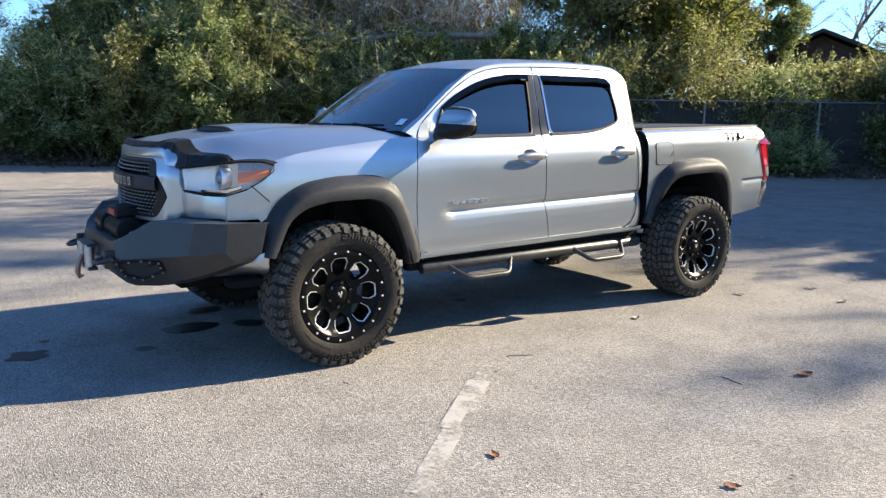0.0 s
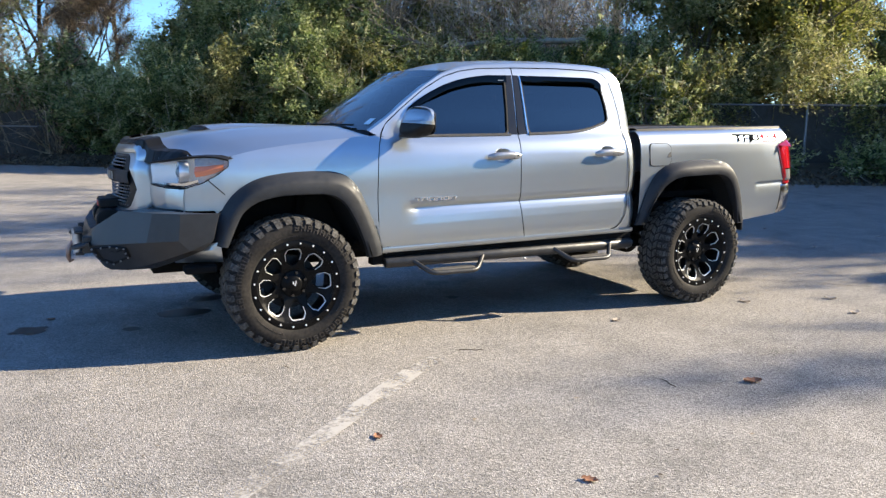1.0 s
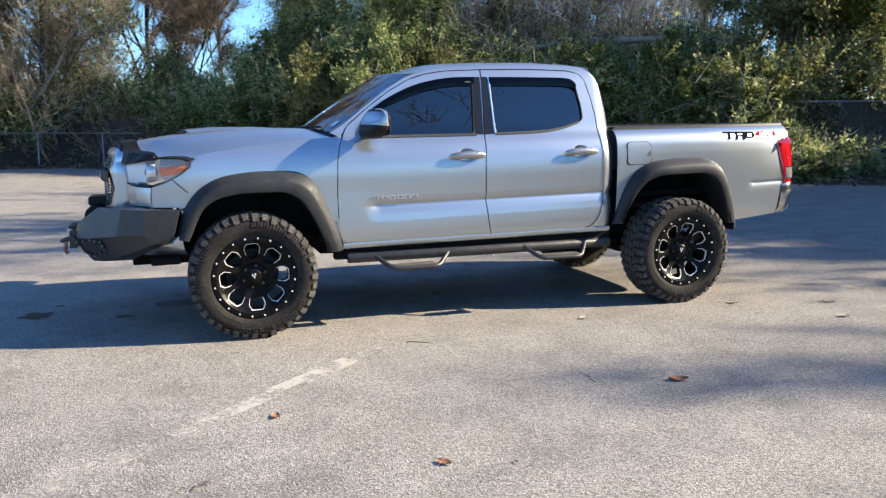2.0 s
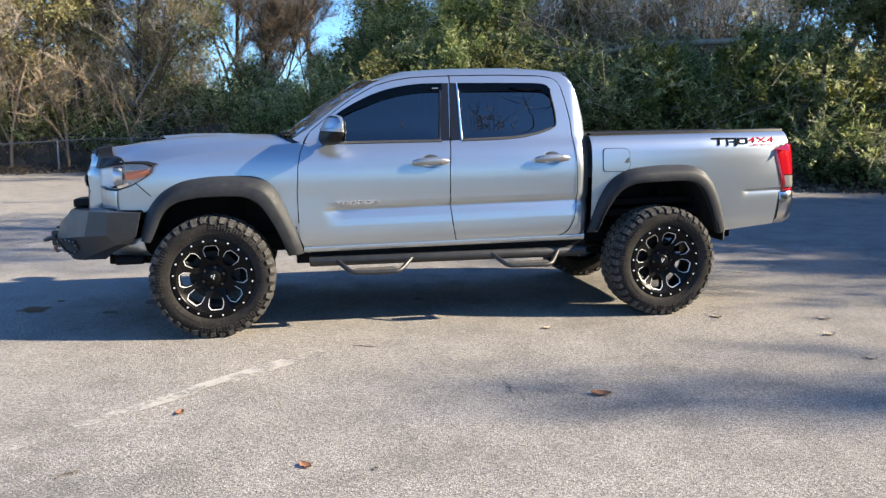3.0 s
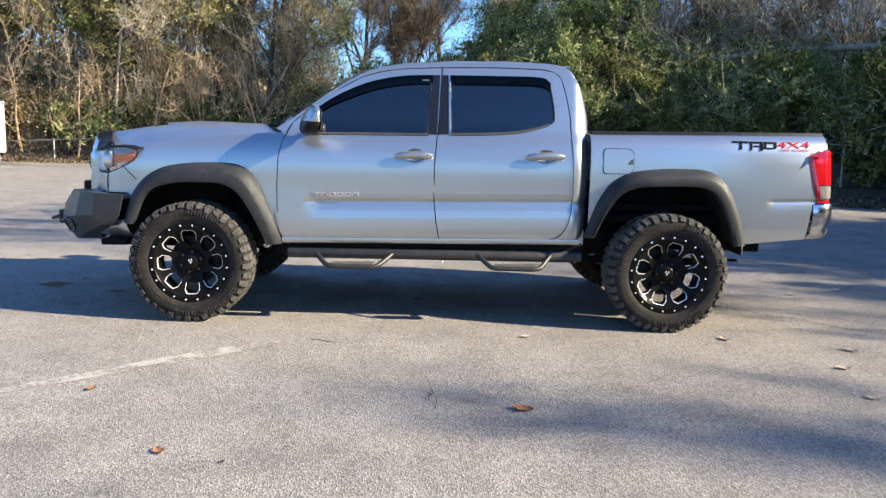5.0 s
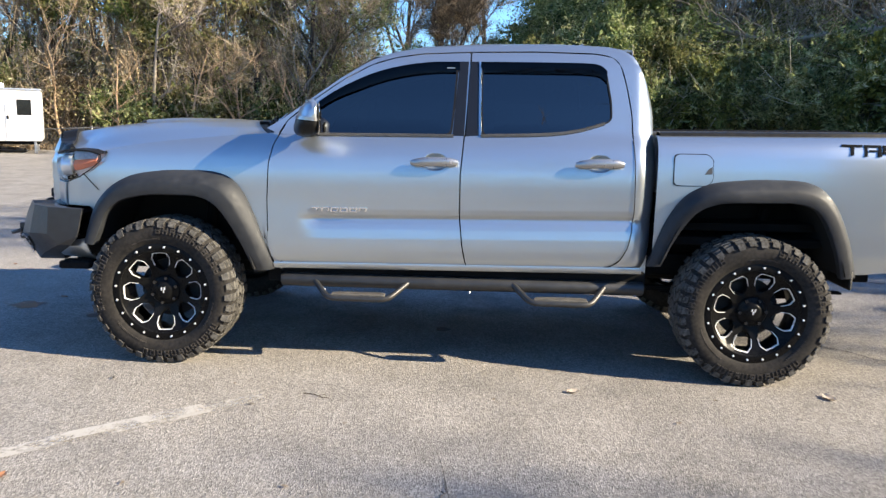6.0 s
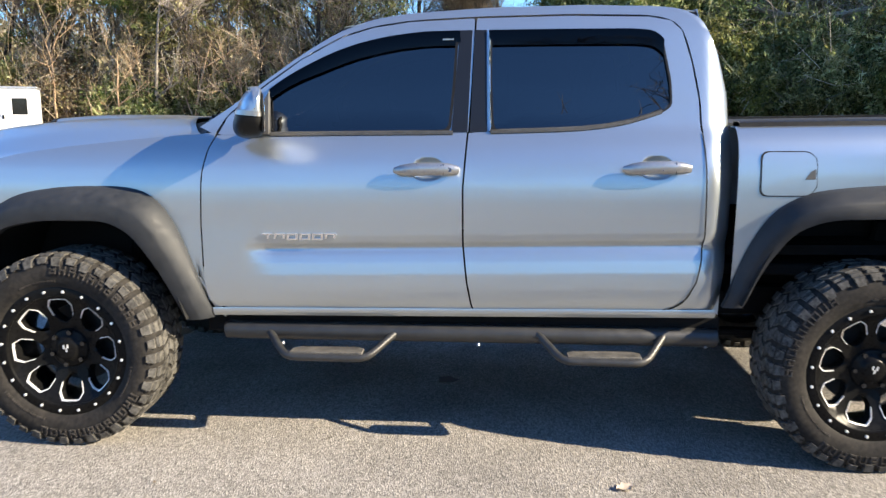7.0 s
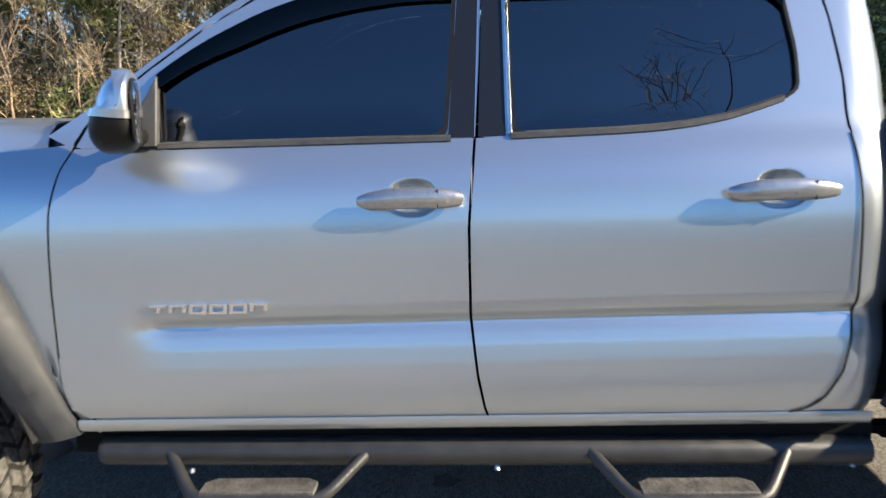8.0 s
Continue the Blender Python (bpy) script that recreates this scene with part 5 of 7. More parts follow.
        side_text("OFF ROAD", 3.985, 1.267 - RAKE * 2.4, 0.015, 0.215, s, DECAL_RED, bed, "small red vinyl lettering", 0)
    # side step bar
    bm = bmesh.new()
    tube(bm, [(x, s * 0.785, z) for x, z in lv([(0.635, 0.483), (0.65, 0.485), (2.65, 0.498), (2.665, 0.498)])], [0.034, 0.039, 0.039, 0.034], 20)
    stepbar = tpart("side_step", bm, BUMPER, None, "black tubular side step with drop steps", 40)
    for pts in ([(0.820, 0.481), (0.922, 0.415), (1.25, 0.415), (1.362, 0.488)], [(1.935, 0.495), (2.04, 0.425), (2.36, 0.425), (2.452, 0.501)]):
        q = lv(pts)
        bm = bmesh.new()
        path = [(q[0][0], s * 0.80, q[0][1] + 0.012)]
        for i, (x, z) in enumerate(q[1:3]):
            a = q[i]
            b = q[i + 2]
            for k in (0.8, 0.93):
                path.append((a[0] + (x - a[0]) * k, s * (0.80 + 0.12 * (k if i == 0 else 1)), a[1] + (z - a[1]) * k))
            for k in (0.07, 0.2):
                path.append((x + (b[0] - x) * k, s * (0.92 - (0.12 * k if i == 1 else 0)), z + (b[1] - z) * k))
        path.append((q[3][0], s * 0.80, q[3][1] + 0.008))
        path = soft_line(path, 28, 1)
        tube(bm, [tuple(p) for p in path], 0.0165, 10)
        tpart("drop_step", bm, BUMPER, stepbar, "black tubular drop step", 40)
        bm = bmesh.new()
        x0, x1, z = q[1][0] + 0.015, q[2][0] - 0.015, q[1][1] + 0.004
        vs = [(x0 + 0.03, 0.845), (x1 - 0.03, 0.845), (x1, 0.868), (x1, 0.925), (x0, 0.925), (x0, 0.868)]
        lo = [bm.verts.new((x, s * y, z)) for x, y in vs]
        hi = [bm.verts.new((x, s * y, z + 0.016)) for x, y in vs]
        for i in range(6):
            bm.faces.new((lo[i], lo[(i + 1) % 6], hi[(i + 1) % 6], hi[i]))
        bm.faces.new(hi)
        bm.faces.new(lo[::-1])
        bmesh.ops.recalc_face_normals(bm, faces=bm.faces)
        tpart("tread_plate", bm, textured("worn_step_pad", (0.015, 0.015, 0.015), (0.13, 0.12, 0.105), 18, 0.7, 0, 0.004, 60), stepbar, "scuffed non-slip tread plate", 30, 0, 0.003)
    for x in (0.78, 1.60, 2.52):
        bm = bmesh.new()
        box(bm, (x - 0.03, min(s * 0.60, s * 0.77), 0.47), (x + 0.03, max(s * 0.60, s * 0.77), 0.50))
        tpart("step_bracket", bm, UNDER, stepbar, "", 30)
        bm = bmesh.new()
        tube(bm, [(x + 0.1, s * 0.800, 0.452), (x + 0.1, s * 0.806, 0.442)], 0.008, 8)
        tpart("bolt", bm, STEEL, stepbar)

# ---- tail end ----
LAMP_EDGE = [(0.872, 4.262), (1.186, 4.193), (1.212, 4.258), (1.236, 4.335)]
for s in (-1, 1):
    def tail_row(z, x0):
        w = half_width(4.30, z)
        return [(x0, s * (half_width(x0, z) + 0.002), z), (x0 + 0.012, s * (half_width(x0, z) + 0.008), z)] + \
               [(x0 + (4.335 - x0) * k, s * (half_width(x0 + (4.335 - x0) * k, z) + 0.009), z) for k in (0.4, 0.7, 0.9)] + \
               [(4.362, s * (w - 0.012), z), (4.378, s * (w - 0.045), z), (4.382, s * (w - 0.11), z)]
    rows = [tail_row(z, line(LAMP_EDGE, z)) for z in np.linspace(1.0, 1.232, 26)]
    tail = tpart("tail_lamp", grid(rows, flip=s > 0), RED, None, "red tail lamp with a clear reversing lens", 40, 0.004)
    rows = [tail_row(z, line(LAMP_EDGE, z)) for z in np.linspace(0.875, 0.896, 3)]
    tpart("lower_lens", grid(rows, flip=s > 0), RED, tail, "", 40, 0.004)
    rows = [tail_row(z, line(LAMP_EDGE, z) + 0.024) for z in np.linspace(0.902, 0.992, 10)]
    tpart("reversing_lens", grid(rows, flip=s > 0), material("frosted_lens", (0.24, 0.225, 0.205), 0.2, 0.1, 1.0), tail, "clear frosted reversing lens", 40, 0.004)
    rows = [tail_row(z, line(LAMP_EDGE, z)) for z in np.linspace(0.894, 1.002, 4)]
    rows = [r[:3] for r in rows]
    tpart("lens_border", grid(rows, flip=s > 0), RED, tail, "", 40, 0.004)
    # lamp hollow closing panel
    bm = bmesh.new()
    box(bm, (4.19, min(s * 0.60, s * 0.74), 0.80), (4.345, max(s * 0.60, s * 0.74), 1.22))
    tpart("lamp_recess", bm, UNDER, None)

BUMP = [(4.250, 0.800), (4.30, 0.805), (4.355, 0.795), (4.395, 0.765), (4.425, 0.70), (4.445, 0.55), (4.455, 0.3), (4.458, 0.0)]
plan = BUMP + [(x, -y) for x, y in BUMP[-2::-1]]
rows = []
for i, (x, y) in enumerate(soft_line(plan, 70, 1)):
    k = abs(y) / 0.8
    rows.append([(x - 0.06, y * 0.93, 0.868), (x - 0.008, y * 0.992, 0.868), (x, y, 0.858), (x + 0.004, y * 1.004, 0.80), (x + 0.004, y * 1.004, 0.74), (x - 0.004, y * 0.995, 0.66 - 0.0), (x - 0.03, y * 0.96, 0.625), (x - 0.06, y * 0.93, 0.62)])
tpart("rear_bumper", grid(rows), textured("satin_chrome", grey(0.55), grey(0.62), 5, 0.16, 1.0), None, "chromed rear step bumper", 40, 0.004)
bm = bmesh.new()
box(bm, (4.335, -0.64, 0.72), (4.375, 0.64, 1.325))
tpart("tailgate", bm, PAINT, None, "silver painted tailgate", 30, 0, 0.012)
bm = bmesh.new()
box(bm, (2.72, -0.66, 0.80), (4.33, 0.66, 0.84))
tpart("bed_floor", bm, UNDER, None, "black bed liner floor")
bm = bmesh.new()
box(bm, (2.715, -0.66, 0.845), (2.74, 0.66, 1.31))
tpart("bed_front_wall", bm, UNDER, None, "black bed liner front")
for s in (-1, 1):
    rows = []
    for x in np.linspace(2.708, 4.335, 30):
        b0 = 1.322 + 0.004 * (x - 2.7)
        w = half_width(x, b0)
        rows.append([(x, s * (w - 0.014), b0 + 0.0045), (x, s * (w - 0.019), b0 + 0.021), (x, s * (w - 0.04), b0 + 0.026), (x, s * (w - 0.10), b0 + 0.026), (x, s * (w - 0.105), b0 - 0.04)])
    tpart("bed_rail_cap", grid(rows, flip=s < 0), TRIM, None, "black plastic bed rail cap", 40, 0.003)
rows = []
for x in np.linspace(2.73, 4.34, 18):
    b0 = 1.318 + 0.004 * (x - 2.7)
    rows.append([(x, y, b0 + 0.018 + 0.006 * (1 - (y / 0.62) ** 2)) for y in np.linspace(-0.62, 0.62, 9)])
tpart("bed_cover", grid(rows, flip=True), textured("black_vinyl_cover", grey(0.012), grey(0.024), 4, 0.6, 0, 0.001, 300), None, "black folding bed cover", 40, 0.012)
bm = bmesh.new()
bm2 = grid([[(2.20 + 0.16 * u, 0.035 * v * (1 - 0.75 * (1 - u) ** 2), 1.842 + 0.036 * u ** 1.5 * (1 - abs(v) ** 3)) for v in np.linspace(-1, 1, 9)] for u in np.linspace(0, 1, 8)])
tpart("roof_antenna", bm2, PAINT, None, "small shark fin antenna", 50, 0.003)
bm.free()

# ---- underbody ----
def chassis_box(name, lo, hi, mat=UNDER, label="", bevel=0.01):
    bm = bmesh.new()
    box(bm, lo, hi)
    return part(name, bm, mat, truck, label, 30, 0, bevel)


for y in (-0.48, 0.48):
    chassis_box("frame_rail", (-0.75, y - 0.045, 0.53), (4.02, y + 0.045, 0.66), UNDER, "black chassis rail")
for s in (-1, 1):
    chassis_box("rocker", (0.55, min(s * 0.70, s * 0.775), 0.47), (2.68, max(s * 0.70, s * 0.775), 0.585), UNDER, "black inner rocker")
chassis_box("floor_pan", (0.45, -0.72, 0.60), (2.66, 0.72, 0.64))
chassis_box("engine_tray", (-0.75, -0.42, 0.45), (0.35, 0.42, 0.56))
chassis_box("gearbox", (0.55, -0.18, 0.42), (1.5, 0.18, 0.6))
chassis_box("fuel_tank", (1.3, -0.46, 0.42), (2.45, -0.12, 0.60), UNDER, "black fuel tank", 0.03)
chassis_box("bed_under", (2.70, -0.68, 0.74), (4.30, 0.68, 0.79))
chassis_box("tow_hitch", (4.10, -0.30, 0.60), (4.20, 0.30, 0.65), UNDER, "black tow hitch")
for x in (0.0, 3.236):
    bm = bmesh.new()
    tube(bm, [(x, -0.72, 0.418), (x, 0.72, 0.418)], 0.042, 14)
    tube(bm, [(x, -0.16, 0.418), (x, -0.09, 0.418), (x, 0.09, 0.418), (x, 0.16, 0.418)], [0.05, 0.14, 0.14, 0.05], 16)
    part("axle", bm, UNDER, truck, "black axle with differential")
    for s in (-1, 1):
        bm = bmesh.new()
        tube(bm, [(x + 0.10, s * 0.50, 0.40), (x + 0.16, s * 0.52, 0.95)], 0.032, 10)
        part("shock_absorber", bm, UNDER, truck, "dark shock absorber")
bm = bmesh.new()
tube(bm, [(1.4, 0.1, 0.47), (3.1, 0.02, 0.44)], 0.04, 12)
part("drive_shaft", bm, UNDER, truck)
bm = bmesh.new()
tube(bm, [(1.2, 0.30, 0.50), (2.5, 0.34, 0.50), (2.9, 0.4, 0.66), (3.6, 0.5, 0.66), (4.05, 0.62, 0.56)], [0.03, 0.09, 0.03, 0.03, 0.03], 12)
part("exhaust", bm, STEEL, truck, "steel exhaust pipe")
for s in (-1, 1):
    bm = bmesh.new()
    for k in range(4):
        box(bm, (2.65 + k * 0.08, s * 0.55 - 0.03, 0.47 - k * 0.012 - 0.006), (3.85 - k * 0.08, s * 0.55 + 0.03, 0.475 - k * 0.012))
    part("leaf_spring", bm, UNDER, truck, "black leaf spring")
    chassis_box("mud_guard", (3.74, min(s * 0.60, s * 0.88), 0.55), (3.76, max(s * 0.60, s * 0.88), 0.66), TRIM)

# ---- cabin ----
SEAT = textured("charcoal_cloth", grey(0.02), grey(0.045), 12, 0.9, 0, 0.002, 200)
for x, ys in ((1.25, (-0.38, 0.38)), (2.12, (-0.38, 0.0, 0.38))):
    for y in ys:
        bm = bmesh.new()
        ellipsoid(bm, (x, y, 0.92), (0.27, 0.24 if len(ys) == 2 else 0.2, 0.10), 4)
        seat = tpart("seat", bm, SEAT, None, "charcoal cloth seat", 50)
        bm = bmesh.new()
        ellipsoid(bm, (x + 0.27, y, 1.20), (0.07, 0.22 if len(ys) == 2 else 0.19, 0.30), 4, squash=lambda v, q: v + Vector((0.06 * q[2], 0, 0)))
        tpart("backrest", bm, SEAT, seat, "", 50)
        bm = bmesh.new()
        ellipsoid(bm, (x + 0.34, y, 1.56), (0.045, 0.12, 0.075), 3.5)
        tpart("headrest", bm, SEAT, seat, "", 50)
rows = []
for y in np.linspace(-0.68, 0.68, 12):
    rows.append([(0.40, y, 1.30), (0.62, y, 1.315), (0.80, y, 1.30), (0.86, y, 1.24), (0.84, y, 1.0), (0.70, y, 0.85)])
tpart("dashboard", grid(rows), SEAT, None, "dark plastic dashboard", 40, 0.01)
m = pose(1.0, -0.38, 1.20, 0, -62, 0)
bm = bmesh.new()
tube(bm, [m @ Vector((0.185 * math.cos(q), 0.185 * math.sin(q), 0)) for q in np.linspace(0, 2 * math.pi, 33)], 0.016, 8, False)
wheel_rim = tpart("steering_wheel", bm, TRIM, None, "black steering wheel", 50)
bm = bmesh.new()
for q in (0.0, 2.2, 4.1):
    tube(bm, [m @ Vector((0, 0, -0.01)), m @ Vector((0.18 * math.cos(q), 0.18 * math.sin(q), 0))], 0.018, 6)
tube(bm, [m @ Vector((0, 0, 0)), m @ Vector((0, 0, -0.2))], 0.05, 12)
tpart("steering_hub", bm, TRIM, wheel_rim)
bm = bmesh.new()
ellipsoid(bm, (0.98, 0.0, 1.64), (0.012, 0.11, 0.03), 4)
tpart("inner_mirror", bm, TRIM, None, "black rear-view mirror", 50)
chassis_box("cabin_floor", (0.5, -0.70, 0.66), (2.64, 0.70, 0.70), SEAT)
rows = [[(2.585 + 0.03 * (1 - v * v) + 0.10 * u + 0.012, 0.55 * v, 1.74 - 0.33 * u + 0.02 * (1 - v * v)) for v in np.linspace(-1, 1, 15)] for u in np.linspace(0, 1, 6)]
tpart("rear_window", orient(grid(rows, flip=True), (1, 0, 0.3)), TINT, None, "dark tinted rear window", 40)


# ---- plants ----
def leaf_material(name, tones, trans=0.35, rough=0.6):
    """Leaves that differ one from another, letting some light through."""
    m = material(name, tones[0], rough)
    k = Nodes(m)
    g = k.add("ShaderNodeNewGeometry")
    v = k.coords()
    n = k.add("ShaderNodeMapRange", {0: k.noise(v, 0.9, 4, 0.65), 1: 0.32, 2: 0.68, 3: 0.0, 4: 1.0}).outputs[0]
    f = k.add("ShaderNodeMath", {0: g.outputs["Random Per Island"], 1: 0.60}, operation='MULTIPLY').outputs[0]
    f = k.add("ShaderNodeMath", {0: n, 1: 0.58, 2: f}, operation='MULTIPLY_ADD').outputs[0]
    col = k.ramp(f, [(0.18 + 0.78 * i / (len(tones) - 1), c) for i, c in enumerate(tones)])
    k.out("Base Color", col)
    tl = k.add("ShaderNodeBsdfTranslucent", {"Color": col})
    mx = k.add("ShaderNodeMixShader", {0: trans, 1: k.b.outputs[0], 2: tl.outputs[0]})
    k.t.links.new(mx.outputs[0], k.t.nodes["Material Output"].inputs["Surface"])
    return m


PRIVET = leaf_material("dark_evergreen_leaves", [(0.022, 0.040, 0.012), (0.080, 0.122, 0.036), (0.215, 0.270, 0.085), (0.50, 0.53, 0.27)], 0.5)
OLIVE = leaf_material("olive_evergreen_leaves", [(0.031, 0.039, 0.013), (0.118, 0.128, 0.036), (0.265, 0.262, 0.085), (0.50, 0.46, 0.235)], 0.5)
YELLOW = leaf_material("yellow_green_leaves", [(0.028, 0.043, 0.010), (0.10, 0.124, 0.026), (0.225, 0.238, 0.050), (0.42, 0.40, 0.12)], 0.5)
# paler leaf copy for the left wood, with sunlight put into its colour
SUNNY = leaf_material("sunlit_tan_and_green_leaves", [(0.060, 0.060, 0.024), (0.20, 0.19, 0.065), (0.41, 0.37, 0.155), (0.62, 0.56, 0.33)], 0.5)
# light green shoots; their paleness stands in for sunlit tips on the bushes
SPRAY = leaf_material("pale_leafy_shoots", [(0.100, 0.135, 0.042), (0.27, 0.31, 0.105), (0.45, 0.47, 0.20), (0.66, 0.64, 0.38)], 0.45)
BROWN = leaf_material("dry_brown_leaves", [(0.055, 0.036, 0.018), (0.15, 0.105, 0.056), (0.28, 0.205, 0.115), (0.40, 0.31, 0.19)], 0.3)
NEEDLES = leaf_material("pine_needles", [(0.055, 0.085, 0.02), (0.12, 0.16, 0.035), (0.22, 0.25, 0.06)], 0.4)
TWIGS = leaf_material("bare_twigs", [(0.060, 0.050, 0.036), (0.22, 0.19, 0.14), (0.50, 0.44, 0.34), (0.72, 0.66, 0.55)], 0.35, 0.85)
TWIGS_RED = leaf_material("tan_twigs", [(0.080, 0.056, 0.034), (0.35, 0.265, 0.165), (0.72, 0.59, 0.41)], 0.35, 0.85)
TWIGS_DARK = leaf_material("dark_brown_twigs", [(0.045, 0.035, 0.026), (0.11, 0.086, 0.062), (0.20, 0.16, 0.115), (0.32, 0.26, 0.19)], 0.3, 0.85)
TWIGS_GREY = leaf_material("grey_tan_twigs", [(0.060, 0.050, 0.039), (0.22, 0.185, 0.145), (0.46, 0.40, 0.32), (0.70, 0.63, 0.53)], 0.35, 0.85)
TWIGS_MAUVE = leaf_material("mauve_brown_twigs", [(0.085, 0.067, 0.055), (0.28, 0.225, 0.185), (0.54, 0.45, 0.38), (0.72, 0.62, 0.54)], 0.35, 0.85)
BARK = textured("grey_brown_bark", (0.060, 0.047, 0.036), (0.18, 0.145, 0.112), 5.0, 0.92, 0, 0.02, 18)
DARK_BARK = textured("dark_brown_bark", (0.020, 0.016, 0.013), (0.070, 0.056, 0.044), 6, 0.95, 0, 0.02, 18)
PALE_BARK = textured("pale_bark", (0.17, 0.145, 0.12), (0.36, 0.32, 0.27), 4.0, 0.9, 0, 0.015, 20)


def quads_mesh(name, P, mat):
    """A mesh of loose four-cornered blades; P has the shape (n, 4, 3)."""
    n = len(P)
    me = bpy.data.meshes.new(name)
    me.vertices.add(4 * n)
    me.vertices.foreach_set("co", P.reshape(-1).astype(np.float32))
    me.loops.add(4 * n)
    me.loops.foreach_set("vertex_index", np.arange(4 * n, dtype=np.int32))
    me.polygons.add(n)
    me.polygons.foreach_set("loop_start", np.arange(0, 4 * n, 4, dtype=np.int32))
    me.materials.append(mat)
    me.update()
    return me


def unit(v):
    return v / np.maximum(np.linalg.norm(v, axis=1, keepdims=True), 1e-9)


def leaves(C, rng, long=0.10, wide=0.05, spread=0.35, along=None):
    n = len(C)
    d = unit(rng.normal(size=(n, 3)) + (np.array([0, 0, -0.2]) if along is None else along * 1.1))
    u = unit(np.cross(d, rng.normal(size=(n, 3))))
    k = 1 + spread * rng.uniform(-1, 1, (n, 1))
    a, b = d * long * k, u * wide * k
    fold = np.cross(d, u) * wide * 0.25 * k
    return np.stack([C - a * 0.5, C + b * 0.5 + fold, C + a * 0.5, C - b * 0.5 + fold], 1)


def blades(A, B, w0, w1, rng):
    """Thin twigs from A to B."""
    d = unit(B - A)
    u = unit(np.cross(d, rng.normal(size=A.shape)))
    return np.stack([A - u * w0 / 2, A + u * w0 / 2, B + u * w1 / 2, B - u * w1 / 2], 1)


def clump_points(rng, n, height, radius, clumps, low=0.0, squat=1.0):
    """Points in a crown made of many uneven clumps, so that the outline has gaps."""
    c = []
    while len(c) < clumps:
        p = rng.uniform(-1, 1, 3)
        if np.linalg.norm(p) < 1:
            z = low + (height - low) * (p[2] * 0.5 + 0.5)
            t = (z - low) / (height - low)
            wide = radius * (0.55 + 0.75 * math.sin(math.pi * min(0.95, 0.15 + 0.8 * t))) * squat
            c.append((p[0] * wide, p[1] * wide, z))
    c = np.array(c)
    s = radius * rng.uniform(0.09, 0.30, clumps)
    weight = s ** 1.5 * rng.uniform(0.35, 1.0, clumps)
    i = rng.choice(clumps, n, p=weight / weight.sum())
    # each clump is a few feathery sprays that thin towards their tips
    spray = unit(rng.normal(size=(clumps, 4, 3)).reshape(-1, 3) + np.array([0, 0, 0.55])).reshape(clumps, 4, 3)
    t = rng.uniform(-0.4, 1.7, (n, 1))
    q = rng.normal(size=(n, 3)) * (0.46 - 0.17 * t)
    way = spray[i, rng.integers(0, 4, n)]
    P = c[i] + (q + way * t) * s[i][:, None]
    P[:, 2] = np.abs(P[:, 2])
    return P, c, s, way


def limbs(rng, base, height, radius, forks=4, lean=(0, 0), spread=0.6, start=0.35, levels=3, bend=0.12, droop=0.0):
    """A branching skeleton: lists of polylines with radii, and the twig ends."""
    lines, ends = [], []

    def grow(p, d, length, r, level):
        n = 5
        pts, rad = [p], [r]
        q = p
        for i in range(n):
            d = d + rng.normal(size=3) * bend + np.array([0, 0, 0.05 - droop * level])
            d = d / np.linalg.norm(d)
            q = q + d * length / n
            pts.append(q)
            rad.append(r * (1 - 0.75 * (i + 1) / n) + 0.003)
        lines.append((pts, rad))
        if level >= levels:
            ends.append((pts[2], pts[-1], d))
            return
        for k in range(forks + int(rng.integers(0, 2))):
            t = start + (1 - start) * (k + rng.uniform(0, 1)) / (forks + 1)
            j = min(n - 1, int(t * n))
            f = t * n - j
            at = pts[j] * (1 - f) + pts[j + 1] * f
            side = rng.normal(size=3)
            side -= d * side.dot(d)
            side /= np.linalg.norm(side)
            nd = d * (1 - spread) + side * spread + np.array([0, 0, 0.12])
            grow(at, nd / np.linalg.norm(nd), length * rng.uniform(0.40, 0.66), max(0.006, rad[j] * 0.58), level + 1)
        ends.append((pts[-2], pts[-1], d))

    d0 = np.array([lean[0], lean[1], 1.0])
    grow(np.array(base, float), d0 / np.linalg.norm(d0), height, radius, 0)
    return lines, ends


def limb_mesh(name, lines, mat):
    bm = bmesh.new()
    for pts, rad in lines:
        tube(bm, [tuple(p) for p in pts], list(rad), 7 if rad[0] > 0.06 else (5 if rad[0] > 0.02 else 3), False)
    return finish(bm, name, mat, 80)


def twig_cloud(rng, ends, per, length, width, up=0.35):
    A, B = [], []
    for a, b, d in ends:
        t = rng.uniform(0, 1, (per, 1))
        s = a + (b - a) * t
        w = unit(rng.normal(size=(per, 3)) * 0.8 + d * 0.7 + np.array([0, 0, up]))
        A.append(s)
        B.append(s + w * length * rng.uniform(0.4, 1.1, (per, 1)))
    return np.concatenate(A), np.concatenate(B)


def bank_z(x, y):
    return GROUND + line([(-9, 0), (0, 0), (0.4, 0.03), (1.0, 0.14), (2.0, 0.34), (4.0, 0.6), (9, 0.9), (25, 1.2)], y - lot_edge(x))


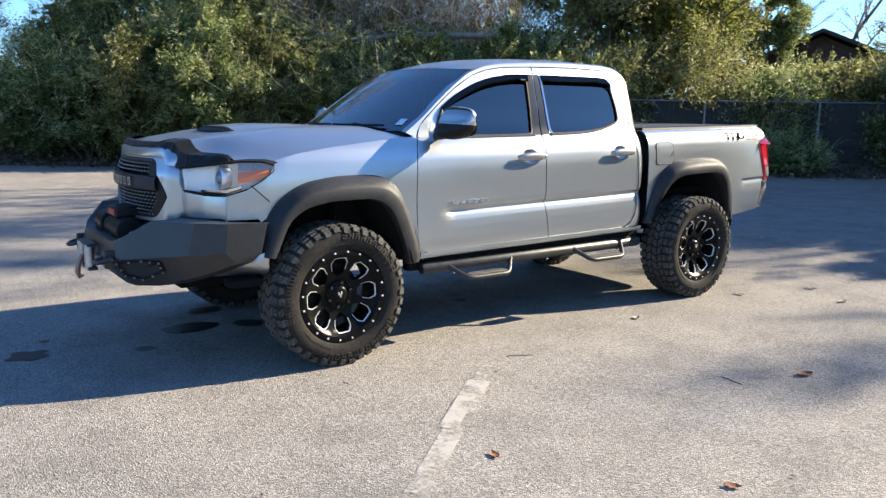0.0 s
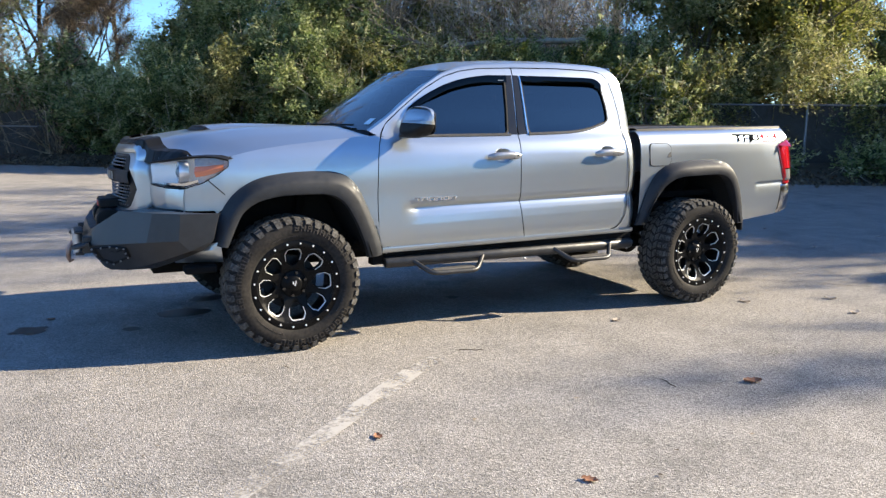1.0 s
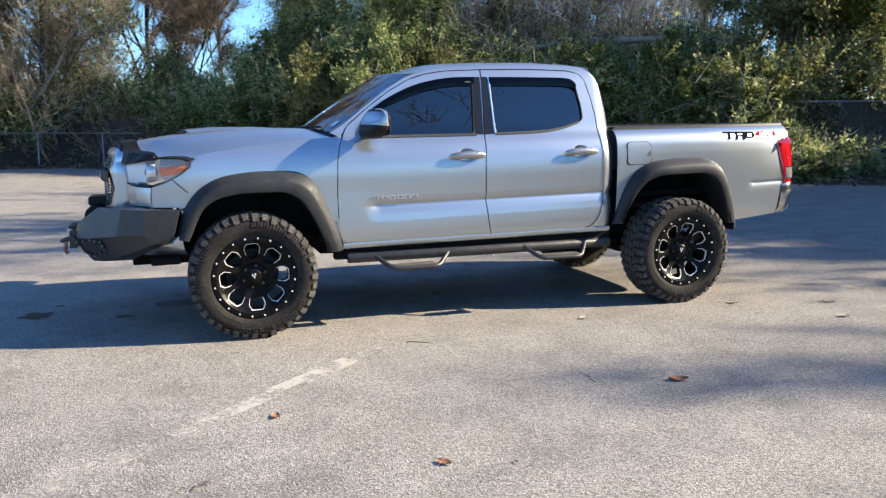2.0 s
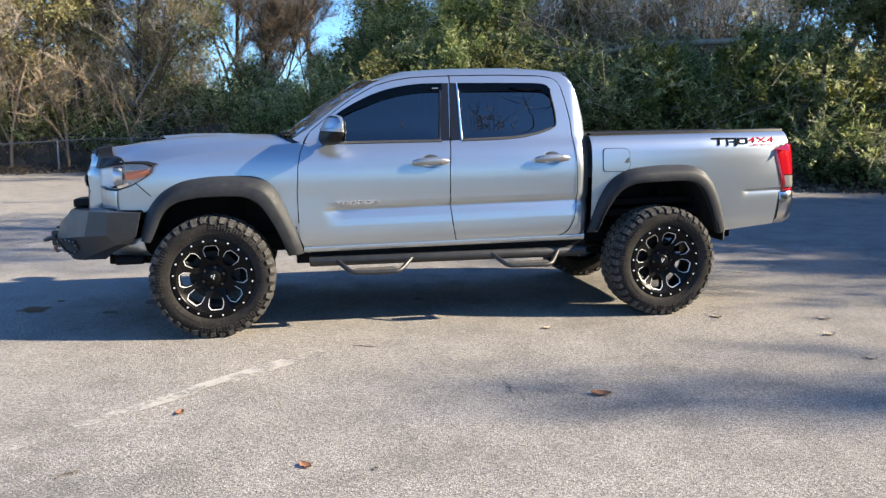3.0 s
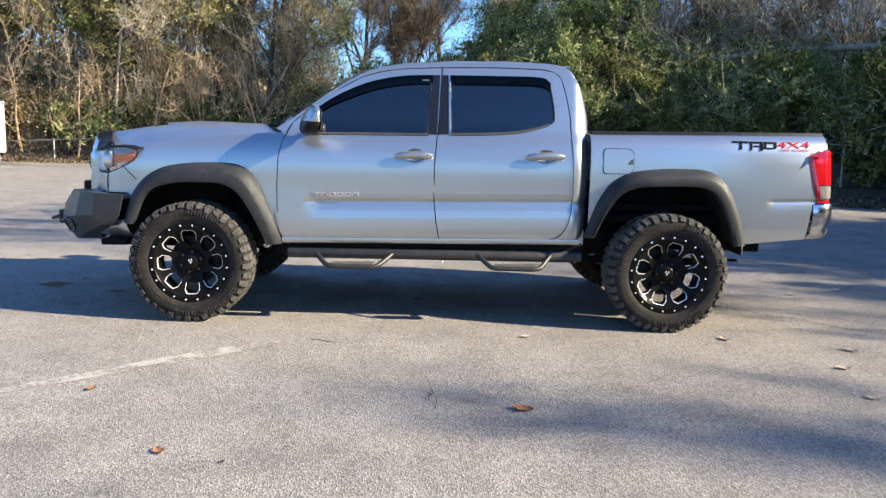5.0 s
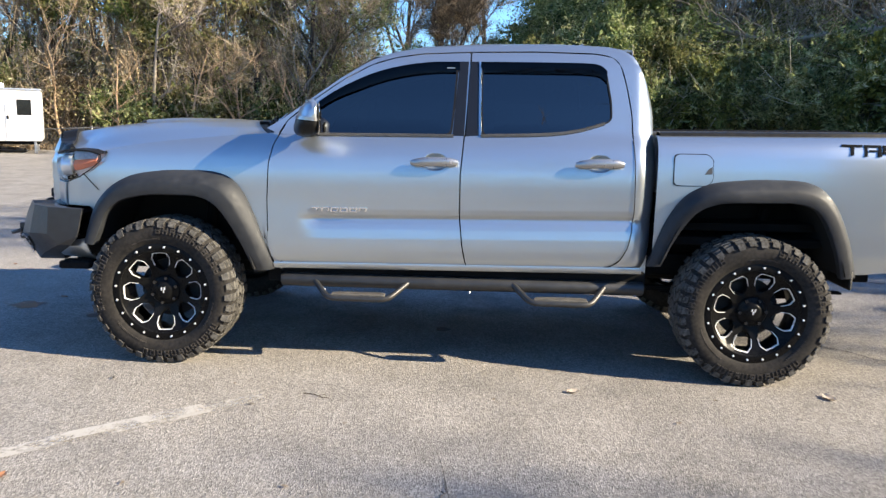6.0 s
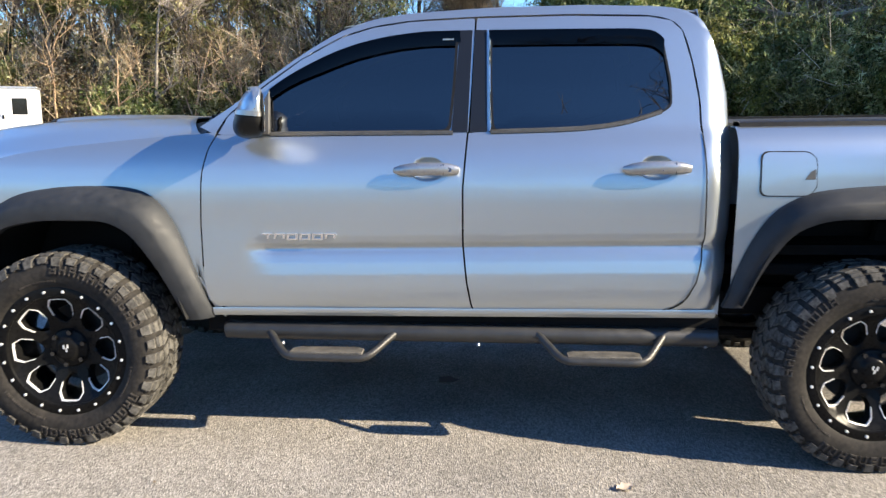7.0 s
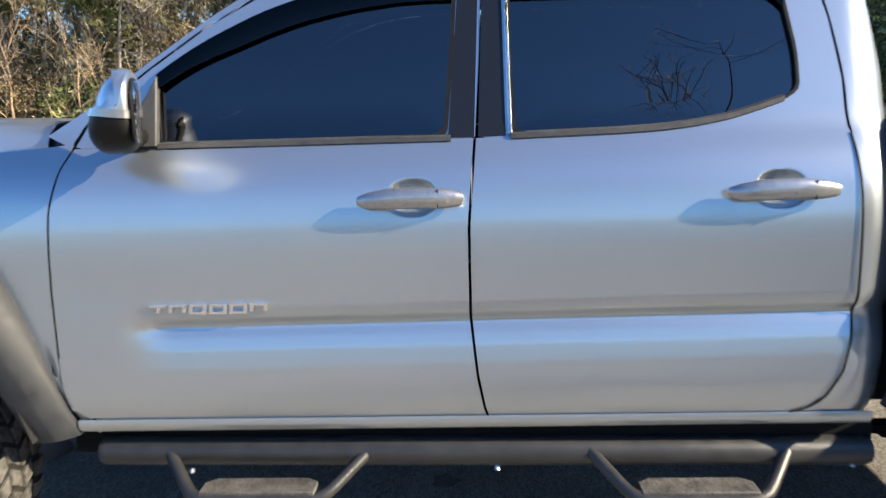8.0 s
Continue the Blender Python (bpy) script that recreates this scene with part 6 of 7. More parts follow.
def bush(x, y, height, radius, mat, seed, n=15000, leaf=0.064, label="dense evergreen bush at the car park edge", cat="bush", name="bush", low=0.0, group="bushes along the fence"):
    rng = np.random.default_rng(seed)
    z = bank_z(x, y) - 0.05
    ob = thing(name, label, cat, (x, y, z), group)
    lines = []
    if name == "tree":
        lines, e2 = limbs(rng, (0, 0, 0), height * 0.72, 0.11, 5, (0.03, 0.02), 0.5, 0.3, 2)
        part("trunk", limb_mesh("trunk", lines, BARK), None, ob)
    else:
        for k in range(6):
            l, e2 = limbs(rng, (rng.normal() * 0.25, rng.normal() * 0.25, 0), height * 0.62, 0.035, 3, (rng.normal() * 0.35, rng.normal() * 0.35), 0.5, 0.3, 1)
            lines += l
        part("stem", limb_mesh("stem", lines, BARK), None, ob)["kind"] = "stuff"
    P, c, s, D = clump_points(rng, n, height, radius, int(40 + radius * 22), low)
    deep = c[rng.integers(0, len(c), n // 6)] + rng.normal(size=(n // 6, 3)) * 0.15
    deep[:, :2] *= 0.75
    Q = np.concatenate([leaves(P, rng, leaf * 1.35, leaf * 0.52, 0.45, D), leaves(deep, rng, 0.20, 0.12)])
    part("crown", quads_mesh("crown", Q, mat), None, ob)
    if height < 5:
        # bare twigs among the leaves
        i = rng.integers(0, len(c), 260)
        A = c[i] + rng.normal(size=(260, 3)) * s[i][:, None] * 0.6
        B = A + unit(rng.normal(size=(260, 3)) + np.array([-0.2, -0.5, 0.35])) * rng.uniform(0.3, 1.0, (260, 1))
        part("twig", quads_mesh("twig", blades(A, B, 0.015, 0.006, rng), TWIGS), None, ob)["kind"] = "stuff"
    # long arching shoots that break the outline
    m, per = (150, 18) if height < 5 else (36, 22)
    i = rng.integers(0, len(c), m)
    A = c[i]
    way = unit(rng.normal(size=(m, 3)) * 0.75 + np.array([0, -0.25, 0.8]))
    B = A + way * (s[i][:, None] * 1.2 + rng.uniform(0.2, 0.9, (m, 1)))
    t = rng.uniform(0.25, 1, (m * per, 1))
    L = np.repeat(A, per, 0) * (1 - t) + np.repeat(B, per, 0) * t + rng.normal(size=(m * per, 3)) * 0.035
    L[:, 2] -= 0.16 * t[:, 0] ** 3
    part("shoot", quads_mesh("shoot", np.concatenate([blades(A, B, 0.014, 0.004, rng), leaves(L, rng, leaf * 1.5, leaf * 0.42, 0.4, np.repeat(way, per, 0))]), SPRAY if mat is not BROWN else TWIGS), None, ob)["kind"] = "stuff"
    return ob


def bare_tree(x, y, height, radius, seed, twigs=26, mat=None, bark=None, lean=(0, 0), spread=0.55, forks=4, start=0.3, label="bare deciduous tree with grey branches", leafy=0, leaf_mat=None, levels=3, twig=0.75, width=0.014, bend=0.12, droop=0.0):
    rng = np.random.default_rng(seed)
    ob = thing("tree", label, "tree", (x, y, bank_z(x, y) - 0.1), "trees round the car park")
    lines, ends = limbs(rng, (0, 0, 0), height, radius, forks, lean, spread, start, levels, bend, droop)
    part("trunk", limb_mesh("trunk", lines, bark or BARK), None, ob)
    A, B = twig_cloud(rng, ends, twigs, twig, width)
    Q = [blades(A, B, width, width * 0.35, rng)]
    part("crown", quads_mesh("crown", Q[0], mat or TWIGS), None, ob)
    if leafy:
        i = rng.integers(0, len(A), leafy)
        t = rng.uniform(0, 1, (leafy, 1))
        C = A[i] * (1 - t) + B[i] * t + rng.normal(size=(leafy, 3)) * 0.08
        part("leaves", quads_mesh("leaves", leaves(C, rng, 0.13, 0.07), leaf_mat or BROWN), None, ob)
    return ob


def pine(x, y, height, seed):
    rng = np.random.default_rng(seed)
    ob = thing("pine_tree", "tall pine with sunlit yellow-green needles", "tree", (x, y, bank_z(x, y) - 0.1), "trees round the car park")
    lines, tips = [([np.array([0, 0, 0.0]), np.array([0.1, 0.05, height * 0.5]), np.array([0.05, 0.1, height])], [0.17, 0.12, 0.03])], []
    for k in range(26):
        z = height * (0.28 + 0.70 * k / 26)
        a = rng.uniform(0, 6.28)
        r = (1 - (k / 30)) * 2.2 * rng.uniform(0.6, 1.1)
        p0, p1 = np.array([0.05, 0.05, z]), np.array([math.cos(a) * r, math.sin(a) * r, z + rng.uniform(-0.2, 0.5)])
        lines.append(([p0, (p0 + p1) / 2 + np.array([0, 0, 0.08]), p1], [0.035, 0.022, 0.008]))
        for t in np.linspace(0.35, 1, 7):
            tips.append(p0 + (p1 - p0) * t + rng.normal(size=3) * 0.16)
    part("trunk", limb_mesh("trunk", lines, BARK), None, ob)
    T = np.repeat(np.array(tips), 46, 0) + rng.normal(size=(len(tips) * 46, 3)) * np.array([0.10, 0.10, 0.07])
    D = unit(rng.normal(size=T.shape) + np.array([0, 0, 0.35])) * rng.uniform(0.12, 0.26, (len(T), 1))
    part("crown", quads_mesh("crown", blades(T, T + D, 0.036, 0.008, rng), NEEDLES), None, ob)


# evergreen thicket, tall over its far end
for x, o, h, r, m, n, sd in ((1.2, 1.6, 2.3, 1.3, PRIVET, 15000, 1), (2.6, 1.5, 3.1, 1.5, PRIVET, 21000, 2), (3.9, 1.4, 3.8, 1.6, OLIVE, 23000, 3), (5.1, 1.3, 4.0, 1.5, PRIVET, 21000, 4),
                             (6.3, 2.4, 3.5, 1.4, OLIVE, 17000, 5), (7.5, 2.9, 3.1, 1.4, YELLOW, 16000, 6), (8.7, 2.9, 3.0, 1.3, OLIVE, 15000, 7), (9.8, 3.0, 3.0, 1.3, OLIVE, 15000, 8),
                             (3.7, 8.6, 4.6, 2.0, OLIVE, 17000, 9), (5.3, 7.4, 6.6, 2.3, PRIVET, 22000, 10), (3.0, 4.6, 3.3, 1.7, PRIVET, 15000, 19), (6.6, 4.4, 6.0, 2.1, PRIVET, 18000, 11), (8.8, 4.4, 3.3, 1.9, OLIVE, 15000, 12),
                             (11.0, 4.2, 3.2, 1.9, PRIVET, 15000, 13), (13.2, 4.6, 3.3, 2.0, PRIVET, 15000, 14), (14.8, 4.3, 3.2, 1.9, OLIVE, 15000, 15), (17.2, 4.6, 3.6, 1.9, OLIVE, 14000, 16), (8.2, 9.4, 5.0, 2.3, BROWN, 9000, 26), (10.6, 9.2, 5.2, 2.4, OLIVE, 9000, 27), (13.0, 9.0, 5.0, 2.3, BROWN, 9000, 28), (19.8, 4.8, 2.3, 1.8, PRIVET, 12000, 17), (23.4, 5.0, 2.9, 1.8, OLIVE, 13000, 18)):
    bush(x, lot_edge(x) + o, h, r, m, sd, int(n * 1.75))
for x, o, h, r, n, sd in ((10.8, 2.9, 3.0, 1.1, 9000, 21), (12.2, 2.7, 3.3, 1.1, 10000, 22), (13.6, 2.8, 3.0, 1.1, 9000, 23), (20.6, 1.3, 1.6, 0.9, 5000, 24)):
    bush(x, lot_edge(x) + o, h, r, YELLOW if sd != 24 else OLIVE, sd, int(n * 1.6), 0.08, "yellow-green leafy shrub overhanging the fence", "shrub", "shrub")
# low ivy at the foot of the fence
for x, o, h, r, sd in ((13.3, 1.3, 1.7, 0.85, 38), (13.9, 1.2, 0.7, 0.9, 31), (15.0, 1.3, 0.6, 0.9, 32), (17.8, 1.3, 0.6, 1.0, 33)):
    bush(x, lot_edge(x) + o, h, r, PRIVET, sd, 4500, 0.08, "low ivy at the foot of the fence", "shrub", "shrub")
# creepers that hang on the wire of the tall fence
rng = np.random.default_rng(37)
for cx, wide, high, count in ((14.2, 0.9, 1.5, 700), (17.9, 0.8, 1.9, 900), (20.9, 1.0, 2.0, 900), (22.9, 0.9, 1.6, 600)):
    ob = thing("creeper", "brown-green creeper climbing the chain-link fence", "creeper", (cx, lot_edge(cx) + 2.0, bank_z(cx, lot_edge(cx) + 2.0)), "creepers on the fence")
    stems = []
    for k in range(9):
        x0 = rng.normal() * wide * 0.4
        pts = [np.array([x0, -0.62 * x0, -0.05])]
        for j in range(6):
            dx = rng.normal() * 0.14
            pts.append(pts[-1] + np.array([dx, -0.62 * dx - 0.01, high * rng.uniform(0.08, 0.2)]))
        stems.append((pts, [0.012, 0.011, 0.010, 0.008, 0.007, 0.005, 0.003]))
    part("stem", limb_mesh("stem", stems, BARK), None, ob)["kind"] = "stuff"
    P = np.concatenate([np.array(p) for p, _ in stems])
    C = P[rng.integers(0, len(P), count)] + rng.normal(size=(count, 3)) * np.array([0.16, 0.13, 0.14])
    C[:, 2] = np.abs(C[:, 2])
    part("foliage", quads_mesh("foliage", leaves(C, rng, 0.11, 0.07), OLIVE if cx < 18 else BROWN), None, ob)
# leafy yellow-green trees behind the fence
for x, y, h, r, m, sd in ((17.0, 13.0, 6.6, 2.2, OLIVE, 41), (18.7, 11.7, 6.4, 1.9, YELLOW, 42), (24.5, 9.6, 1.7, 1.6, OLIVE, 44), (28.6, 7.0, 4.2, 2.0, OLIVE, 45), (31.0, 16.2, 8.5, 1.4, PRIVET, 29), (21.5, 13.2, 6.0, 2.0, OLIVE, 46)):
    bush(x, y, h, r, m, sd, 28000, 0.085, "tall leafy tree behind the fence", "tree", "tree", 2.0, "trees round the car park")

# sunlit half-bare trees standing in the wood beyond the low fence
for x, y, h, r, m, sd in ((-3.6, 26.4, 8.2, 1.5, SPRAY, 47), (-7.4, 25.0, 8.8, 2.0, SUNNY, 48), (-9.8, 24.6, 8.0, 2.0, SUNNY, 49), (-13.2, 24.6, 9.0, 2.3, OLIVE, 50)):
    bush(x, y, h, r, m, sd, 4500, 0.11, "sunlit olive-green tree at the edge of the wood", "tree", "tree", 2.2, "trees round the car park")
# bare wood behind the thicket
for x, y, h, r, sd in ((8.5, 22.5, 9.5, 0.17, 51), (11.5, 20.0, 10.0, 0.20, 52), (14.0, 19.5, 10.5, 0.18, 53), (17.6, 18.2, 11.0, 0.22, 54), (18.6, 18.4, 11.5, 0.20, 55), (20.4, 17.0, 11.0, 0.21, 56), (12.8, 23.5, 11, 0.2, 57), (6.0, 24.5, 9.5, 0.15, 58)):
    bare_tree(x, y, h, r, sd, 34, TWIGS_GREY, PALE_BARK if sd in (54, 55, 56) else BARK, leafy=500, leaf_mat=OLIVE if sd % 2 else BROWN)
for x, y, h, r, sd in ((48, 22, 10.5, 0.2, 61), (53, 20, 11, 0.22, 62), (51, 27, 11.5, 0.2, 63), (46, 27.5, 10.0, 0.18, 64)):
    bare_tree(x, y, h, r, sd, 30, TWIGS, BARK, leafy=500, leaf_mat=BROWN)
# leaning dead trunk
rng = np.random.default_rng(60)
fallen = thing("fallen_tree", "pale dead tree leaning through the thicket", "tree", (8.3, 16.0, 0.3))
main = [np.array(p, float) for p in ((-0.88, 1.67, 4.53), (-0.5, 1.37, 4.07), (0.19, 0.81, 3.61), (1.13, 0.06, 3.34), (1.94, -0.59, 3.45), (2.73, -1.22, 3.53), (3.48, -1.82, 3.51), (4.46, -2.61, 3.51), (5.9, -3.8, 3.3), (7.3, -5.0, 0.2))]
lines = [(main, [0.025, 0.04, 0.055, 0.07, 0.08, 0.085, 0.09, 0.10, 0.12, 0.14])]
for k in range(38):
    t = rng.uniform(0, 6.5)
    i = int(t)
    p = main[i] + (main[i + 1] - main[i]) * (t - i)
    d = np.array([-0.9, 0.55, 0.45]) + rng.normal(size=3) * 0.5
    pts = [p]
    for j in range(6):
        d = d + rng.normal(size=3) * 0.25 + np.array([0, 0, -0.03])
        pts.append(pts[-1] + d / np.linalg.norm(d) * 0.34)
    r = rng.uniform(0.4, 1.0)
    lines.append((pts, [0.036 * r, 0.030 * r, 0.024 * r, 0.019 * r, 0.014 * r, 0.010 * r, 0.004]))
    lines.append(([pts[3], pts[3] + np.array([-0.3, 0.1, 0.25]) + rng.normal(size=3) * 0.15, pts[3] + np.array([-0.6, 0.2, 0.45]) + rng.normal(size=3) * 0.25], [0.014 * r, 0.010 * r, 0.003]))
part("log", limb_mesh("log", lines, textured("bleached_dead_wood", (0.15, 0.12, 0.085), (0.34, 0.285, 0.21), 6, 0.9, 0, 0.01, 20)), None, fallen)

# mixed wood beyond the left corner
spec = [(-1.4, 28.0, 9.5, 0.12, 71, 0), (0.6, 31, 8.0, 0.09, 72, 300), (3.4, 32, 8.0, 0.09, 68, 1500), (-0.4, 34, 8.5, 0.10, 69, 500), (2.0, 36, 9.0, 0.10, 70, 900), (-3.9, 27.0, 8.5, 0.12, 73, 900), (-5.0, 28.5, 11, 0.15, 74, 2400), (-6.2, 25.8, 9.0, 0.10, 75, 1800), (-7.6, 28.0, 12, 0.17, 76, 2600),
        (-9.0, 26.2, 9.5, 0.12, 77, 1600), (-10.2, 29, 12, 0.16, 78, 2400), (-12.0, 26.5, 10, 0.13, 79, 1500), (-13.6, 28.5, 12, 0.18, 80, 2200), (-15.5, 26.0, 10, 0.14, 81, 1200), (-17.5, 28, 11.5, 0.16, 82, 1500),
        (-19.5, 26.0, 10, 0.15, 83, 900), (-22, 28, 11, 0.18, 84, 900), (-8.2, 24.6, 7.0, 0.07, 85, 900), (-11.0, 24.8, 6.5, 0.07, 86, 700), (-4.6, 25.0, 6.0, 0.06, 87, 900), (-14.6, 24.8, 6.5, 0.08, 88, 700)]
for x, y, h, r, sd, lf in spec:
    bare_tree(x, y, h, r, sd, 22 if sd > 72 else 90, TWIGS_DARK if sd < 73 else (TWIGS_RED, TWIGS_MAUVE, TWIGS)[sd % 3], DARK_BARK if sd < 73 else (PALE_BARK if sd % 4 == 0 else BARK), spread=0.45, forks=5, start=0.10, leafy=0 if sd < 73 else lf * 2, leaf_mat=(OLIVE, SUNNY, SUNNY)[sd % 3])
bare_tree(-2.5, 23.4, 3.6, 0.07, 90, 20, TWIGS_RED, textured("orange_bark", (0.20, 0.10, 0.05), (0.36, 0.20, 0.11), 6, 0.9), spread=0.6, start=0.2, label="small bare tan sapling", levels=2)
for x, y, h, r, sd in ((-4.9, 24.6, 10.5, 0.10, 171), (-7.0, 25.6, 11.5, 0.13, 172), (-9.2, 24.4, 11.0, 0.11, 173), (-11.2, 25.0, 12.0, 0.15, 174), (-13.8, 24.6, 11.0, 0.12, 175), (-17.0, 25.0, 11.5, 0.14, 176)):
    bare_tree(x, y, h, r, sd, 10, TWIGS_DARK, DARK_BARK, spread=0.5, forks=4, start=0.25, label="dark-barked bare tree at the edge of the wood", lean=(0.05 * (-1) ** sd, 0), leafy=1200, leaf_mat=OLIVE)
ORANGE_BARK = textured("tan_bark", (0.30, 0.19, 0.11), (0.50, 0.36, 0.23), 6, 0.9)
for x, y, h, r, sd in ((-4.6, 23.6, 3.4, 0.06, 151), (-7.0, 23.2, 3.0, 0.05, 152), (-8.8, 23.0, 3.8, 0.06, 153), (-11.4, 22.6, 3.2, 0.05, 154), (-13.4, 22.6, 3.6, 0.06, 155), (-1.0, 23.2, 2.8, 0.05, 156), (-10.2, 23.6, 5.2, 0.09, 157), (-6.0, 24.2, 5.6, 0.09, 158)):
    bare_tree(x, y, h, r, sd, 16, TWIGS_RED if sd < 157 else TWIGS, ORANGE_BARK if sd < 157 else PALE_BARK, spread=0.62, start=0.15, label="small bare tan sapling before the wood" if sd < 157 else "slim pale-barked bare tree before the wood", levels=2, lean=(0.12 * (-1) ** sd, -0.05))
for x, y, h, sd in ((-10.3, 24.4, 11.5, 91), (-14.9, 24.8, 12, 92), (-20.5, 27, 12, 93), (-6.4, 28.0, 11, 94), (-24, 25, 10, 95), (-12.4, 31, 13, 96)):
    pine(x, y, h, sd)
for x, o, h, r, m, sd in ((-3.4, 3.2, 2.8, 1.5, OLIVE, 101), (-6.0, 2.6, 1.9, 1.5, PRIVET, 102), (-8.6, 3.0, 2.0, 1.6, OLIVE, 103), (-11.4, 2.8, 1.8, 1.6, PRIVET, 104), (-14.2, 3.8, 2.8, 1.7, BROWN, 105), (-17.2, 3.8, 2.6, 1.8, OLIVE, 106), (-20.5, 4, 2.8, 1.9, BROWN, 107), (-0.8, 3.4, 3.2, 1.6, PRIVET, 108), (0.4, 2.2, 2.6, 1.2, PRIVET, 109)):
    bush(x, lot_edge(x) + o, h, r, m, sd, 9000, 0.11, "tangled undergrowth behind the fence", "bush", "bush", 0.0, "undergrowth")
# brushwood: arching canes, and the twiggy haze of the wood above them
rng = np.random.default_rng(110)


def wood_top(x):
    return line([(-30, 9), (-6.5, 9), (-4.2, 5.0), (-2.4, 3.2), (0.2, 2.6), (2.0, 3.6), (4, 6), (9, 7), (24, 7)], x)


def haze(name, label, n, x0, x1, y0, y1, mat, canes, leafy, leaf_mat, seed):
    rng = np.random.default_rng(seed)
    bx = rng.uniform(x0, x1, n)
    # stems stand in loose groups
    bx += np.sin(bx * 3.1) * 0.35
    by = np.array([lot_edge(v) for v in bx]) + rng.uniform(y0, y1, n)
    top = np.array([wood_top(v) for v in bx])
    z0 = np.where(rng.uniform(size=n) < canes, 0.3, rng.uniform(0.3, 1, n) * top * 0.85)
    A = np.stack([bx, by, z0], 1)
    B = A + unit(rng.normal(size=(n, 3)) * 0.45 + np.array([0, 0, 0.9])) * rng.uniform(0.6, 2.8, (n, 1))
    C = B + unit(rng.normal(size=(n, 3)) + np.array([0, 0, 0.2])) * rng.uniform(0.3, 1.1, (n, 1))
    D = A + (B - A) * rng.uniform(0.3, 0.8, (n, 1))
    E = D + unit(rng.normal(size=(n, 3)) + np.array([0, 0, 0.3])) * rng.uniform(0.3, 1.2, (n, 1))
    Q = np.concatenate([blades(A, B, 0.024, 0.012, rng), blades(B, C, 0.012, 0.004, rng), blades(D, E, 0.012, 0.004, rng)])
    ob = part(name, quads_mesh(name, Q, mat), None)
    tagged(ob, label, name.replace("_", " "), kind="stuff")
    i = rng.integers(0, n, leafy)
    g = (np.sin(C[i, 0] * 1.3) + np.sin(C[i, 2] * 1.7 + C[i, 0])) > -0.4
    P = C[i][g] + rng.normal(size=(int(g.sum()), 3)) * 0.22
    ob = part(name + "_leaves", quads_mesh(name + "_leaves", leaves(P, rng, 0.085, 0.05), leaf_mat), None)
    tagged(ob, "scattered dry and green leaves among the twigs", "leaves", kind="stuff")


haze("brushwood", "tangle of tan brushwood canes behind the fence", 4000, -26, 0.5, 1.5, 4.0, TWIGS_RED, 0.8, 20000, SUNNY, 111)
haze("twig_haze", "grey twigs of the bare winter wood", 6000, -28, -2.5, 3.5, 8.0, TWIGS_MAUVE, 0.25, 60000, SUNNY, 112)
haze("far_twigs", "bare brown twigs behind the evergreen thicket", 8000, 6, 16.5, 6.5, 12.0, TWIGS_GREY, 0.2, 45000, OLIVE, 113)
FAR_LEAVES = leaf_material("far_wood_tan_and_green", [(0.10, 0.088, 0.052), (0.22, 0.20, 0.10), (0.35, 0.30, 0.185), (0.44, 0.39, 0.28)], 0.45)
# far wood that closes the place all round
n = 170000
a = np.concatenate([rng.uniform(0, 2 * math.pi, 100000), rng.uniform(0.7, 2.8, 70000)])
R = rng.uniform(52, 74, n)
hz = 4.2 + 2.0 * np.exp(-((a - 2.05) / 0.42) ** 4) + 5.0 * np.exp(-((a - 1.0) / 0.3) ** 4) + 1.2 * np.sin(a * 7) + 0.7 * np.sin(a * 17 + 1) + rng.normal(size=n) * 0.5
C = np.stack([R * np.cos(a), R * np.sin(a) + 5, rng.uniform(0, 1, n) ** 0.8 * hz], 1)
front = (C[:, 1] > 0) | (C[:, 0] > 20)
C[:, 2] *= np.where(front, 1.0, 0.6)
ob = part("far_wood", quads_mesh("far_wood", leaves(C, rng, 0.5, 0.34), FAR_LEAVES), None)
tagged(ob, "distant brown wood round the car park", "wood", kind="stuff")

# unseen trees added towards the sun, to streak the car park with shade
for x, y, h, r, sd in ((21.5, -1.4, 8.3, 2.4, 127), (25.0, -0.2, 9.0, 2.6, 128), (19.0, 1.2, 7.0, 2.0, 129), (29.0, 1.5, 10.0, 2.8, 130), (23.0, 3.0, 7.0, 2.2, 131), (19.0, -4.4, 6.8, 1.5, 132), (18.4, -2.6, 6.6, 1.6, 134), (22.2, -5.6, 7.0, 1.5, 133), (24.6, -2.6, 8.0, 2.2, 135), (27.0, 0.4, 9.5, 2.6, 136), (22.0, 0.6, 7.5, 2.2, 137)):
    bush(x, y, h, r, OLIVE, sd, 24000, 0.15, "tall leafy tree added out of view for its shade", "tree", "tree", 1.5, "trees round the car park")
for x, y, h, r, sd, tw in ((22.6, -8.8, 7.2, 0.16, 121, 26), (26.6, -10.4, 8.6, 0.18, 122, 26), (20.5, 1.2, 10.5, 0.2, 123, 30), (24.0, 0.6, 9.5, 0.2, 124, 30), (27.0, 3.0, 12.0, 0.22, 125, 30), (31.0, -3.5, 9.0, 0.22, 126, 24)):
    bare_tree(x, y, h, r, sd, tw, spread=0.6, start=0.3, leafy=4000, leaf_mat=BROWN)
# unseen tall trees, added to darken the reflections in the truck's side
for k in range(7):
    a = radians(-26 - 4.4 * k)
    d = 28 + 5 * math.sin(k * 2.3)
    bush(2 + d * math.cos(a), -3 + d * math.sin(a), 9.6 + 1.6 * math.sin(k * 1.7), 3.2, OLIVE if k % 2 else BROWN, 160 + k, 9000, 0.34, "tall leafy tree out of view, for the truck's reflections", "tree", "tree", 1.0, "trees round the car park")
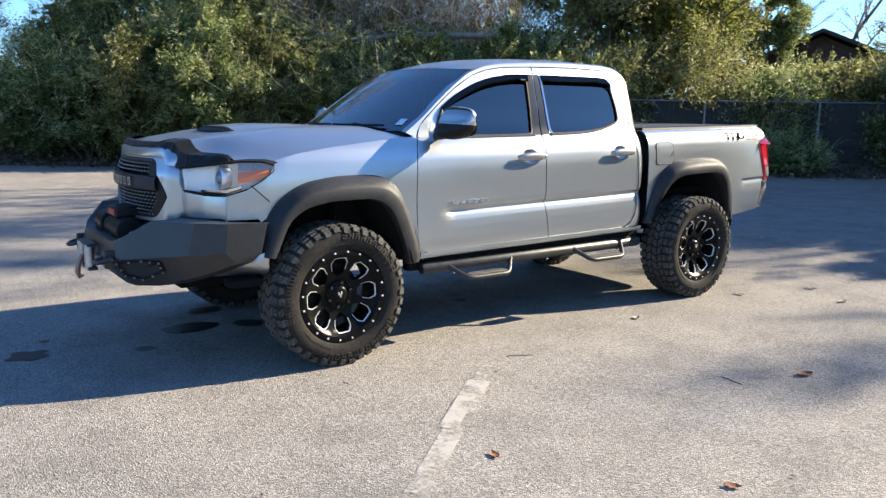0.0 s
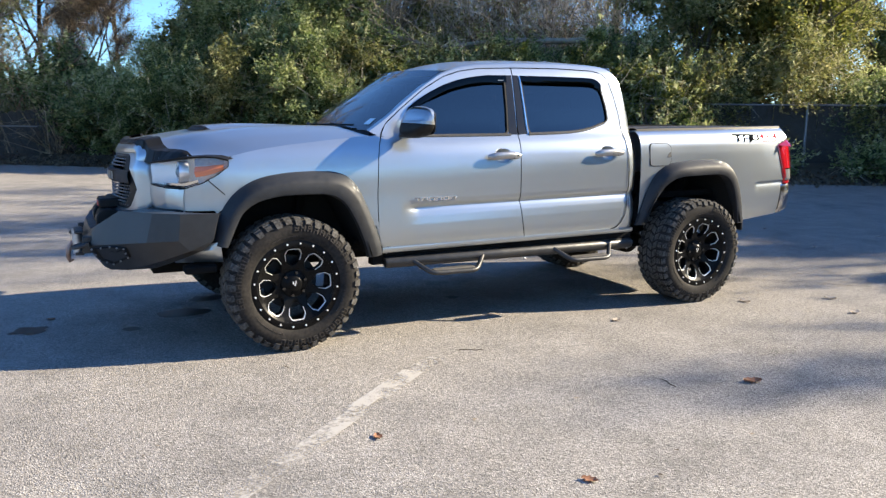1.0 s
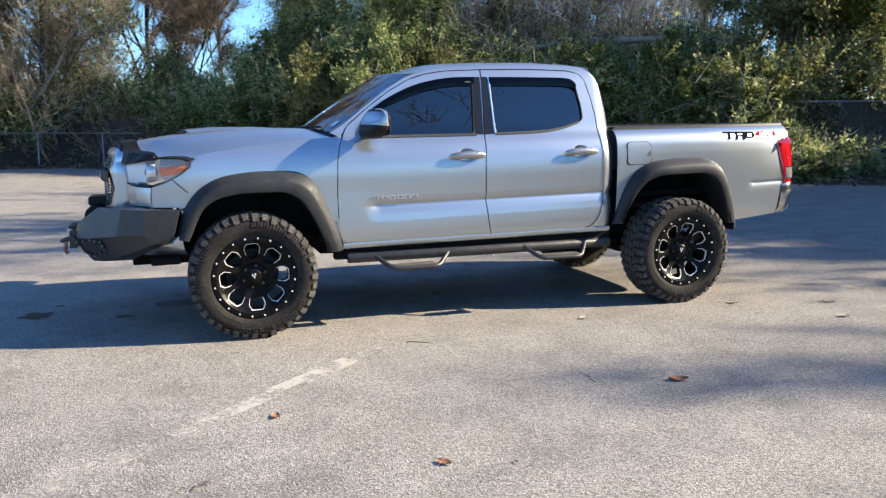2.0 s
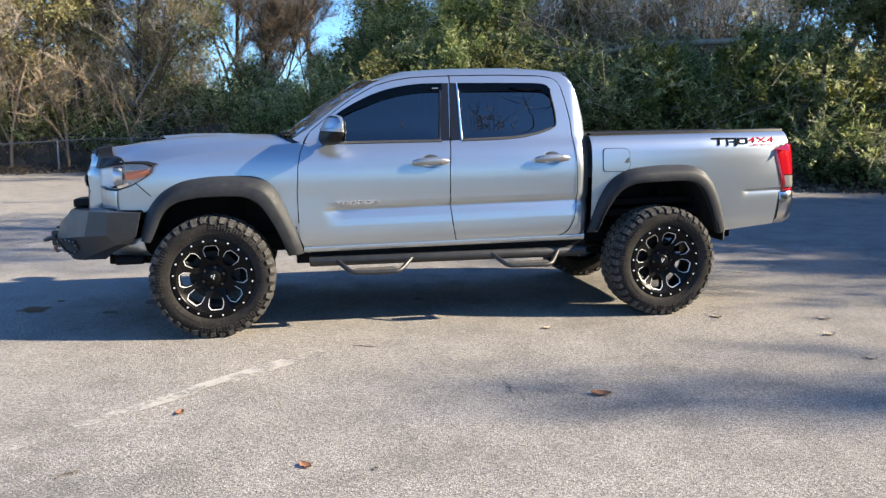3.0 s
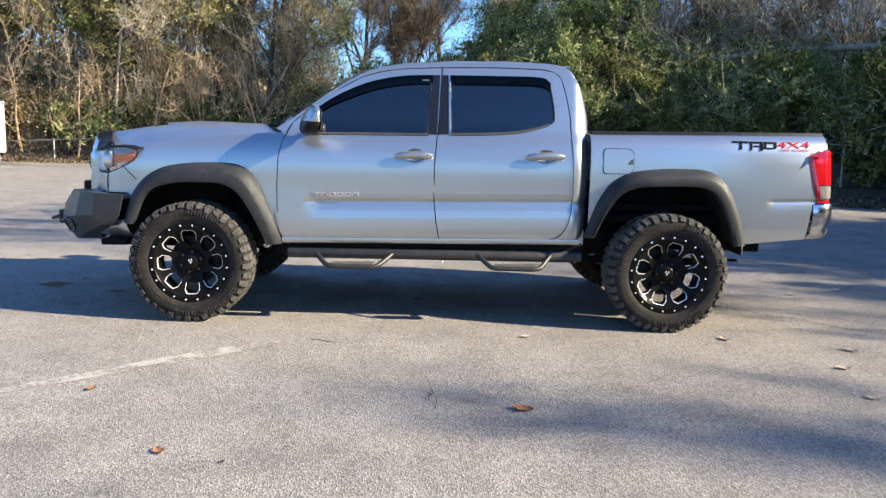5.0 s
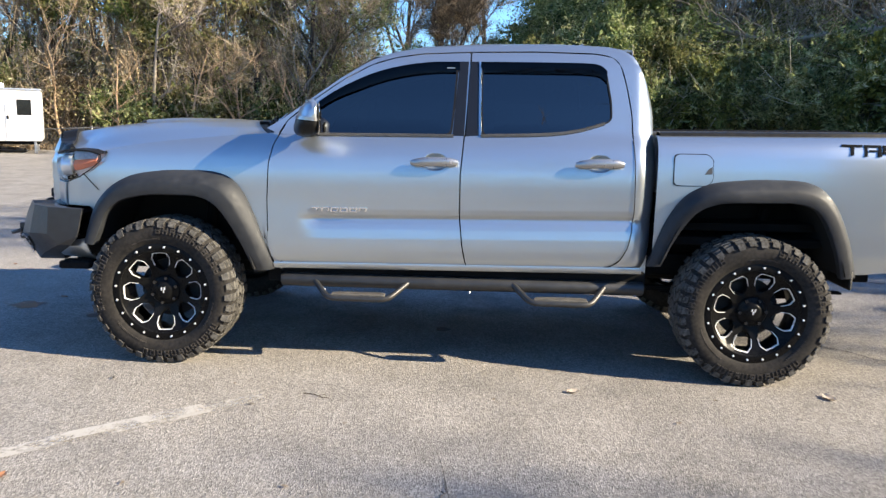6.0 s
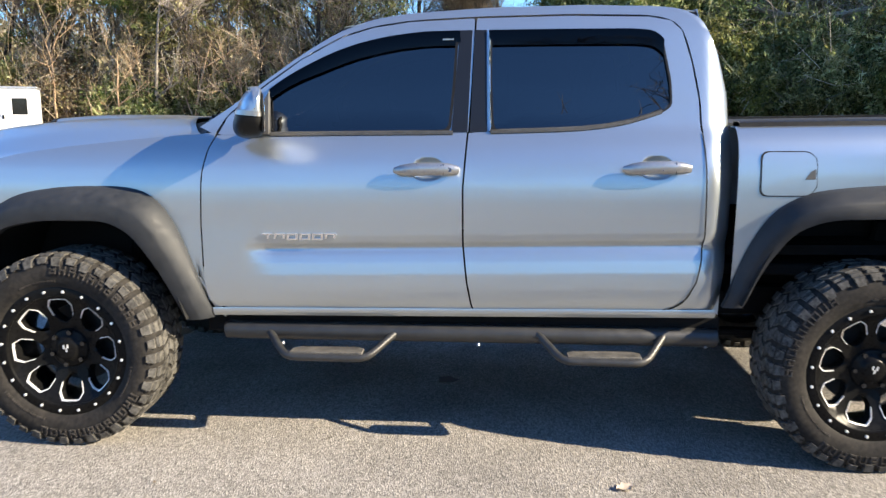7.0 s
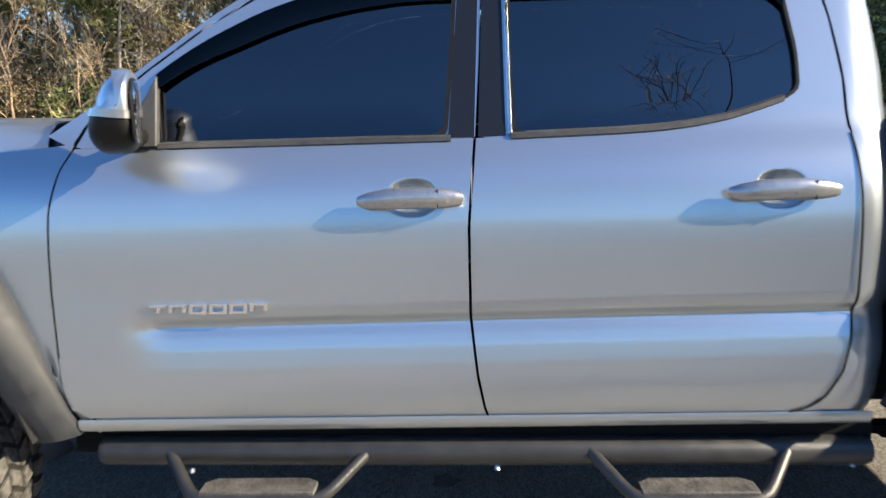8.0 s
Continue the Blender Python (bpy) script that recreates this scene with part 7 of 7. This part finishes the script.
# bare spreading tree that the side glass mirrors
bare_tree(6.2, -12.0, 6.2, 0.24, 141, 5, spread=0.82, forks=6, start=0.55, label="bare spreading tree across the car park", bend=0.14, twig=0.4, width=0.014)


# ---- fences ----
GALV = textured("galvanised_steel", grey(0.20), grey(0.32), 14, 0.5, 0.75)
WIRE = textured("dull_wire", grey(0.06), grey(0.11), 14, 0.8)
PLANK = textured("weathered_dark_planks", (0.030, 0.026, 0.022), (0.085, 0.072, 0.06), 5, 0.95, 0, 0.006, 40)


def chain_fence(points, height, label, spacing=2.6, cell=0.075, first=0.0, fall=0.0):
    """A chain-link fence along a line of (x, y) points."""
    ob = thing("chain_link_fence", label, "fence", (0, 0, 0))
    p = resample(points, 200)
    seg = np.r_[0, np.cumsum(np.linalg.norm(np.diff(p, axis=0), axis=1))]
    total = seg[-1]
    def at(d, z):
        x, y = float(np.interp(d, seg, p[:, 0])), float(np.interp(d, seg, p[:, 1]))
        return (x, y, bank_z(x, y) + z - fall * max(0, -6 - x))
    for i in range(int((total - first) / spacing) + 1):
        bm = bmesh.new()
        x, y, z = at(first + i * spacing, 0)
        tube(bm, [(x, y, z - 0.2), (x, y, z + height), (x, y, z + height + 0.04)], [0.03, 0.03, 0.012], 10)
        part("post", bm, GALV, ob, "galvanised post")
    bm = bmesh.new()
    tube(bm, [at(d, height - 0.02) for d in np.linspace(0, total, 50)], 0.021, 8)
    part("top_rail", bm, GALV, ob, "galvanised top rail")
    rng = np.random.default_rng(5)
    A, B = [], []
    for d in np.arange(-height, total + height, cell):
        for sgn in (1, -1):
            d0, d1, z0, z1 = d, d + sgn * height, 0.04, height - 0.03
            if sgn > 0 and d0 < 0:
                z0, d0 = z0 - d0, 0
            if min(d0, d1) < 0 or max(d0, d1) > total:
                continue
            A.append(at(d0, z0))
            B.append(at(d1, z1))
    ob2 = part("wire_mesh", quads_mesh("wire_mesh", blades(np.array(A), np.array(B), 0.006, 0.006, rng), WIRE), None, ob, "diamond wire mesh")
    ob2["kind"] = "stuff"
    return ob


xs = np.linspace(0.5, 24, 40)
chain_fence([(x, lot_edge(x) + 2.1) for x in xs], 1.64, "tall galvanised chain-link fence with ivy", 3.15, 0.075, 1.45)
chain_fence([(x, lot_edge(x) + 0.7) for x in np.linspace(-26, -1.5, 40)], 1.08, "low galvanised chain-link fence before the wood", 2.4, 0.075, 0.25, 0.06)

wood = thing("plank_fence", "dark weathered plank fence behind the wire", "fence", (0, 0, 0))
bm = bmesh.new()
vs = box(bm, (-0.073, -0.011, 0), (0.073, 0.011, 1.62))
for v in vs:
    if v.co.z > 1 and abs(v.co.x) > 0.05:
        v.co.z -= 0.02
plank = finish(bm, "plank", PLANK, 0)
rng = np.random.default_rng(8)
# left run stands in for a dark band, sunk to fit the view
p = resample([(x, lot_edge(x) + line([(-11.4, 1.5), (-2, 1.7), (2, 2.75), (24, 2.75)], x)) for x in np.linspace(-11.4, 24, 90)], 296)
for (x, y), (x2, y2) in zip(p, p[1:]):
    o = new("plank", plank)
    o.parent = wood
    o.matrix_basis = pose(x, y, bank_z(x, y) + rng.uniform(-0.05, 0.02) - line([(-11.4, 0.80), (-8, 0.62), (-3, 0.32), (2, 0.0)], x), 0, rng.normal() * 0.6, math.degrees(math.atan2(y2 - y, x2 - x)) + rng.normal() * 1.5)
bm = bmesh.new()
tube(bm, [(x, y + 0.03, bank_z(x, y) + 0.8) for x, y in p[::8]], 0.035, 4)
part("fence_rail", bm, PLANK, wood)

# house roof beyond the fence
house = thing("house", "far house with a dark shingle gable roof", "house", (41.4, 19.2, 0.55))
house.rotation_euler.z = radians(28)
bm = bmesh.new()
box(bm, (-5.6, -4.2, 0), (6, 4.2, 3.3))
part("wall", bm, textured("tan_siding", (0.2, 0.17, 0.13), (0.3, 0.26, 0.2), 1, 0.8), house)
SHINGLE = textured("dark_shingles", (0.045, 0.038, 0.034), (0.10, 0.085, 0.075), 4, 0.95, 0, 0.01, 12, spec=0.05)
for x in (-5.6, 6):
    bm = bmesh.new()
    lo, hi = [[bm.verts.new((x + d, y, z)) for y, z in ((-4.2, 3.3), (4.2, 3.3), (0, 5.15))] for d in (-0.06, 0.06)]
    bm.faces.new(lo)
    bm.faces.new(hi[::-1])
    for k in range(3):
        bm.faces.new((lo[k], hi[k], hi[(k + 1) % 3], lo[(k + 1) % 3]))
    bmesh.ops.recalc_face_normals(bm, faces=bm.faces)
    part("gable", bm, SHINGLE, house, "dark boarded gable", 0)
bm = bmesh.new()
for y in (-4.8, 4.8):
    q = [(-6.2, y, 3.18), (6.6, y, 3.18), (6.6, 0, 5.3), (-6.2, 0, 5.3)]
    lo, hi = [bm.verts.new(p) for p in q], [bm.verts.new((p[0], p[1], p[2] + 0.18)) for p in q]
    bm.faces.new(hi)
    bm.faces.new(lo[::-1])
    for k in range(4):
        bm.faces.new((lo[k], lo[(k + 1) % 4], hi[(k + 1) % 4], hi[k]))
bmesh.ops.recalc_face_normals(bm, faces=bm.faces)
part("roof", bm, SHINGLE, house, "dark shingle roof", 0)
for x in (-4, 0, 4):
    bm = bmesh.new()
    box(bm, (x - 0.5, -4.24, 1.0), (x + 0.5, -4.18, 2.1))
    part("window", bm, GLOSS, house, "", 0)

# ---- white site trailer ----
WHITE = textured("chalky_white_panel", grey(0.60), grey(0.72), 1.5, 0.45, 0, 0.001, 40)
trailer = thing("site_trailer", "white box trailer with a door and roof vent", "trailer", (-12.42, 19.7, GROUND))
trailer.rotation_euler.z = radians(28)
def tr(name, lo, hi, mat, parent=None, label="", bevel=0.01):
    bm = bmesh.new()
    box(bm, lo, hi)
    return part(name, bm, mat, parent or trailer, label, 30, 0, bevel)
tr("body", (-4.6, -1.0, 0.38), (0.0, 1.2, 1.98), WHITE, None, "white panelled body", 0.04)
tr("roof_edge", (-4.63, -1.03, 1.94), (0.03, 1.23, 2.0), textured("aluminium_trim", grey(0.5), grey(0.6), 8, 0.35, 0.8), None, "aluminium roof edge")
tr("roof_vent", (-1.75, -0.2, 2.0), (-1.05, 0.4, 2.17), WHITE, None, "white roof vent", 0.03)
door = tr("door", (-0.98, -1.025, 0.45), (-0.12, -0.995, 1.88), WHITE, None, "white entrance door", 0.012)
tr("door_window", (-0.66, -1.035, 1.18), (-0.26, -1.02, 1.66), GLOSS, door, "dark door window", 0.01)
tr("door_handle", (-0.94, -1.05, 1.05), (-0.88, -1.02, 1.17), TRIM, door, "black door handle")
for x in (-1.02, -2.2, -3.4):
    tr("panel_seam", (x - 0.012, -1.008, 0.40), (x + 0.012, -0.998, 1.93), textured("seam", grey(0.45), grey(0.55), 9, 0.5), None)
tr("sign_bar", (-1.75, -1.006, 1.50), (-1.25, -0.999, 1.56), textured("grey_sign", grey(0.3), grey(0.4), 9, 0.5), None, "faded grey sign bar")
for x in (-2.0, -2.75):
    bm = bmesh.new()
    tube(bm, [(x, -1.02, 0.30), (x, -0.82, 0.30)], 0.30, 24)
    part("wheel", bm, RUBBER, trailer, "black trailer wheel", 30, 0, 0.03)
    bm = bmesh.new()
    tube(bm, [(x, -1.035, 0.30), (x, -0.9, 0.30)], 0.16, 20)
    part("wheel_rim", bm, WHITE, trailer, "white steel wheel rim", 30, 0, 0.01)
tr("chassis", (-4.5, -0.8, 0.28), (-0.1, 1.0, 0.38), UNDER)
for x, y in ((-0.2, -0.9), (-0.2, 1.0), (-4.4, 0.0)):
    tr("jack_leg", (x - 0.04, y - 0.04, 0.0), (x + 0.04, y + 0.04, 0.40), STEEL)

# ---- marks and litter on the asphalt ----
def worn_material(name, colour, cover, scale, rough=0.8):
    """A thin worn coat with holes through which the asphalt shows."""
    m = material(name, colour, rough)
    k = Nodes(m)
    v = k.coords()
    n = k.noise(v, scale, 5, 0.65)
    f = k.noise(v, scale * 14, 3, 0.7)
    s2 = k.add("ShaderNodeMath", {0: f, 1: 0.45, 2: n}, operation='MULTIPLY_ADD').outputs[0]
    fac = k.ramp(s2, [(cover - 0.10, grey(0.0)), (cover + 0.10, grey(0.82))])
    k.out("Alpha", fac)
    return m


def strip(name, pts, wide, mat, label, cat, z=0.004, ragged=0.0):
    rng = np.random.default_rng(len(name) * 7 + len(pts))
    q = resample(pts, max(8, len(pts) * 10))
    d = np.gradient(q, axis=0)
    n = np.stack([-d[:, 1], d[:, 0]], 1) / np.linalg.norm(d, axis=1, keepdims=True)
    w = wide / 2 * (1 + ragged * rng.normal(size=len(q)))
    z += GROUND
    rows = [[(*(a - k * b), z), (*(a + k * b), z)] for a, b, k in zip(q, n, np.abs(w))]
    ob = new(name, finish(orient(grid(rows), (0, 0, 1)), name, mat, 0))
    return tagged(ob, label, cat, kind="structure")


strip("parking_line", [(-3.6, -5.15), (0.70, -1.415)], 0.10, worn_material("worn_white_paint", (0.45, 0.425, 0.385), 0.70, 3.0), "worn white painted parking line", "line")
strip("parking_line", [(-0.05, -2.03), (0.46, -1.59)], 0.09, worn_material("white_paint", (0.46, 0.435, 0.395), 0.66, 7.0), "better kept piece of painted line", "line", 0.007)
CRACK = material("crack_shadow", grey(0.03), 1.0)
rng = np.random.default_rng(77)
def crack(p0, p1, n, jag, wide):
    t = np.linspace(0, 1, n)[:, None]
    q = np.array(p0) * (1 - t) + np.array(p1) * t + rng.normal(size=(n, 2)) * jag
    strip("crack", [tuple(v) for v in q], wide, CRACK, "thin dark crack in the asphalt", "crack", 0.004, 0.5)
crack((3.75, 0.12), (5.1, -1.10), 12, 0.018, 0.008)
crack((5.1, -1.10), (7.4, -2.3), 12, 0.03, 0.008)
crack((1.62, -2.05), (1.66, -2.55), 5, 0.01, 0.003)
crack((5.2, 2.2), (12, 1.0), 18, 0.05, 0.010)


def stain(x, y, rx, ry, dark, seed):
    rng = np.random.default_rng(seed)
    c = rng.normal(size=6) * 0.10
    ring = []
    for a in np.linspace(0, 2 * math.pi, 29)[:-1]:
        k = 1 + sum(c[i] * math.sin((i + 1) * a + i) for i in range(6)) * 0.6
        ring.append((x + rx * k * math.cos(a), y + ry * k * math.sin(a), GROUND + 0.004))
    bm = bmesh.new()
    bm.faces.new([bm.verts.new(q) for q in ring])
    ob = new("oil_stain", finish(orient(bm, (0, 0, 1)), "oil_stain", dark, 0))
    tagged(ob, "dark oil stain on the asphalt", "stain", "oil stains", "structure")


OIL = worn_material("oil_film", grey(0.012), 0.42, 6.0, 0.4)
for i, (x, y, rx, ry) in enumerate(((-0.48, 0.30, 0.19, 0.12), (-0.25, 0.71, 0.12, 0.10), (-1.46, 0.20, 0.11, 0.10), (-0.11, 0.20, 0.10, 0.09), (1.53, -0.03, 0.05, 0.05), (-0.86, -0.02, 0.06, 0.05))):
    stain(x, y, rx, ry, OIL, i)

LEAFLET = leaf_material("fallen_leaf_pale", [(0.30, 0.225, 0.15), (0.44, 0.36, 0.28), (0.60, 0.55, 0.47)], 0.15, 0.7)
LEAF_RED = leaf_material("fallen_leaf_rust", [(0.18, 0.075, 0.04), (0.27, 0.12, 0.06), (0.34, 0.20, 0.11)], 0.15, 0.7)


def leaf_bmesh(rng, size):
    """A curled lobed leaf."""
    bm = bmesh.new()
    rows = []
    for u in np.linspace(0, 1, 9):
        w = size * 0.34 * (math.sin(math.pi * min(0.98, u * 0.95 + 0.03)) ** 0.8) * (1 + 0.35 * math.sin(u * 19))
        row = []
        for v in (-1, -0.5, 0, 0.5, 1):
            row.append(((u - 0.5) * size, v * w, 0.004 + size * (0.10 * abs(v) ** 1.6 + 0.06 * (u - 0.5) ** 2 * 4 * rng.uniform(0.7, 1.2))))
        rows.append(row)
    bm.free()
    return grid(rows)


rng = np.random.default_rng(12)
spots = [(-0.05, -2.37, 0.11, 1), (2.08, -2.53, 0.19, 1), (3.60, -1.10, 0.13, 0), (2.26, -1.16, 0.11, 0), (4.33, -1.31, 0.13, 0), (4.07, -1.72, 0.13, 0), (3.94, -2.25, 0.10, 0), (0.54, -3.11, 0.12, 1), (5.33, 0.77, 0.11, 0),
         (-1.335, 0.464, 0.10, 1), (4.79, 0.51, 0.10, 0), (5.87, -0.89, 0.09, 0), (6.6, 0.6, 0.1, 0), (7.4, 2.0, 0.1, 1), (-2.4, 1.6, 0.08, 1), (6.1, -2.4, 0.1, 0), (6.3, 1.6, 0.1, 0), (8.2, 0.9, 0.1, 0)]
for x, y, size, kind in spots:
    bm = leaf_bmesh(rng, size * (0.55 if kind else 0.68))
    ob = new("fallen_leaf", finish(bm, "fallen_leaf", LEAF_RED if kind else LEAFLET, 60))
    ob.matrix_basis = pose(x, y, GROUND, 0, 0, rng.uniform(0, 360))
    tagged(ob, "curled rust-brown fallen leaf on the asphalt" if kind else "curled pale dry leaf on the asphalt", "leaf", "fallen leaves")
for x, y, a, length in ((0.95, -1.38, -25, 0.15), (1.64, -2.36, 80, 0.13), (-0.4, -3.0, 40, 0.10)):
    bm = bmesh.new()
    tube(bm, [(-length / 2, 0, 0.006), (-length * 0.1, 0.012, 0.008), (length * 0.2, -0.004, 0.007), (length / 2, 0.01, 0.006)], [0.0025, 0.0025, 0.002, 0.0015], 6)
    tube(bm, [(length * 0.1, 0.0, 0.008), (length * 0.25, 0.03, 0.010)], [0.0018, 0.001], 5)
    ob = new("twig", finish(bm, "twig", BARK, 60))
    ob.matrix_basis = pose(x, y, GROUND, 0, 0, a)
    tagged(ob, "short dark twig on the asphalt", "twig", "fallen twigs")
# leaf litter along the edge and crumbs over the lot
n = 9000
lx = rng.uniform(-20, 24, n)
ly = np.array([lot_edge(v) for v in lx]) + rng.normal(size=n) * 0.55 + 0.5
C = np.stack([lx, ly, np.array([bank_z(a, b) for a, b in zip(lx, ly)]) + 0.035], 1)
m = 500
C2 = np.stack([rng.uniform(-8, 16, m), rng.uniform(-4, 10, m), np.full(m, 0.012)], 1)
Q = leaves(C, rng, 0.10, 0.06)
Q2 = leaves(C2, rng, 0.035, 0.02)
Q2[:, :, 2] = GROUND + 0.006 + np.abs(Q2[:, :, 2] - 0.012) * 0.4
ob = part("leaf_litter", quads_mesh("leaf_litter", np.concatenate([Q, Q2]), leaf_material("dark_leaf_litter", [(0.030, 0.021, 0.012), (0.075, 0.052, 0.031), (0.15, 0.108, 0.068), (0.26, 0.20, 0.13)], 0.15)), None)
tagged(ob, "dry brown leaf litter along the asphalt edge", "leaf litter", kind="stuff")
